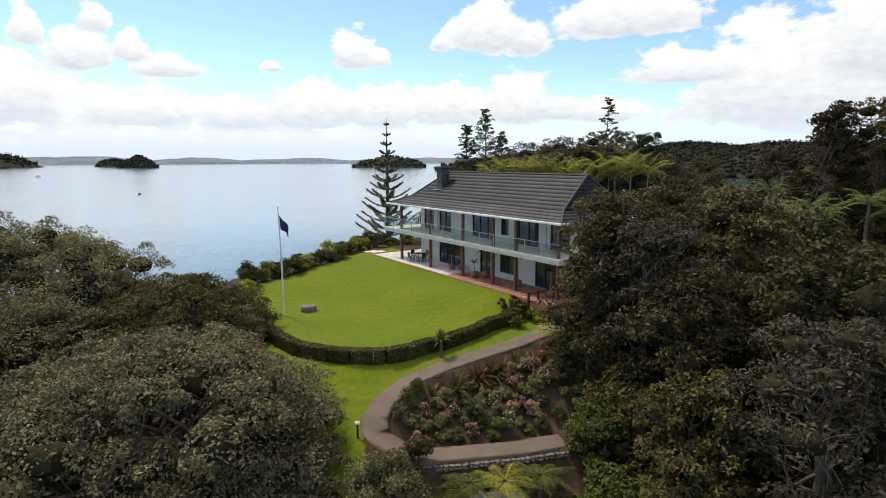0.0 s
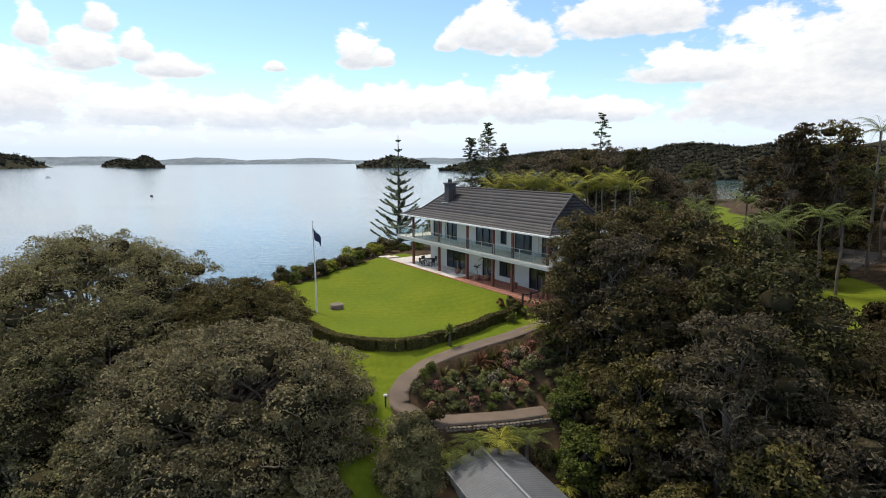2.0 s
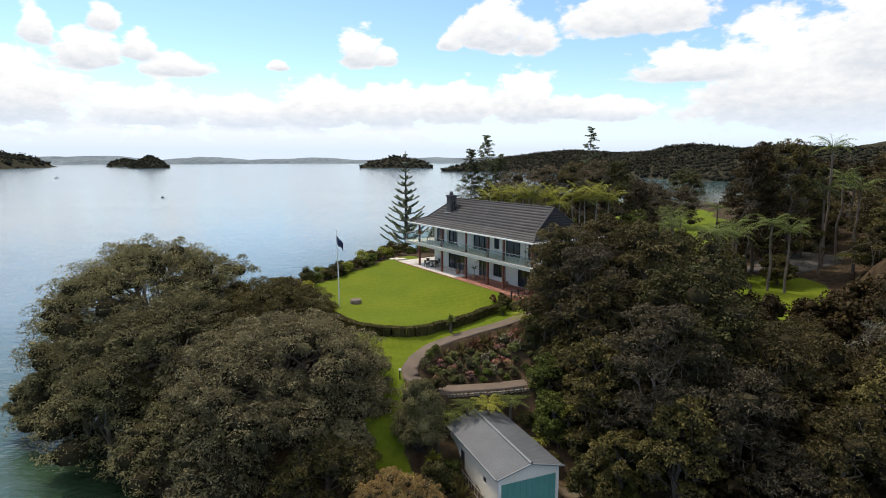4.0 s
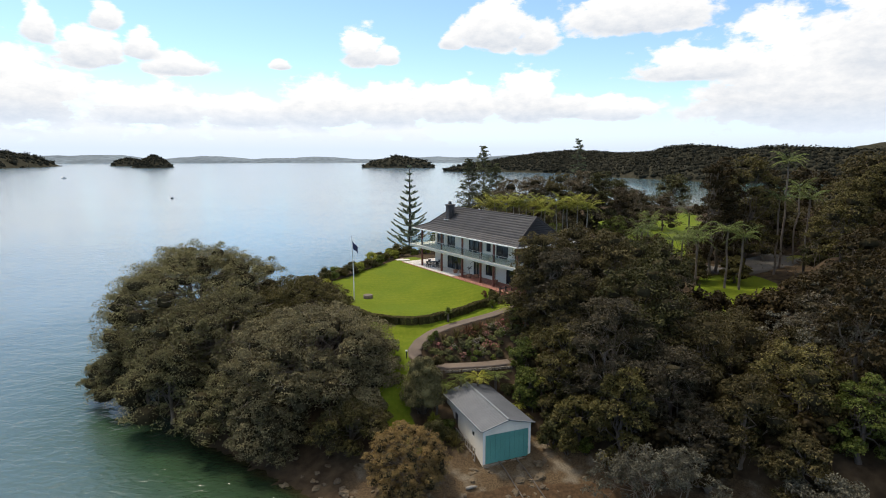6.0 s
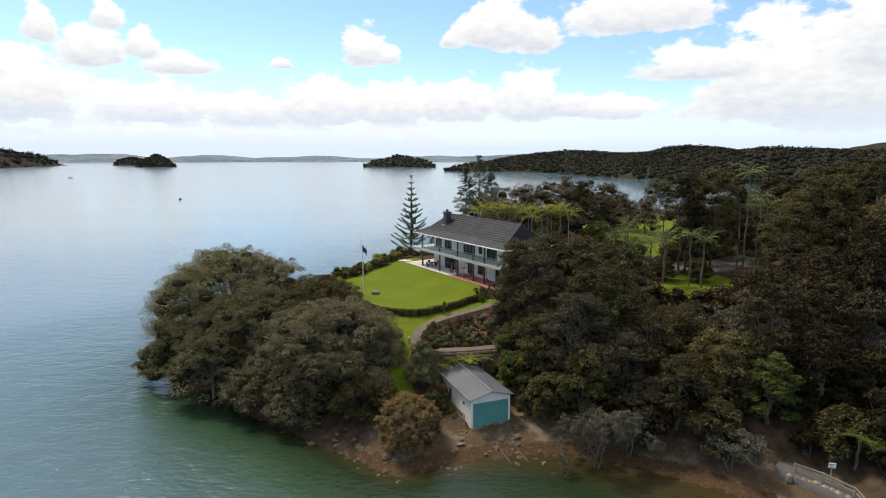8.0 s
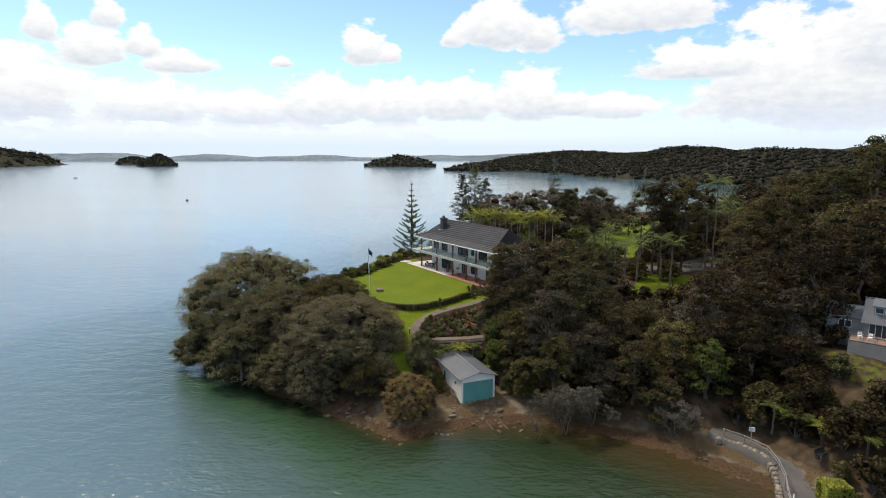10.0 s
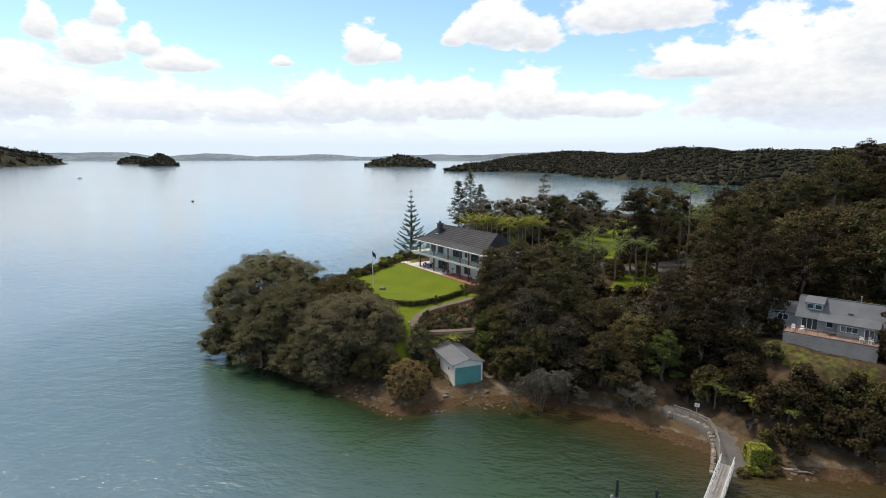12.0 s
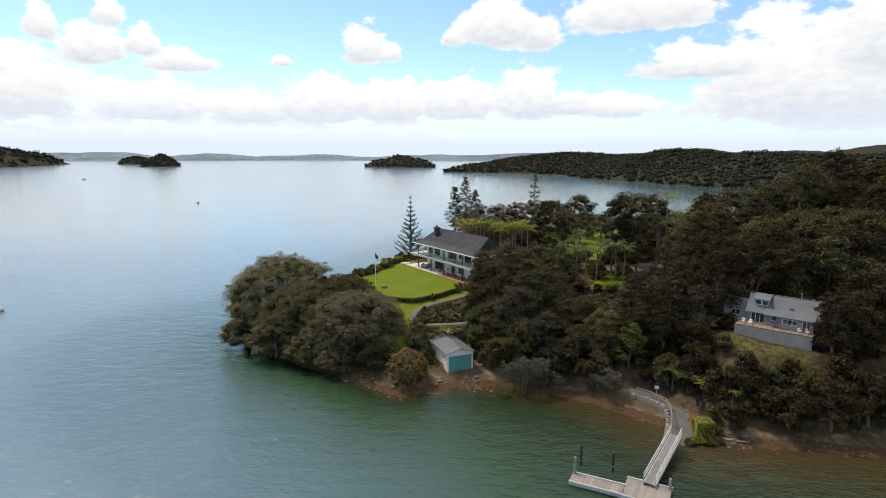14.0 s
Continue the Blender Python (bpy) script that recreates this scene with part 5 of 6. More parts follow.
for i, (x, y, top, r, mat) in enumerate(SKIRT):
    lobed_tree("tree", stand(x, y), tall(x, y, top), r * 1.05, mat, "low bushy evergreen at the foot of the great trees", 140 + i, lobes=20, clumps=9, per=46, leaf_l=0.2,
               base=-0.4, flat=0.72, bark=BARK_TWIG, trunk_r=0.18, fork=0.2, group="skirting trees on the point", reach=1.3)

# the grove between shed, garden and drive
GROVE_TREES = [
    # x, y, top, radius, kind
    (6.6, 26.0, 18.2, 3.6, "kanuka"), (10.2, 28.2, 18.4, 4.2, "kanuka"), (13.6, 26.5, 18.0, 4.2, "kanuka"), (8.6, 20.2, 15.2, 3.4, "kanuka"),
    (11.2, 14.2, 14.4, 3.5, "dusky"), (14.6, 18.6, 16.6, 4.8, "totara"), (19.6, 31.5, 16.4, 4.6, "totara"), (8.0, 16.6, 11.2, 2.7, "olive"), (11.5, 10.9, 9.6, 2.6, "olive"),
    (15.2, 12.2, 11.2, 3.2, "dusky"), (18.6, 15.0, 12.6, 3.6, "kanuka"), (22.6, 18.4, 11.6, 3.8, "kanuka"), (20.0, 9.6, 9.6, 3.2, "kanuka"), (24.5, 11.0, 11.6, 3.6, "olive"),
    (29.0, 12.2, 16.9, 3.8, "dark"), (27.1, 8.0, 10.2, 2.4, "green"), (31.8, 9.2, 13.0, 3.4, "kanuka"), (34.0, 13.5, 16.4, 4.0, "dark"), (37.0, 19.5, 18.2, 4.2, "kanuka"),
    (41.6, 15.8, 20.0, 4.2, "dark"), (33.0, 24.0, 15.2, 3.8, "kanuka"), (27.0, 27.0, 9.8, 3.0, "kanuka"), (38.0, 27.0, 18.0, 4.2, "dark"), (46.0, 25.0, 21.2, 4.4, "kanuka"),
    (30.5, 19.0, 13.8, 3.4, "dusky"), (15.8, 36.0, 14.2, 3.4, "kanuka"), (35.0, 4.6, 8.6, 3.0, "kanuka"), (31.5, 4.6, 7.0, 2.4, "olive"), (39.0, -0.4, 7.4, 2.8, "kanuka"),
    (43.0, -4.4, 6.4, 3.0, "kanuka"), (47.5, -4.8, 7.6, 3.2, "dark"), (52.0, -4.4, 9.0, 3.4, "kanuka"), (57.0, -4.0, 11.4, 4.0, "dark"), (46.5, -0.6, 7.6, 2.4, "olive"), (41.6, -2.2, 5.6, 2.0, "olive"), (53.5, 3.6, 14.6, 3.6, "dark"), (51.2, 2.6, 16.6, 2.9, "dark"), (56.6, 6.6, 16.0, 4.2, "kanuka"),
    (60.5, 12.0, 18.4, 4.4, "kanuka"), (51.0, 22.5, 21.0, 4.4, "dark"), (56.0, 20.0, 21.4, 4.4, "kanuka"), (47.5, 43.0, 23.6, 3.8, "olive"), (51.2, 43.0, 25.6, 4.2, "olive"), (44.0, 40.0, 21.0, 3.6, "olive"), (36.4, 57.0, 25.6, 4.0, "dark"), (41.0, 57.5, 26.4, 4.4, "olive"),
    (64.0, -4.0, 13.6, 4.2, "kanuka"), (36.0, 8.6, 10.8, 3.0, "kanuka"), (38.4, 13.6, 14.6, 2.8, "dusky"), (5.4, 20.0, 8.6, 1.8, "green"), (6.6, 21.6, 9.6, 2.0, "olive"), (5.2, 17.6, 6.6, 1.6, "green"), (5.9, 25.2, 16.6, 2.9, "kanuka"), (34.6, 54.5, 24.8, 3.6, "dark"), (41.6, 65.5, 24.0, 3.4, "dark"), (48.5, 68, 23.6, 3.6, "kanuka"), (99.0, 89.0, 36.4, 4.6, "dark"), (104.0, 92.0, 35.0, 5.0, "dark"), (8.2, 22.8, 17.0, 3.4, "dusky"), (17.4, 22.6, 14.8, 3.6, "kanuka"),
    (24.0, 23.6, 10.6, 3.4, "dark"), (12.8, 21.8, 14.2, 3.4, "kanuka"), (7.0, 29.2, 12.8, 2.4, "kanuka"), (19.0, 25.0, 14.0, 3.6, "dusky"), (26.0, 15.0, 12.0, 3.2, "kanuka"),
    (13.0, 33.5, 15.6, 3.8, "kanuka"), (22.5, 6.6, 6.6, 2.2, "kanuka"), (8.6, 12.6, 6.6, 2.0, "olive"), (17.0, 9.0, 7.2, 2.4, "dusky"), (46.0, 33.0, 20.4, 4.2, "dark"),
]
L_PINED = leaf("dusky_pine_leaf", (0.14, 0.145, 0.07), (0.08, 0.085, 0.04))
L_BRONZE = leaf("bronze_brown_leaf", (0.13, 0.102, 0.062), (0.08, 0.062, 0.038))
# darker leaf copy with the shade over the east side put into its colour
L_SHADE = leaf("shade_toned_leaf", (0.05, 0.035, 0.0125), (0.027, 0.02, 0.0075))
KINDS = {"bush": (L_SHADE, "layered evergreen on the slope, leaves toned down for shade"), "pointed": (L_PINED, "ragged green pine with a pointed crown"), "kanuka": (L_KANUKA, "brown-green feathery tea tree in the grove"), "dusky": (L_KANUKA2, "dusky grey-brown tea tree with thin foliage"),
         "totara": (L_DARK, "round dense dark green conifer"), "olive": (L_OLIVE, "olive-green bushy native tree"), "dark": (L_DARK, "dark layered evergreen on the slope"),
         "bronze": (L_BRONZE, "brown-leaved spreading tree beyond the house"), "green": (L_GREEN, "fresh green bushy tree among darker ones")}


def make_tree(kind, at, h, r, seed, group, dense=1.0):
    mat, lab = KINDS[kind]
    if kind == "pointed":
        return layered_tree("tree", at, h, r, mat, lab, seed, tiers=22, per=620, leaf_l=0.26, group=group, base=0.25, taper=0.85, core=0.15, category="pine")
    slim = max(1.0, min(1.9, h / (2.2 * r)))
    n = int((13 if dense > 0.5 else 11) * slim)
    k = min(1.0, dense + 0.25)
    big = max(1.0, r / 3.5)
    if kind in ("kanuka", "dark", "bush", "bronze"):
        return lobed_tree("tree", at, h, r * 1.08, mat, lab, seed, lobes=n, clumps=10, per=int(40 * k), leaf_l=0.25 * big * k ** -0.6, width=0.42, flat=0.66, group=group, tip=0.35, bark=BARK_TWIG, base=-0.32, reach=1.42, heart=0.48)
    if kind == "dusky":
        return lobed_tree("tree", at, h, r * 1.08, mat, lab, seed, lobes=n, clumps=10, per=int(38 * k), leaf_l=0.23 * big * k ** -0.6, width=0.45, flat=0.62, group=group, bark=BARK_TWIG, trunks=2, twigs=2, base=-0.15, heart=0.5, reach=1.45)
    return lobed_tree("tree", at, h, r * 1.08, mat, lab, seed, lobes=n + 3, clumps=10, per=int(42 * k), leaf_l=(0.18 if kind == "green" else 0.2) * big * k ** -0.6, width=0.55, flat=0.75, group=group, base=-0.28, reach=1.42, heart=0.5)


for i, (x, y, top, r, kind) in enumerate(GROVE_TREES):
    # eastern tea trees and dark evergreens take the shade-toned leaf
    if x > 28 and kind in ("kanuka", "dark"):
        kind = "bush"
    make_tree(kind, stand(x, y), tall(x, y, top), r, 200 + i, "trees of the grove", 1.0 if x < 28 and y < 30 else 0.35)

# the wooded hill behind: a few trees built once, then repeated
random.seed(5)
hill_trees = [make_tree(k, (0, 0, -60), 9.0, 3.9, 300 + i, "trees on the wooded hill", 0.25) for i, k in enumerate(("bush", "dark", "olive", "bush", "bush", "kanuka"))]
spots = []
CLEAR = [np.array(p) for p in ([(40, 6), (46, 16), (56, 14), (62, 6), (50, -1)], [(19, 68), (25, 89), (30, 134), (48, 156), (64, 136), (56, 92), (38, 66)], [(24, 52), (36, 34), (50, 42), (58, 72), (44, 72)])]
tries = 0
while len(spots) < 150 and tries < 40000:
    tries += 1
    far = random.random()
    x, y = random.uniform(40, 60 + 190 * far), random.uniform(-12, 60 + 200 * far)
    if y < 0 and x < 66 or x < 52 and y < 48:
        continue
    if any(inside(c, np.array([x]), np.array([y]))[0] for c in CLEAR) or edge_distance(SHORE, np.array([x]), np.array([y]))[0] < 4:
        continue
    if (x - 5) / (y + 71) < 0.47 and ground_z(x, y) + 10.5 > 33 - 0.066 * (y + 71):
        continue
    gap = 3.4 + 0.022 * math.hypot(x - 40, y - 10)
    if any((x - a) ** 2 + (y - b) ** 2 < gap * gap for a, b in spots):
        continue
    spots.append((x, y))
for x, y in spots:
    s = random.uniform(0.85, 1.25) * (1 + 0.002 * math.hypot(x - 40, y - 10))
    copy_thing(random.choice(hill_trees), pose(x, y, ground_z(x, y) - 0.2, 0, 0, random.uniform(0, 360)) @ Matrix.Diagonal((s * 1.1, s * 1.1, s * random.uniform(0.85, 1.15), 1)))
for o in hill_trees:
    x, y = spots[0][0] + random.uniform(4, 30), spots[0][1] + random.uniform(4, 30)
    o.matrix_world = pose(x, y, ground_z(x, y) - 0.2)

# trees beyond the house
BEYOND = [(-1.6, 91, 24.4, 3.2, "pointed"), (1.4, 92, 27.0, 3.9, "pointed"), (4.2, 93, 23.4, 3.2, "pointed"), (5.5, 70, 21.4, 4.8, "bronze"), (9.5, 68, 22.4, 5.0, "bronze"), (13.5, 68, 22.6, 5.0, "kanuka"), (17.5, 70, 23.2, 5.0, "bronze"), (21.5, 72, 23.4, 4.8, "dark"),
          (10.0, 74, 18.0, 4.2, "bronze"), (16.0, 72, 17.6, 4.2, "bronze"), (27.0, 78, 17.4, 3.4, "kanuka"), (23.0, 66, 15.4, 3.0, "green"), (29.5, 84, 19.6, 4.0, "bronze"), (26, 76, 20.4, 3.6, "bronze"), (34, 92, 18.6, 3.8, "bronze"), (41, 98, 17.6, 3.8, "bronze"),
          (38.0, 104, 17.0, 4.2, "kanuka"), (45.0, 160, 18.6, 6.0, "dark"), (60.0, 150, 20.6, 6.0, "dark"), (33.0, 150, 17.4, 5.6, "kanuka"), (-3.4, 76, 14.6, 3.4, "olive"), (-6.0, 70.5, 12.8, 2.6, "green"),
          (2.0, 84, 19.0, 4.6, "dark"), (30, 66, 12.2, 2.6, "kanuka"), (39, 70, 13.4, 3.0, "dark"), (44, 73, 14.6, 3.4, "kanuka"), (50, 72, 17.0, 3.6, "dark"), (48, 50, 15.4, 3.2, "dark"), (52, 56, 18.6, 3.8, "kanuka"), (55, 50, 20.4, 4.0, "dark"), (30.6, 50, 11.6, 2.2, "olive"), (36, 49.5, 11.4, 2.0, "olive"), (57, 62, 21.4, 4.2, "kanuka"), (26, 55, 12.2, 3.0, "dark"), (18.5, 52, 14.6, 3.6, "kanuka"), (21, 45, 15.0, 3.8, "dark"), (12, 62, 14.4, 3.4, "green")]
for i, (x, y, top, r, kind) in enumerate(BEYOND):
    make_tree(kind, stand(x, y), tall(x, y, top), r, 400 + i, "trees beyond the house", 0.7 if i < 10 else 0.4)


L_STAR = leaf("blue_green_needle", (0.36, 0.4, 0.28), (0.26, 0.3, 0.2))


def norfolk_pine():
    """A tall star pine: regular whorls of upswept branches, thickening downwards."""
    x, y, top = -11.3, 66.5, 23.9
    rng = np.random.default_rng(77)
    at = stand(x, y)
    h = top - at[2]
    root = thing("norfolk_pine", at, "tall star pine with spaced whorls of upswept branches", "pine")
    v, f = tubes([([(0, 0, -0.5), (0, 0, h * 0.5), (0, 0, h)], [0.32, 0.18, 0.03])], 8)
    raw("trunk", v, f, BARK, root, smooth=True)
    limbs, P, N = [], [], []
    z, k = 0.9, 0
    while z < h - 0.15:
        s = z / h
        reach = max(0.3, 4.5 * (1 - s) ** 1.15)
        for i in range(5):
            a = i * math.pi * 0.4 + k * 0.52 + rng.normal() * 0.06
            d = np.array([math.cos(a), math.sin(a), 0])
            q = np.linspace(0, 1, 7)[:, None]
            L = reach * rng.uniform(0.88, 1.08)
            pts = np.array([0, 0, z]) + d * L * q + np.array([0, 0, 1]) * (L * (0.02 * q + 0.42 * q ** 2.0))
            limbs.append((pts, np.linspace(0.05, 0.015, 7)))
            m = int(34 + 95 * reach)
            t = rng.random(m) ** 0.6
            side = np.array([-d[1], d[0], 0])
            wv = (rng.random(m) - 0.5) * 0.8 * min(1.0, reach * 0.5) * np.sin(np.pi * (0.15 + 0.8 * t))
            p = np.stack([np.interp(t, q[:, 0], pts[:, j]) for j in range(3)], 1) + side * wv[:, None] + np.array([0, 0, 0.1]) * np.abs(wv)[:, None]
            P.append(p)
            N.append(unit(rng.normal(size=(m, 3)) * 0.5 + np.array([0, 0, 0.9])))
        z += (0.8 + 0.38 * min(1, s * 1.6)) * rng.uniform(0.9, 1.1)
        k += 1
    v, f = tubes(limbs, 4)
    raw("branching", v, f, BARK, root)
    v, f = leaf_quads(rng, np.concatenate(P), np.concatenate(N), 0.33, 0.16)
    raw("foliage", v, f, L_STAR, root)


norfolk_pine()

# old pine on the ridge, thin and ragged
layered_tree("pine", stand(20.5, 88), tall(20.5, 88, 28.4), 2.4, L_PINE, "ragged old pine standing above the bush", 81, tiers=9, per=190, leaf_l=0.4, base=0.5, taper=0.75, category="pine")

# palms by the drive and the back lawn
for i, (x, y, top, reach) in enumerate([(25.0, 42.5, 15.0, 2.4), (27.5, 46, 14.6, 2.3), (30, 47.5, 14.0, 2.2), (33.5, 46.5, 15.6, 2.4), (35.2, 46, 14.8, 2.4), (31.5, 52, 14.6, 2.4), (23, 49, 15.0, 2.2),
                                         (44.5, 56, 19.2, 2.6), (48.5, 55.5, 19.2, 2.6), (47.8, 61.0, 24.6, 2.8), (41, 66, 17.0, 2.4), (36, 68, 15.6, 2.3), (27.6, 62, 14.2, 2.2), (24.6, 57, 13.6, 2.0), (30, 70, 14.6, 2.2), (51.5, 64, 20.4, 2.6)]):
    palm("palm", stand(x, y), tall(x, y, top), reach, L_PALM, "slender palm with arching feather fronds by the drive", 500 + i, fronds=22, group="palms by the drive", lift=1.25, droop=1.0, width=0.2, bark=BARK_TWIG)
# golden palms behind the roof
for i in range(15):
    x, y = 1.8 + i * 0.98 + random.uniform(-0.4, 0.4), 59.5 - i * 0.55 + random.uniform(-1.4, 1.4)
    palm("palm", stand(x, y), tall(x, y, random.uniform(17.4, 18.7)), 2.3, L_YELLOW, "golden-green clumping palm behind the roof", 530 + i, fronds=18, group="golden palms behind the house", trunk_r=0.08, lift=1.3, droop=0.9, width=0.26)
# tree ferns
for i, (x, y, top, reach) in enumerate([(4.0, 25.6, 10.0, 1.8), (5.2, 24.2, 9.6, 1.8), (-0.9, 17.9, 5.7, 1.5), (0.6, 18.2, 5.6, 1.5), (2.2, 18.6, 5.7, 1.4), (-2.2, 17.3, 5.2, 1.3), (46.5, 52, 11.4, 2.6), (48.5, 49.5, 11.8, 2.6),
                                         (33.0, 1.6, 5.4, 1.7), (34.6, 0.2, 5.0, 1.6), (31.6, 3.0, 5.6, 1.6), (5.8, 27.6, 10.4, 1.7), (6.2, 17.2, 6.2, 1.5), (37.2, -2.0, 5.0, 1.6), (42.0, 1.2, 6.6, 1.9)]):
    palm("tree_fern", stand(x, y), tall(x, y, top), reach, L_GREEN if i % 3 else L_YELLOW, "tree fern with a flat umbrella of lacy fronds", 560 + i, fronds=12, category="tree fern",
         group="tree ferns", trunk_r=0.11, lift=0.45, droop=0.5, width=0.2, bark=BARK, k=26)

# rounded ochre willow bush on the beach
lobed_tree("weeping_bush", stand(-4.6, 7.8), 4.7, 3.0, L_ORANGE, "rounded ochre-topped bush drooping onto the beach", 600, lobes=90, clumps=5, per=80, leaf_l=0.12, width=0.28,
           base=-0.4, flat=0.9, bark=BARK_TWIG, trunk_r=0.1, trunks=3, category="bush", fork=0.1, spread=0.86, reach=1.55, heart=0.5)
# dark rounded bush beside the path, and the tuft by the shed
shrub("bush", stand(-4.1, 15.4), 1.9, 4.9, L_POHU, "dense dark rounded bush beside the path", 601, clumps=60, per=420, leaf_l=0.13, category="bush")
shrub("bush", stand(-2.9, 12.6), 1.1, 2.0, L_DARK, "low dark bush beside the shed", 602, clumps=24, per=160, leaf_l=0.16, category="bush")
for i, (x, y, s, st) in enumerate([(-2.9, 15.6, 0.9, 2.2), (-3.1, 14.2, 0.8, 1.4), (-2.5, 26.2, 0.8, 1.0), (2.1, 30.6, 0.8, 0.3)]):
    tuft("cabbage_tree", stand(x, y), s, L_YELLOW if i < 2 else L_GREEN, "cabbage tree with a tuft of sword leaves", 610 + i, 70, "cabbage tree", "cabbage trees", st)

# the shrubbery inside the path's bend
L_BEDS = leaf("garden_green_leaf", (0.22, 0.22, 0.08), (0.13, 0.14, 0.05))
L_BEDS2 = leaf("garden_dark_leaf", (0.14, 0.13, 0.06), (0.085, 0.085, 0.04))
rng0 = np.random.default_rng(42)
BED = np.array([(-3.7, 22.7), (-4.2, 21.9), (-4.6, 21.2), (-4.3, 20.5), (-3.2, 19.95), (-0.4, 20.7), (2.8, 21.9), (5.2, 23.0), (5.4, 25.5), (5.0, 27.4), (4.2, 28.2), (2.1, 26.6), (-0.1, 25.2), (-2.0, 23.9), (-3.2, 23.0)])
placed = []
k = 0
while len(placed) < 170 and k < 4000:
    k += 1
    x, y = rng0.uniform(-5, 5.4), rng0.uniform(19.8, 30)
    if edge_distance(BED, np.array([x]), np.array([y]))[0] < 0.2 or any((x - a) ** 2 + (y - b) ** 2 < 0.3 for a, b in placed):
        continue
    placed.append((x, y))
    upper = y > 24.0 + 0.5 * x
    r = rng0.uniform(0.3, 0.56)
    q = rng0.random()
    if upper and q < 0.45:
        tuft("flax", stand(x, y), rng0.uniform(0.9, 1.3), L_RED if q < 0.25 else L_OLIVE, "bronze sword-leaved flax in the bed", 700 + k, 46, "flax", "flaxes in the garden bed", width=0.05)
    else:
        pet = (L_PINK, 26) if q > 0.74 else ((L_WHITE, 14) if q > 0.66 else (None, 0))
        shrub("shrub", stand(x, y), r, r * rng0.uniform(1.5, 2.1), (L_BEDS, L_BEDS2, L_GREEN, L_BEDS2, L_BEDS)[rng0.integers(5)],
              "rounded garden shrub" + (" with pink blossom" if pet[0] is L_PINK else (" with pale blossom" if pet[0] else " with dark green leaves")), 700 + k, 12, 84, 0.08,
              group="shrubs in the garden bed", petals=pet[0], count=pet[1])
for i, (x, y, r) in enumerate([(2.6, 32.6, 0.5), (2.0, 33.1, 0.45), (1.3, 33.2, 0.4), (2.9, 31.9, 0.4)]):
    shrub("shrub", stand(x, y), r, r * 2.0, (L_OLIVE, L_DARK, L_RED, L_GREEN)[i], "small shrub at the end of the clipped hedge", 790 + i, 10, 70, 0.11, group="shrubs at the hedge end")
# shrubs along the lawn's sea edge, by the terrace, and understorey
EDGE = [(-18.9, 39.5), (-19.3, 41.0), (-18.6, 42.6), (-17.8, 44.0), (-17.0, 45.4), (-16.2, 46.8), (-15.4, 48.2), (-14.6, 49.6), (-13.8, 51.0), (-13.6, 53.0), (-12.8, 54.6), (-12.6, 56.4), (-11.6, 58.0), (-13.4, 58.6), (-9.8, 60.0),
        (-15.4, 53.0), (-17.4, 48.5), (-19.0, 45.0), (-13.0, 61.0), (-11.0, 62.5), (-8.4, 63.0), (-15.0, 56.5)]
for i, (x, y) in enumerate(EDGE):
    r = rng0.uniform(0.8, 1.35)
    shrub("shrub", stand(x, y), r, r * rng0.uniform(1.0, 1.5), (L_OLIVE, L_DARK, L_GREEN)[i % 3] if i % 5 else L_YELLOW, "bushy shrub along the lawn's seaward edge", 820 + i, 14, 90, 0.17, group="shrubs along the lawn edge")
UNDER = []
k = 0
while len(UNDER) < 190 and k < 5000:
    k += 1
    x, y = rng0.uniform(6, 60), rng0.uniform(-5, 34)
    dd = edge_distance(SHORE, np.array([x]), np.array([y]))[0]
    if dd < (2.5 if x < 34 else 1.2) or any((x - a) ** 2 + (y - b) ** 2 < 3 for a, b in UNDER) or inside(COTTAGE_LAWN, np.array([x]), np.array([y]))[0] or inside(CLEAR[0], np.array([x]), np.array([y]))[0]:
        continue
    if x < 33 and x > 24.5 and y < 5 or inside(DRIVE_LAWN, np.array([x]), np.array([y]))[0]:
        continue
    UNDER.append((x, y))
under_shrubs = [shrub("shrub", (0, 0, -60), 1.5, 2.6, m, "understorey shrub in the shade of the grove", 860 + i, 16, 48, 0.3, group="understorey shrubs") for i, m in enumerate((L_SHADE, L_DARK, L_SHADE, L_OLIVE))]
for i, (x, y) in enumerate(UNDER):
    s = rng0.uniform(0.7, 1.3)
    m = pose(x, y, ground_z(x, y) - 0.1, 0, 0, rng0.uniform(0, 360)) @ Matrix.Diagonal((s, s, s, 1))
    if i < 4:
        under_shrubs[i].matrix_world = m
    else:
        copy_thing(under_shrubs[rng0.choice(4, p=(0.4, 0.25, 0.28, 0.07))], m)


# leafless grey trees by the beach
def bare_tree(at, h, r, seed, label, mat=None, leaves=0):
    rng = np.random.default_rng(seed)
    root = thing("bare_tree", at, label, "tree", "leafless grey trees by the beach")
    lines, tips = [], []

    def grow(p, d, length, rad, level):
        q = p + d * length
        lines.append((wander(rng, p, q, 4, 0.18), np.linspace(rad, rad * 0.6, 4)))
        if level == 0:
            tips.append(q)
            return
        for _ in range(3 if level > 1 else 4):
            e = unit(d + rng.normal(size=3) * 0.55 + np.array([0, 0, 0.08]))
            grow(p + (q - p) * rng.uniform(0.55, 1), e, length * rng.uniform(0.55, 0.8), rad * 0.55, level - 1)
    for i in range(3):
        a = i * 2.1 + rng.random()
        grow(np.array([0, 0, -0.2]), unit(np.array([math.cos(a) * r / h, math.sin(a) * r / h, 1.0])), h * 0.36, 0.045, 4)
    v, f = tubes(lines, 4)
    raw("branching", v, f, mat or BARK_TWIG, root)
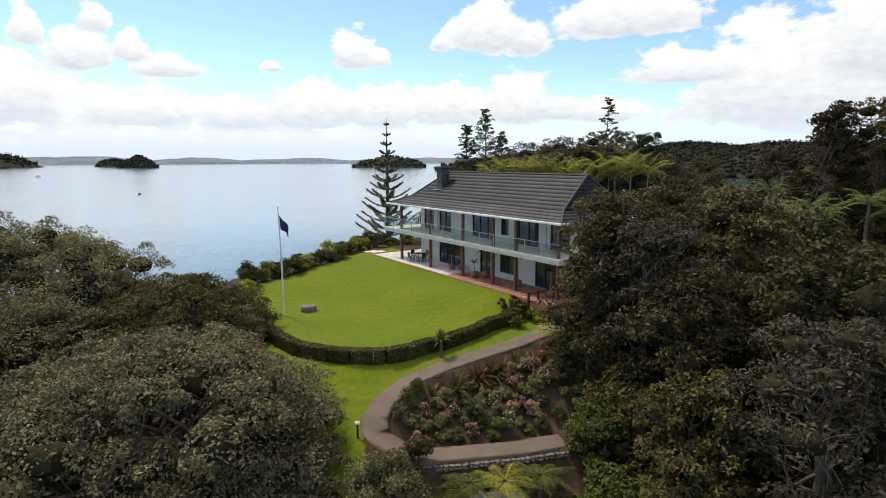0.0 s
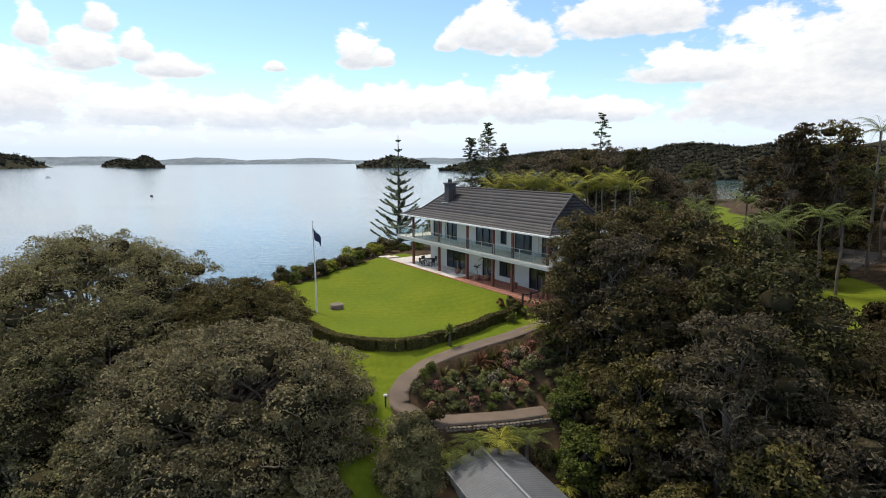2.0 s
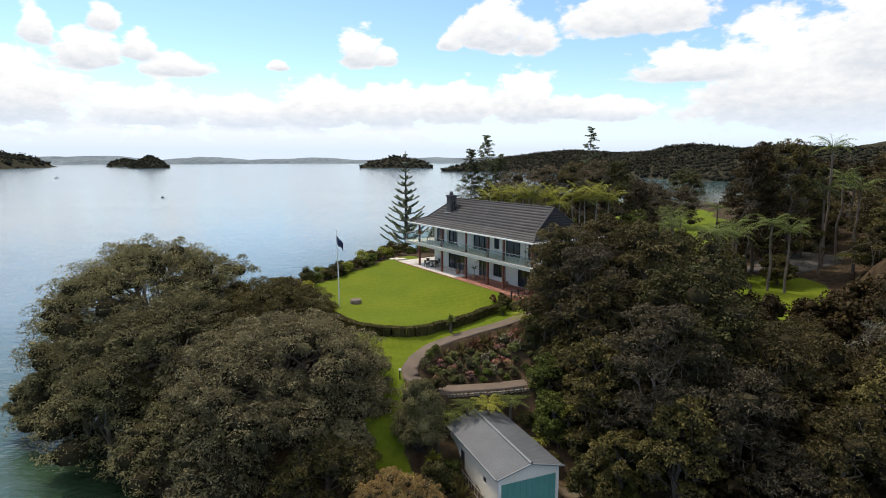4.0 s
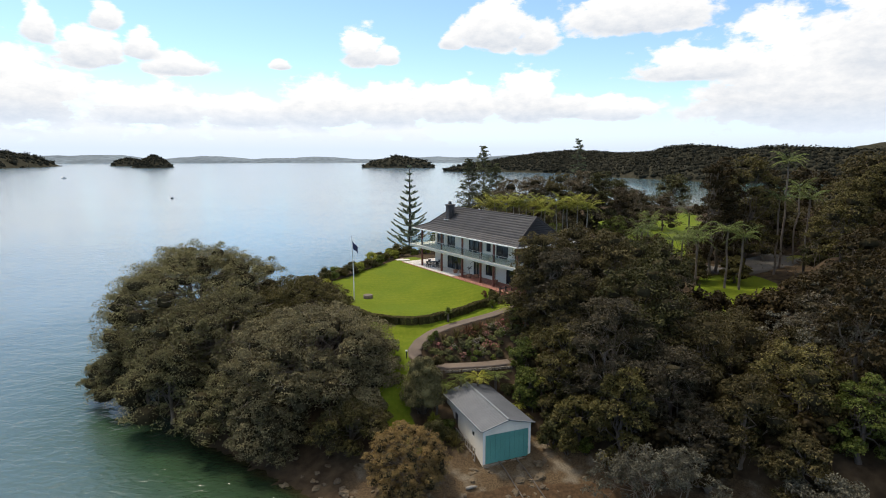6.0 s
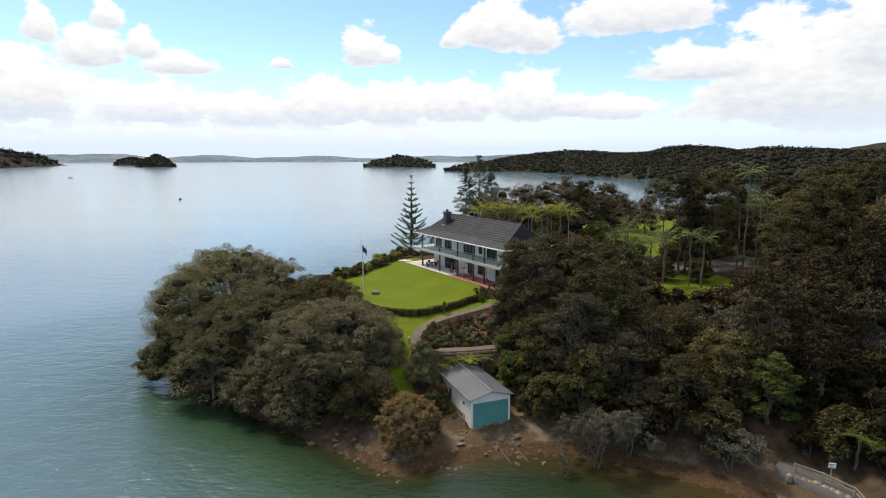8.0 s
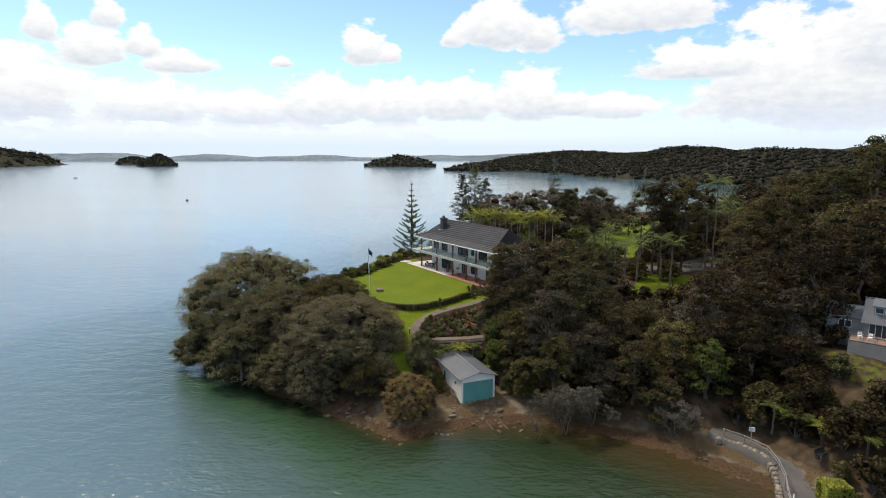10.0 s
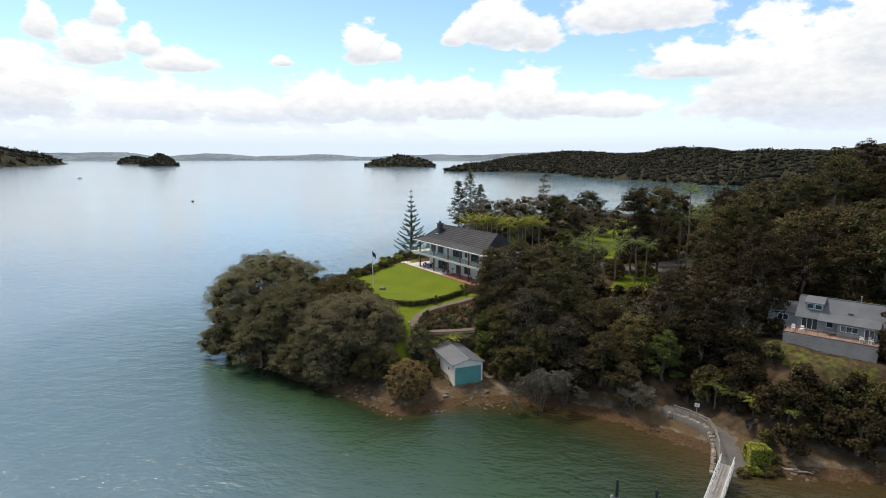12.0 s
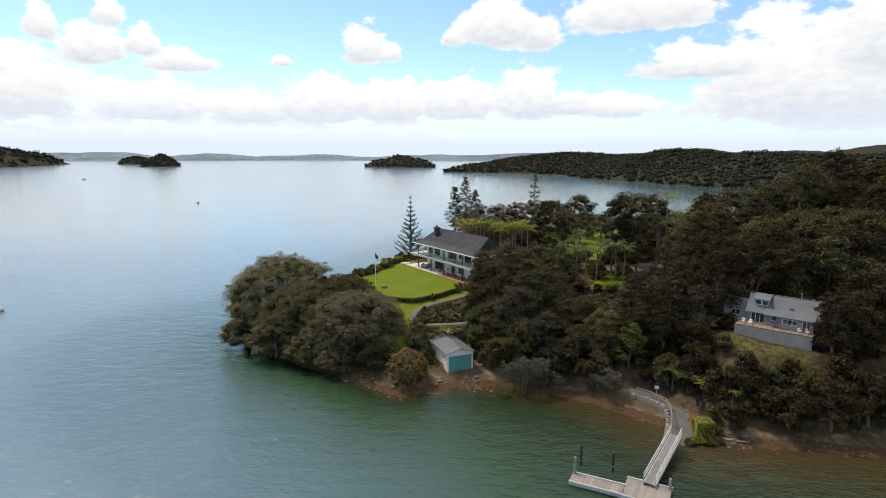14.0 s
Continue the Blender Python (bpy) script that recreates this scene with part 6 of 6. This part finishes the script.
    if leaves:
        v, f = clump_cloud(rng, np.array(tips), np.full(len(tips), 0.3), leaves, 0.17, 0.09, 0.8, 0.3)
        raw("foliage", v, f, L_GREY, root)
    return root


for i, (x, y, top, r, lv) in enumerate([(12.0, 5.8, 7.0, 2.1, 22), (15.2, 7.4, 6.6, 2.0, 24), (22.8, 4.9, 5.6, 1.8, 18), (29.1, 13.4, 17.2, 2.2, 18), (36.8, 11.6, 12.6, 2.2, 10), (44.0, 45.0, 22.0, 3.0, 8), (38.0, 100.0, 19.4, 4.0, 8), (45.0, 104.0, 19.0, 4.0, 8), (31.0, 88.0, 19.8, 3.4, 8)]):
    bare_tree(stand(x, y), tall(x, y, top), r, 900 + i, "thin grey half-bare tree with lichen-pale twigs", leaves=lv)

# ferns and shrubs on the bank between the shed, the path and the grove
k = 0
BANKS = []
while len(BANKS) < 46 and k < 4000:
    k += 1
    x, y = rng0.uniform(-3.4, 9.5), rng0.uniform(12, 25)
    if any((x - a) ** 2 + (y - c) ** 2 < 0.9 for a, c in BANKS) or edge_distance(BED, np.array([x]), np.array([y]))[0] > -0.1:
        continue
    sx, sy = (x - 1.05) * math.cos(radians(25.4)) + (y - 10.5) * math.sin(radians(25.4)), -(x - 1.05) * math.sin(radians(25.4)) + (y - 10.5) * math.cos(radians(25.4))
    if -1.0 < sx < 5.2 and -2 < sy < 8.4 or x < 4.6 and 18.6 < y < 22.6 or x < -0.8 and y > 19 or 5.4 < x < 8.6 and abs(y - 19.5 + (x - 6.2) * 3.4) < 1.2 or x < -2 and y < 17:
        continue
    BANKS.append((x, y))
    q = rng0.random()
    if q < 0.28:
        palm("fern", stand(x, y), 0.9, rng0.uniform(0.7, 1.1), L_GREEN if q < 0.18 else L_YELLOW, "low lacy fern on the bank", 1000 + k, 11, "fern", "ferns on the bank", 0.05, 0.6, 0.6, 0.22, BARK, 14)
    elif q < 0.4:
        tuft("flax", stand(x, y), rng0.uniform(0.8, 1.3), L_OLIVE, "green sword-leaved flax on the bank", 1000 + k, 46, "flax", "flaxes on the bank", width=0.05)
    else:
        r = rng0.uniform(0.6, 1.1)
        shrub("shrub", stand(x, y), r, r * rng0.uniform(1.2, 1.9), (L_DARK, L_OLIVE, L_KANUKA, L_GREEN)[rng0.integers(4)], "bushy shrub on the bank", 1000 + k, 14, 90, 0.16, group="shrubs on the bank")


# ---- the landing: ramp, pontoon, piles ----
def build_ramp():
    a, b = np.array((28.5, -8.2, 1.5)), np.array((22.95, -17.3, 0.72))
    d = b - a
    L = np.linalg.norm(d)
    turn = math.degrees(math.atan2(d[1], d[0]))
    pitch = -math.degrees(math.asin(d[2] / L))
    root = new("gangway")
    root.matrix_world = Matrix.Translation(a) @ pose(0, 0, 0, 0, 0, turn) @ pose(0, 0, 0, 0, pitch, 0)
    tagged(root, "pale grey gangway with white railings down to the pontoon", "gangway")
    n = int(L / 0.2)
    for i in range(n):
        part("plank", block(i * 0.2 + 0.008, i * 0.2 + 0.192, -0.52, 0.52, -0.03, 0.03), TIMBER, root)
    for y in (-0.58, 0.58):
        part("beam", block(0, L, y - 0.06, y + 0.06, -0.2, 0.06), ALU, root)
        for i in range(9):
            x = i * (L - 0.1) / 8
            part("rail_post", block(x, x + 0.06, y - 0.03, y + 0.03, 0.06, 1.02), RAIL_SHADED, root)
        for z in (0.55, 1.02):
            part("handrail", block(0, L, y - 0.035, y + 0.035, z, z + 0.06), RAIL_SHADED, root)
    return root


build_ramp()


def pontoon(name, cx, cy, turn, lx, ly, label, boards=True):
    root = thing(name, (cx, cy, 0), label, "pontoon", "floating pontoons", turn=turn)
    part("float", block(-lx / 2 + 0.1, lx / 2 - 0.1, -ly / 2 + 0.1, ly / 2 - 0.1, -0.3, 0.38), ALU, root)
    for i in range(int(lx / 0.24)):
        x = -lx / 2 + i * 0.24
        part("plank", block(x + 0.006, x + 0.234, -ly / 2, ly / 2, 0.385, 0.45), TIMBER_DECK, root)
    for y in (-ly / 2, ly / 2):
        part("kerb", block(-lx / 2, lx / 2, y - 0.07, y + 0.07, 0.2, 0.56), RAIL_SHADED, root)
    return root


TIMBER_DECK = material("bleached_decking", (0.27, 0.235, 0.205), (0.2, 0.175, 0.15), 0.85, 1.0, 20.0, 0.3, per_object=0.15)
PONT_A, PONT_B = (22.5, -18.2, -24.0, 4.4, 3.6), (17.9, -17.0, -23.0, 5.4, 1.9)
pontoon("pontoon", *PONT_A, "bleached timber pontoon where the gangway lands")
pontoon("pontoon", *PONT_B, "long narrow pontoon arm with pale kerbs")

for x, y, top in ((17.0, -12.6, 2.2), (20.2, -13.6, 2.0), (15.9, -15.3, 2.3), (24.9, -17.6, 1.6)):
    root = thing("mooring_pile", (x, y, 0), "black timber mooring pile standing in the water", "pile", "mooring piles")
    v, f = tubes([([(0, 0, -2.5), (0, 0, top - 0.1), (0, 0, top), (0, 0, top)], [0.15, 0.14, 0.12, 0.01])], 10)
    raw("shaft", v, f, DARK if y > -15 else TIMBER, root)
    v, f = tubes([([(0, 0, 0.42), (0, 0, 0.56)], [0.24, 0.24])], 10)
    raw("collar", v, f, ALU, root)


def build_landing_rail():
    pts = [(27.2, 3.4), (28.6, 2.1), (30.0, 0.4), (30.0, -1.6), (29.4, -4.0), (28.4, -6.4), (27.9, -7.8)]
    root = thing("railing", (0, 0, 0), "grey weathered post and rail fence along the sea wall", "railing")
    zs = [ground_z(x + 0.6, y) + 0.25 for x, y in pts]
    zs = [max(z, 1.3) for z in zs]
    for (x, y), z in zip(pts, zs):
        part("post", block(x - 0.05, x + 0.05, y - 0.05, y + 0.05, z - 0.6, z + 0.7), TIMBER, root)
    for h in (0.35, 0.66):
        v, f = tubes([([(x, y, z + h) for (x, y), z in zip(pts, zs)], [0.04] * len(pts))], 6)
        raw("rail", v, f, TIMBER, root)


build_landing_rail()


def boxed_bush():
    x, y = 32.5, -5.6
    root = thing("hedge", (x, y, ground_z(x, y)), "square clipped bright green hedge beside the landing", "hedge")
    rng = np.random.default_rng(9)
    k = 5200
    p = rng.uniform(-0.5, 0.5, (k, 3))
    j = rng.integers(0, 6, k)
    s = np.where(rng.random(k) < 0.5, -0.5, 0.5)
    for ax in (0, 1):
        p[j == ax, ax] = s[j == ax]
    p[j >= 2, 2] = 0.5 + rng.normal(size=(j >= 2).sum()) * 0.03
    p = p * np.array([2.0, 1.6, 1.6]) + np.array([0, 0, 1.0])
    N = unit(np.where((j >= 2)[:, None], np.array([[0, 0, 1.0]]), np.sign(p)) + rng.normal(size=(k, 3)) * 0.5)
    v, f = leaf_quads(rng, p, N, 0.22, 0.14)
    raw("foliage", v, f, L_YELLOW, root)
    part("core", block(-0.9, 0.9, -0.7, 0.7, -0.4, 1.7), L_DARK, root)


boxed_bush()
for i, (x, y) in enumerate([(31.0, -7.0), (31.8, -7.2), (32.8, -7.2), (33.8, -6.8), (34.2, -5.6), (30.3, -7.4)]):
    shrub("shrub", (x, y, ground_z(x, y) - 0.1), 0.75, 0.9, L_YELLOW if i < 2 else L_OLIVE, "low leafy plant at the foot of the hedge", 950 + i, 10, 70, 0.16, group="plants by the landing")


def sign_board(x, y, top, label):
    z = ground_z(x, y)
    root = thing("sign", (x, y, z), label, "sign", turn=-12)
    part("post", block(-0.04, 0.04, 0.02, 0.1, -0.3, top - z), TIMBER, root)
    part("board", block(-0.26, 0.26, -0.02, 0.018, top - z - 0.42, top - z, bevel=0.01), WHITE, root)
    for i in range(3):
        part("text_bar", block(-0.2, 0.2 - 0.08 * i, -0.026, -0.021, top - z - 0.14 - 0.12 * i, top - z - 0.1 - 0.12 * i), DARK, root)


sign_board(29.3, 2.2, 3.15, "small white notice board on a post beside the landing")


def bench():
    x, y = 33.6, -1.6
    root = thing("bench", (x, y, max(1.3, ground_z(x, y))), "dark low timber bench beside the landing", "bench", turn=30)
    part("seat", block(-0.7, 0.7, -0.2, 0.2, 0.38, 0.45), DARK, root)
    part("back", block(-0.7, 0.7, 0.18, 0.24, 0.5, 0.85), DARK, root)
    for sx in (-0.55, 0.55):
        part("leg", block(sx - 0.05, sx + 0.05, -0.18, 0.18, -0.05, 0.378), DARK, root)


bench()


# ---- the grey cottage ----
PALE_BOARD = material("pale_weatherboard", (0.36, 0.315, 0.275), (0.29, 0.255, 0.22), 0.65, 0.8, 20.0, 0.1)
def build_cottage():
    root = thing("cottage", (42.5, 8.9, 0), "grey weatherboard cottage with dormer and steel roof", "house", turn=-38.0)
    # set back to its true length and height
    root.matrix_world = pose(40.6, 9.8, 0, 0, 0, -38.0) @ pose(2.2, 5.0, 13.7) @ Matrix.Diagonal((0.78, 0.85, 0.82, 1)) @ pose(-2.2, -5.0, -13.7)
    F, E_, R_ = 9.0, 11.2, 13.7
    # main body: x along the front, y back
    wall_with_openings("wall", 2.2, 13.0, 6.5, E_, 2.4, 2.6, [(2.7, 4.9, F + 0.02, 11.0), (6.0, 6.9, F + 0.8, 10.8), (8.4, 11.0, F + 0.7, 10.9)], WEATHERBOARD, root)
    part("wall", block(2.2, 2.4, 2.6, 7.0, 6.5, E_), WEATHERBOARD, root)
    part("wall", block(12.8, 13.0, 2.6, 7.0, 6.5, E_), WEATHERBOARD, root)
    part("wall", block(2.2, 13.0, 7.0, 7.2, 6.5, E_), WEATHERBOARD, root)
    for x in (2.2, 12.8):
        bm = bmesh.new()
        f = bm.faces.new([bm.verts.new(p) for p in ((x, 2.4, E_), (x, 7.2, E_), (x, 4.8, R_ - 0.1))])
        ex = bmesh.ops.extrude_face_region(bm, geom=[f])
        bmesh.ops.translate(bm, vec=(0.2, 0, 0), verts=[v for v in ex["geom"] if isinstance(v, bmesh.types.BMVert)])
        part("gable", bm, WEATHERBOARD, root)
    for a, b, lo, hi, n in ((2.7, 4.9, F + 0.02, 11.0, 3), (6.0, 6.9, F + 0.8, 10.8, 1), (8.4, 11.0, F + 0.7, 10.9, 3)):
        window(root, a, b, lo, hi, 2.46, n, mat=WHITE)
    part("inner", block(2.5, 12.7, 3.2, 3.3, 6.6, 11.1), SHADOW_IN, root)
    # weatherboard laps on the front
    for i in range(10):
        z = F + 0.02 + i * 0.17
        for a, b in ((4.96, 5.94), (6.96, 8.34), (11.06, 12.95)):
            part("board", block(a, b, 2.375, 2.398, z, z + 0.155), WEATHERBOARD, root)
    # roof: steel sheets with ribs
    for sgn, y0, y1 in ((1, 1.9, 4.8), (-1, 7.7, 4.8)):
        V, Fq = [], []
        xs = np.linspace(1.8, 13.4, 150)
        for i, x in enumerate(xs):
            w = 0.03 * (i % 3 == 0)
            V += [(x, y0, E_ - 0.3 + w), (x, y1, R_ + w), (x, y0, E_ - 0.36), (x, y1, R_ - 0.06)]
        for i in range(len(xs) - 1):
            k = i * 4
            Fq += [(k, k + 4, k + 5, k + 1), (k + 2, k + 3, k + 7, k + 6)]
        raw("roof_sheet", V, Fq, STEEL, root)
    v, f = tubes([([(1.75, 4.8, R_ + 0.02), (13.45, 4.8, R_ + 0.02)], [0.09, 0.09])], 6)
    raw("ridge_cap", v, f, STEEL, root)
    # dormer
    dm = new("dormer")
    dm.parent = root
    part("dormer_wall", block(3.0, 5.3, 3.0, 4.9, 11.6, 13.0), WEATHERBOARD, dm)
    for a in (3.2, 4.3):
        part("pane", block(a, a + 0.85, 2.965, 2.995, 12.2, 12.85), PANE, dm)
        part("window_frame", block(a - 0.06, a + 0.91, 2.975, 2.992, 12.13, 12.92), WHITE, dm)
    bm = bmesh.new()
    vs = [bm.verts.new(p) for p in ((2.8, 2.7, 13.02), (5.5, 2.7, 13.02), (5.5, 4.8, 13.7), (2.8, 4.8, 13.7))]
    f = bm.faces.new(vs)
    ex = bmesh.ops.extrude_face_region(bm, geom=[f])
    bmesh.ops.translate(bm, vec=(0, 0, 0.08), verts=[v for v in ex["geom"] if isinstance(v, bmesh.types.BMVert)])
    part("dormer_roof", bm, STEEL, dm)
    # small gabled bay and porch roof at the front
    part("bay_wall", block(7.6, 12.6, 1.4, 2.37, 6.5, 11.0), WEATHERBOARD, root)
    window(root, 8.0, 10.2, F + 0.8, 10.7, 1.36, 3, mat=WHITE)
    window(root, 11.0, 12.2, F + 0.1, 10.8, 1.36, 2, mat=WHITE)
    bm = bmesh.new()
    vs = [bm.verts.new(p) for p in ((5.0, 1.0, 10.95), (12.9, 1.0, 10.95), (12.9, 3.3, 11.95), (5.0, 3.3, 11.95))]
    f = bm.faces.new(vs)
    ex = bmesh.ops.extrude_face_region(bm, geom=[f])
    bmesh.ops.translate(bm, vec=(0, 0, 0.07), verts=[v for v in ex["geom"] if isinstance(v, bmesh.types.BMVert)])
    part("porch_roof", bm, STEEL, root)
    # lean-to on the near end
    part("lean_to_wall", block(-2.4, 2.19, 3.6, 7.8, 6.5, 11.0), WEATHERBOARD, root)
    window(root, -0.9, 0.6, F + 0.6, 10.6, 3.55, 2, mat=WHITE)
    bm = bmesh.new()
    vs = [bm.verts.new(p) for p in ((-2.8, 3.2, 10.95), (2.6, 3.2, 10.95), (2.6, 8.2, 11.7), (-2.8, 8.2, 11.7))]
    f = bm.faces.new(vs)
    ex = bmesh.ops.extrude_face_region(bm, geom=[f])
    bmesh.ops.translate(bm, vec=(0, 0, 0.08), verts=[v for v in ex["geom"] if isinstance(v, bmesh.types.BMVert)])
    part("lean_to_roof", bm, STEEL, root)
    part("skylight", block(8.6, 9.3, 3.0, 3.9, 12.0, 12.1), PANE, root).matrix_local = pose(0, 0, 0.1)
    v, f = tubes([([(9.8, 5.6, 13.4), (9.8, 5.6, 14.4), (9.8, 5.6, 14.5)], [0.09, 0.09, 0.14])], 8)
    raw("flue", v, f, ALU, root)
    # raised deck with boarded skirt and railing
    deck = new("deck")
    deck.parent = root
    for i in range(55):
        x = 0.9 + i * 0.22
        part("plank", block(x + 0.005, x + 0.215, -0.4, 2.3, F - 0.06, F), DECKBOARD, deck)
    for i in range(13):
        z = F - 0.12 - (i + 1) * 0.2
        part("skirt_board", block(0.9, 13.0, -0.42, -0.39, z, z + 0.185), PALE_BOARD, deck)
        part("skirt_board", block(0.88, 0.91, -0.39, 2.3, z, z + 0.185), WEATHERBOARD, deck)
    for i in range(9):
        x = 0.95 + i * 1.49
        part("rail_post", block(x, x + 0.06, -0.36, -0.3, F, F + 0.9), TIMBER, deck)
    part("handrail", block(0.9, 13.0, -0.38, -0.28, F + 0.86, F + 0.92), DECKBOARD, deck)
    # added dark block, coloured as the shade behind the skirt boards
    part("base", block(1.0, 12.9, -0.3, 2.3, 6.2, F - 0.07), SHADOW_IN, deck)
    return root


DECKBOARD = material("brown_deck_board", (0.3, 0.19, 0.14), (0.22, 0.14, 0.1), 0.75, 1.0, 18.0, 0.2, per_object=0.15)
COTTAGE = build_cottage()


def plastic_chair(m):
    root = new("chair")
    root.matrix_world = m
    tagged(root, "white plastic garden chair on the cottage deck", "chair", "chairs on the deck")
    part("seat", block(-0.25, 0.25, -0.25, 0.25, 0.4, 0.45, bevel=0.02), WHITE, root)
    part("backrest", block(-0.25, 0.25, 0.22, 0.27, 0.45, 0.9, bevel=0.02), WHITE, root)
    for sx in (-0.22, 0.22):
        part("armrest", block(sx - 0.03, sx + 0.03, -0.24, 0.22, 0.62, 0.66), WHITE, root)
        for sy in (-0.22, 0.22):
            part("leg", block(sx - 0.025, sx + 0.025, sy - 0.025, sy + 0.025, 0.0, 0.398), WHITE, root)
    return root


cm = COTTAGE.matrix_world
for x, y, a in ((2.0, 0.8, 20), (3.1, 0.7, -15), (10.9, 0.4, 160), (12.0, 0.6, 60)):
    plastic_chair(cm @ pose(x, y, 9.0, 0, 0, a))


# terrace furniture and pot plants
def patio_place(x, y, a=0):
    return HOUSE @ pose(x, y, PATIO + 0.005, 0, 0, a)


def terrace_table(x, y):
    root = new("table")
    root.matrix_world = patio_place(x, y)
    tagged(root, "dark metal garden table on the terrace", "table")
    v, f = tubes([([(0, 0, 0.7), (0, 0, 0.74), (0, 0, 0.74)], [0.55, 0.55, 0.01])], 20)
    raw("top", v, f, DARK, root)
    v, f = tubes([([(0, 0, 0), (0, 0, 0.05), (0, 0, 0.7)], [0.28, 0.05, 0.04])], 10)
    raw("pedestal", v, f, DARK, root)


def terrace_chair(x, y, a):
    root = new("chair")
    root.matrix_world = patio_place(x, y, a)
    tagged(root, "dark metal garden chair on the terrace", "chair", "chairs on the terrace")
    part("seat", block(-0.22, 0.22, -0.22, 0.22, 0.42, 0.46, bevel=0.01), DARK, root)
    part("backrest", block(-0.22, 0.22, 0.2, 0.23, 0.5, 0.92, bevel=0.01), DARK, root)
    for sx in (-0.2, 0.2):
        for sy in (-0.2, 0.2):
            part("leg", block(sx - 0.02, sx + 0.02, sy - 0.02, sy + 0.02, 0, 0.418), DARK, root)


terrace_table(4.4, 1.2)
for x, y, a in ((3.6, 1.2, 90), (5.2, 1.2, -90), (4.4, 0.4, 180), (4.4, 2.0, 0)):
    terrace_chair(x, y, a)


def pot_plant(x, y, h, seed):
    m = patio_place(x, y)
    root = palm("pot_plant", (0, 0, 0), h, h * 0.42, L_OLIVE, "leafy potted palm in a clay pot on the terrace", seed, fronds=16, category="pot plant", group="pot plants on the terrace", trunk_r=0.04, lift=1.2, width=0.3, k=9)
    root.matrix_world = m @ Matrix.Translation((0, 0, 0.35))
    v, f = tubes([([(0, 0, -0.35), (0, 0, -0.33), (0, 0, 0.1), (0, 0, 0.16), (0, 0, 0.1), (0, 0, 0.1)], [0.2, 0.24, 0.34, 0.37, 0.3, 0.01])], 14)
    raw("pot", v, f, CLAY, root)


for i, (x, y, h) in enumerate([(10.3, 1.9, 2.2), (14.0, 1.7, 2.0), (18.0, 1.6, 2.2), (9.8, 1.3, 1.1), (13.4, 1.0, 0.9), (21.9, 1.2, 1.6)]):
    pot_plant(x, y, h, 970 + i)


# gate posts on the upper path, dead limb in the grove
def gate():
    x, y = 3.0, 32.9
    root = thing("gate", (x, y, ground_z(x, y)), "dark timber gate posts and rail beside the upper path", "gate", turn=40)
    for sx in (0, 0.9, 1.8):
        part("post", block(sx - 0.06, sx + 0.06, -0.06, 0.06, -0.3, 1.15), DARK, root)
    for z in (0.45, 0.95):
        part("rail", block(0.06, 1.74, -0.03, 0.03, z, z + 0.08), DARK, root)


gate()

# scattered rocks and driftwood on the foreshore
rng1 = np.random.default_rng(12)
rock_meshes = []
for k in range(8):
    bm = bmesh.new()
    bmesh.ops.create_icosphere(bm, subdivisions=2, radius=0.5)
    for v in bm.verts:
        v.co *= 1 + 0.8 * noise.noise(v.co * 2.6 + Vector((k * 3.1, 0, 0)))
    me = bpy.data.meshes.new("rock")
    bm.to_mesh(me)
    bm.free()
    me.materials.append(ROCK)
    rock_meshes.append(me)
rocks = 0
while rocks < 230:
    x, y = rng1.uniform(-14, 52), rng1.uniform(-12, 14)
    d = edge_distance(SHORE, np.array([x]), np.array([y]))[0]
    near_bush = -9 < x < 8 and -2.2 < d < 4
    if not (near_bush or (-0.8 < d < 2.6 and (x < -8 or x > 31)) or (-0.4 < d < 3 and rng1.random() < 0.06)):
        continue
    s = rng1.uniform(0.15, 0.5) if rng1.random() < 0.9 else rng1.uniform(0.6, 1.0)
    ob = new("rock", rock_meshes[rng1.integers(8)])
    ob.matrix_world = pose(x, y, ground_z(x, y) + s * 0.05, 0, 0, rng1.uniform(0, 360)) @ Matrix.Diagonal((s, s * rng1.uniform(0.6, 1), s * rng1.uniform(0.3, 0.55), 1))
    tagged(ob, "rough brown shore rock on the foreshore", "rock", "rocks on the foreshore")
    rocks += 1
for x, y, L, a in ((35.6, -6.6, 3.4, -20), (33.8, 7.0, 2.2, 30), (0.2, 8.0, 0.9, 15)):
    root = thing("driftwood_log", (x, y, max(0.1, ground_z(x, y)) + 0.1), "bleached driftwood log lying on the foreshore", "log", "driftwood logs", turn=a)
    v, f = tubes([(wander(rng1, (-L / 2, 0, 0), (L / 2, 0, 0.05), 7, 0.06), [0.05, 0.12, 0.13, 0.12, 0.1, 0.08, 0.03])], 7)
    raw("log", v, f, BARK_PALE, root)

# small craft and buoys far out on the bay
for x, y, s, lab in ((-193, 319, 0.9, "small dark mooring buoy far out on the bay"), (-96.9, 41.4, 0.6, "small pale mooring buoy on the water")):
    root = thing("buoy", (x, y, 0), lab, "buoy", "mooring buoys")
    v, f = tubes([([(0, 0, -0.3), (0, 0, 0.1), (0, 0, 0.5), (0, 0, 0.8), (0, 0, 0.85)], [s * 0.3, s, s * 0.9, s * 0.4, 0.02])], 12)
    raw("float", v, f, DARK if x < -150 else L_WHITE, root, smooth=True)
root = thing("motor_boat", (-545, 694, 0), "small white motor boat crossing the bay", "boat", turn=15)
V, Fq = tubes([([(-3.2, 0, 0.5), (-2, 0, 0.4), (1.5, 0, 0.5), (3.4, 0, 0.8)], [0.9, 1.15, 1.0, 0.05])], 10)
raw("hull", V, Fq, WHITE, root, smooth=True)
part("cabin", block(-1.2, 0.8, -0.7, 0.7, 1.2, 2.0, bevel=0.15), DARK, root)
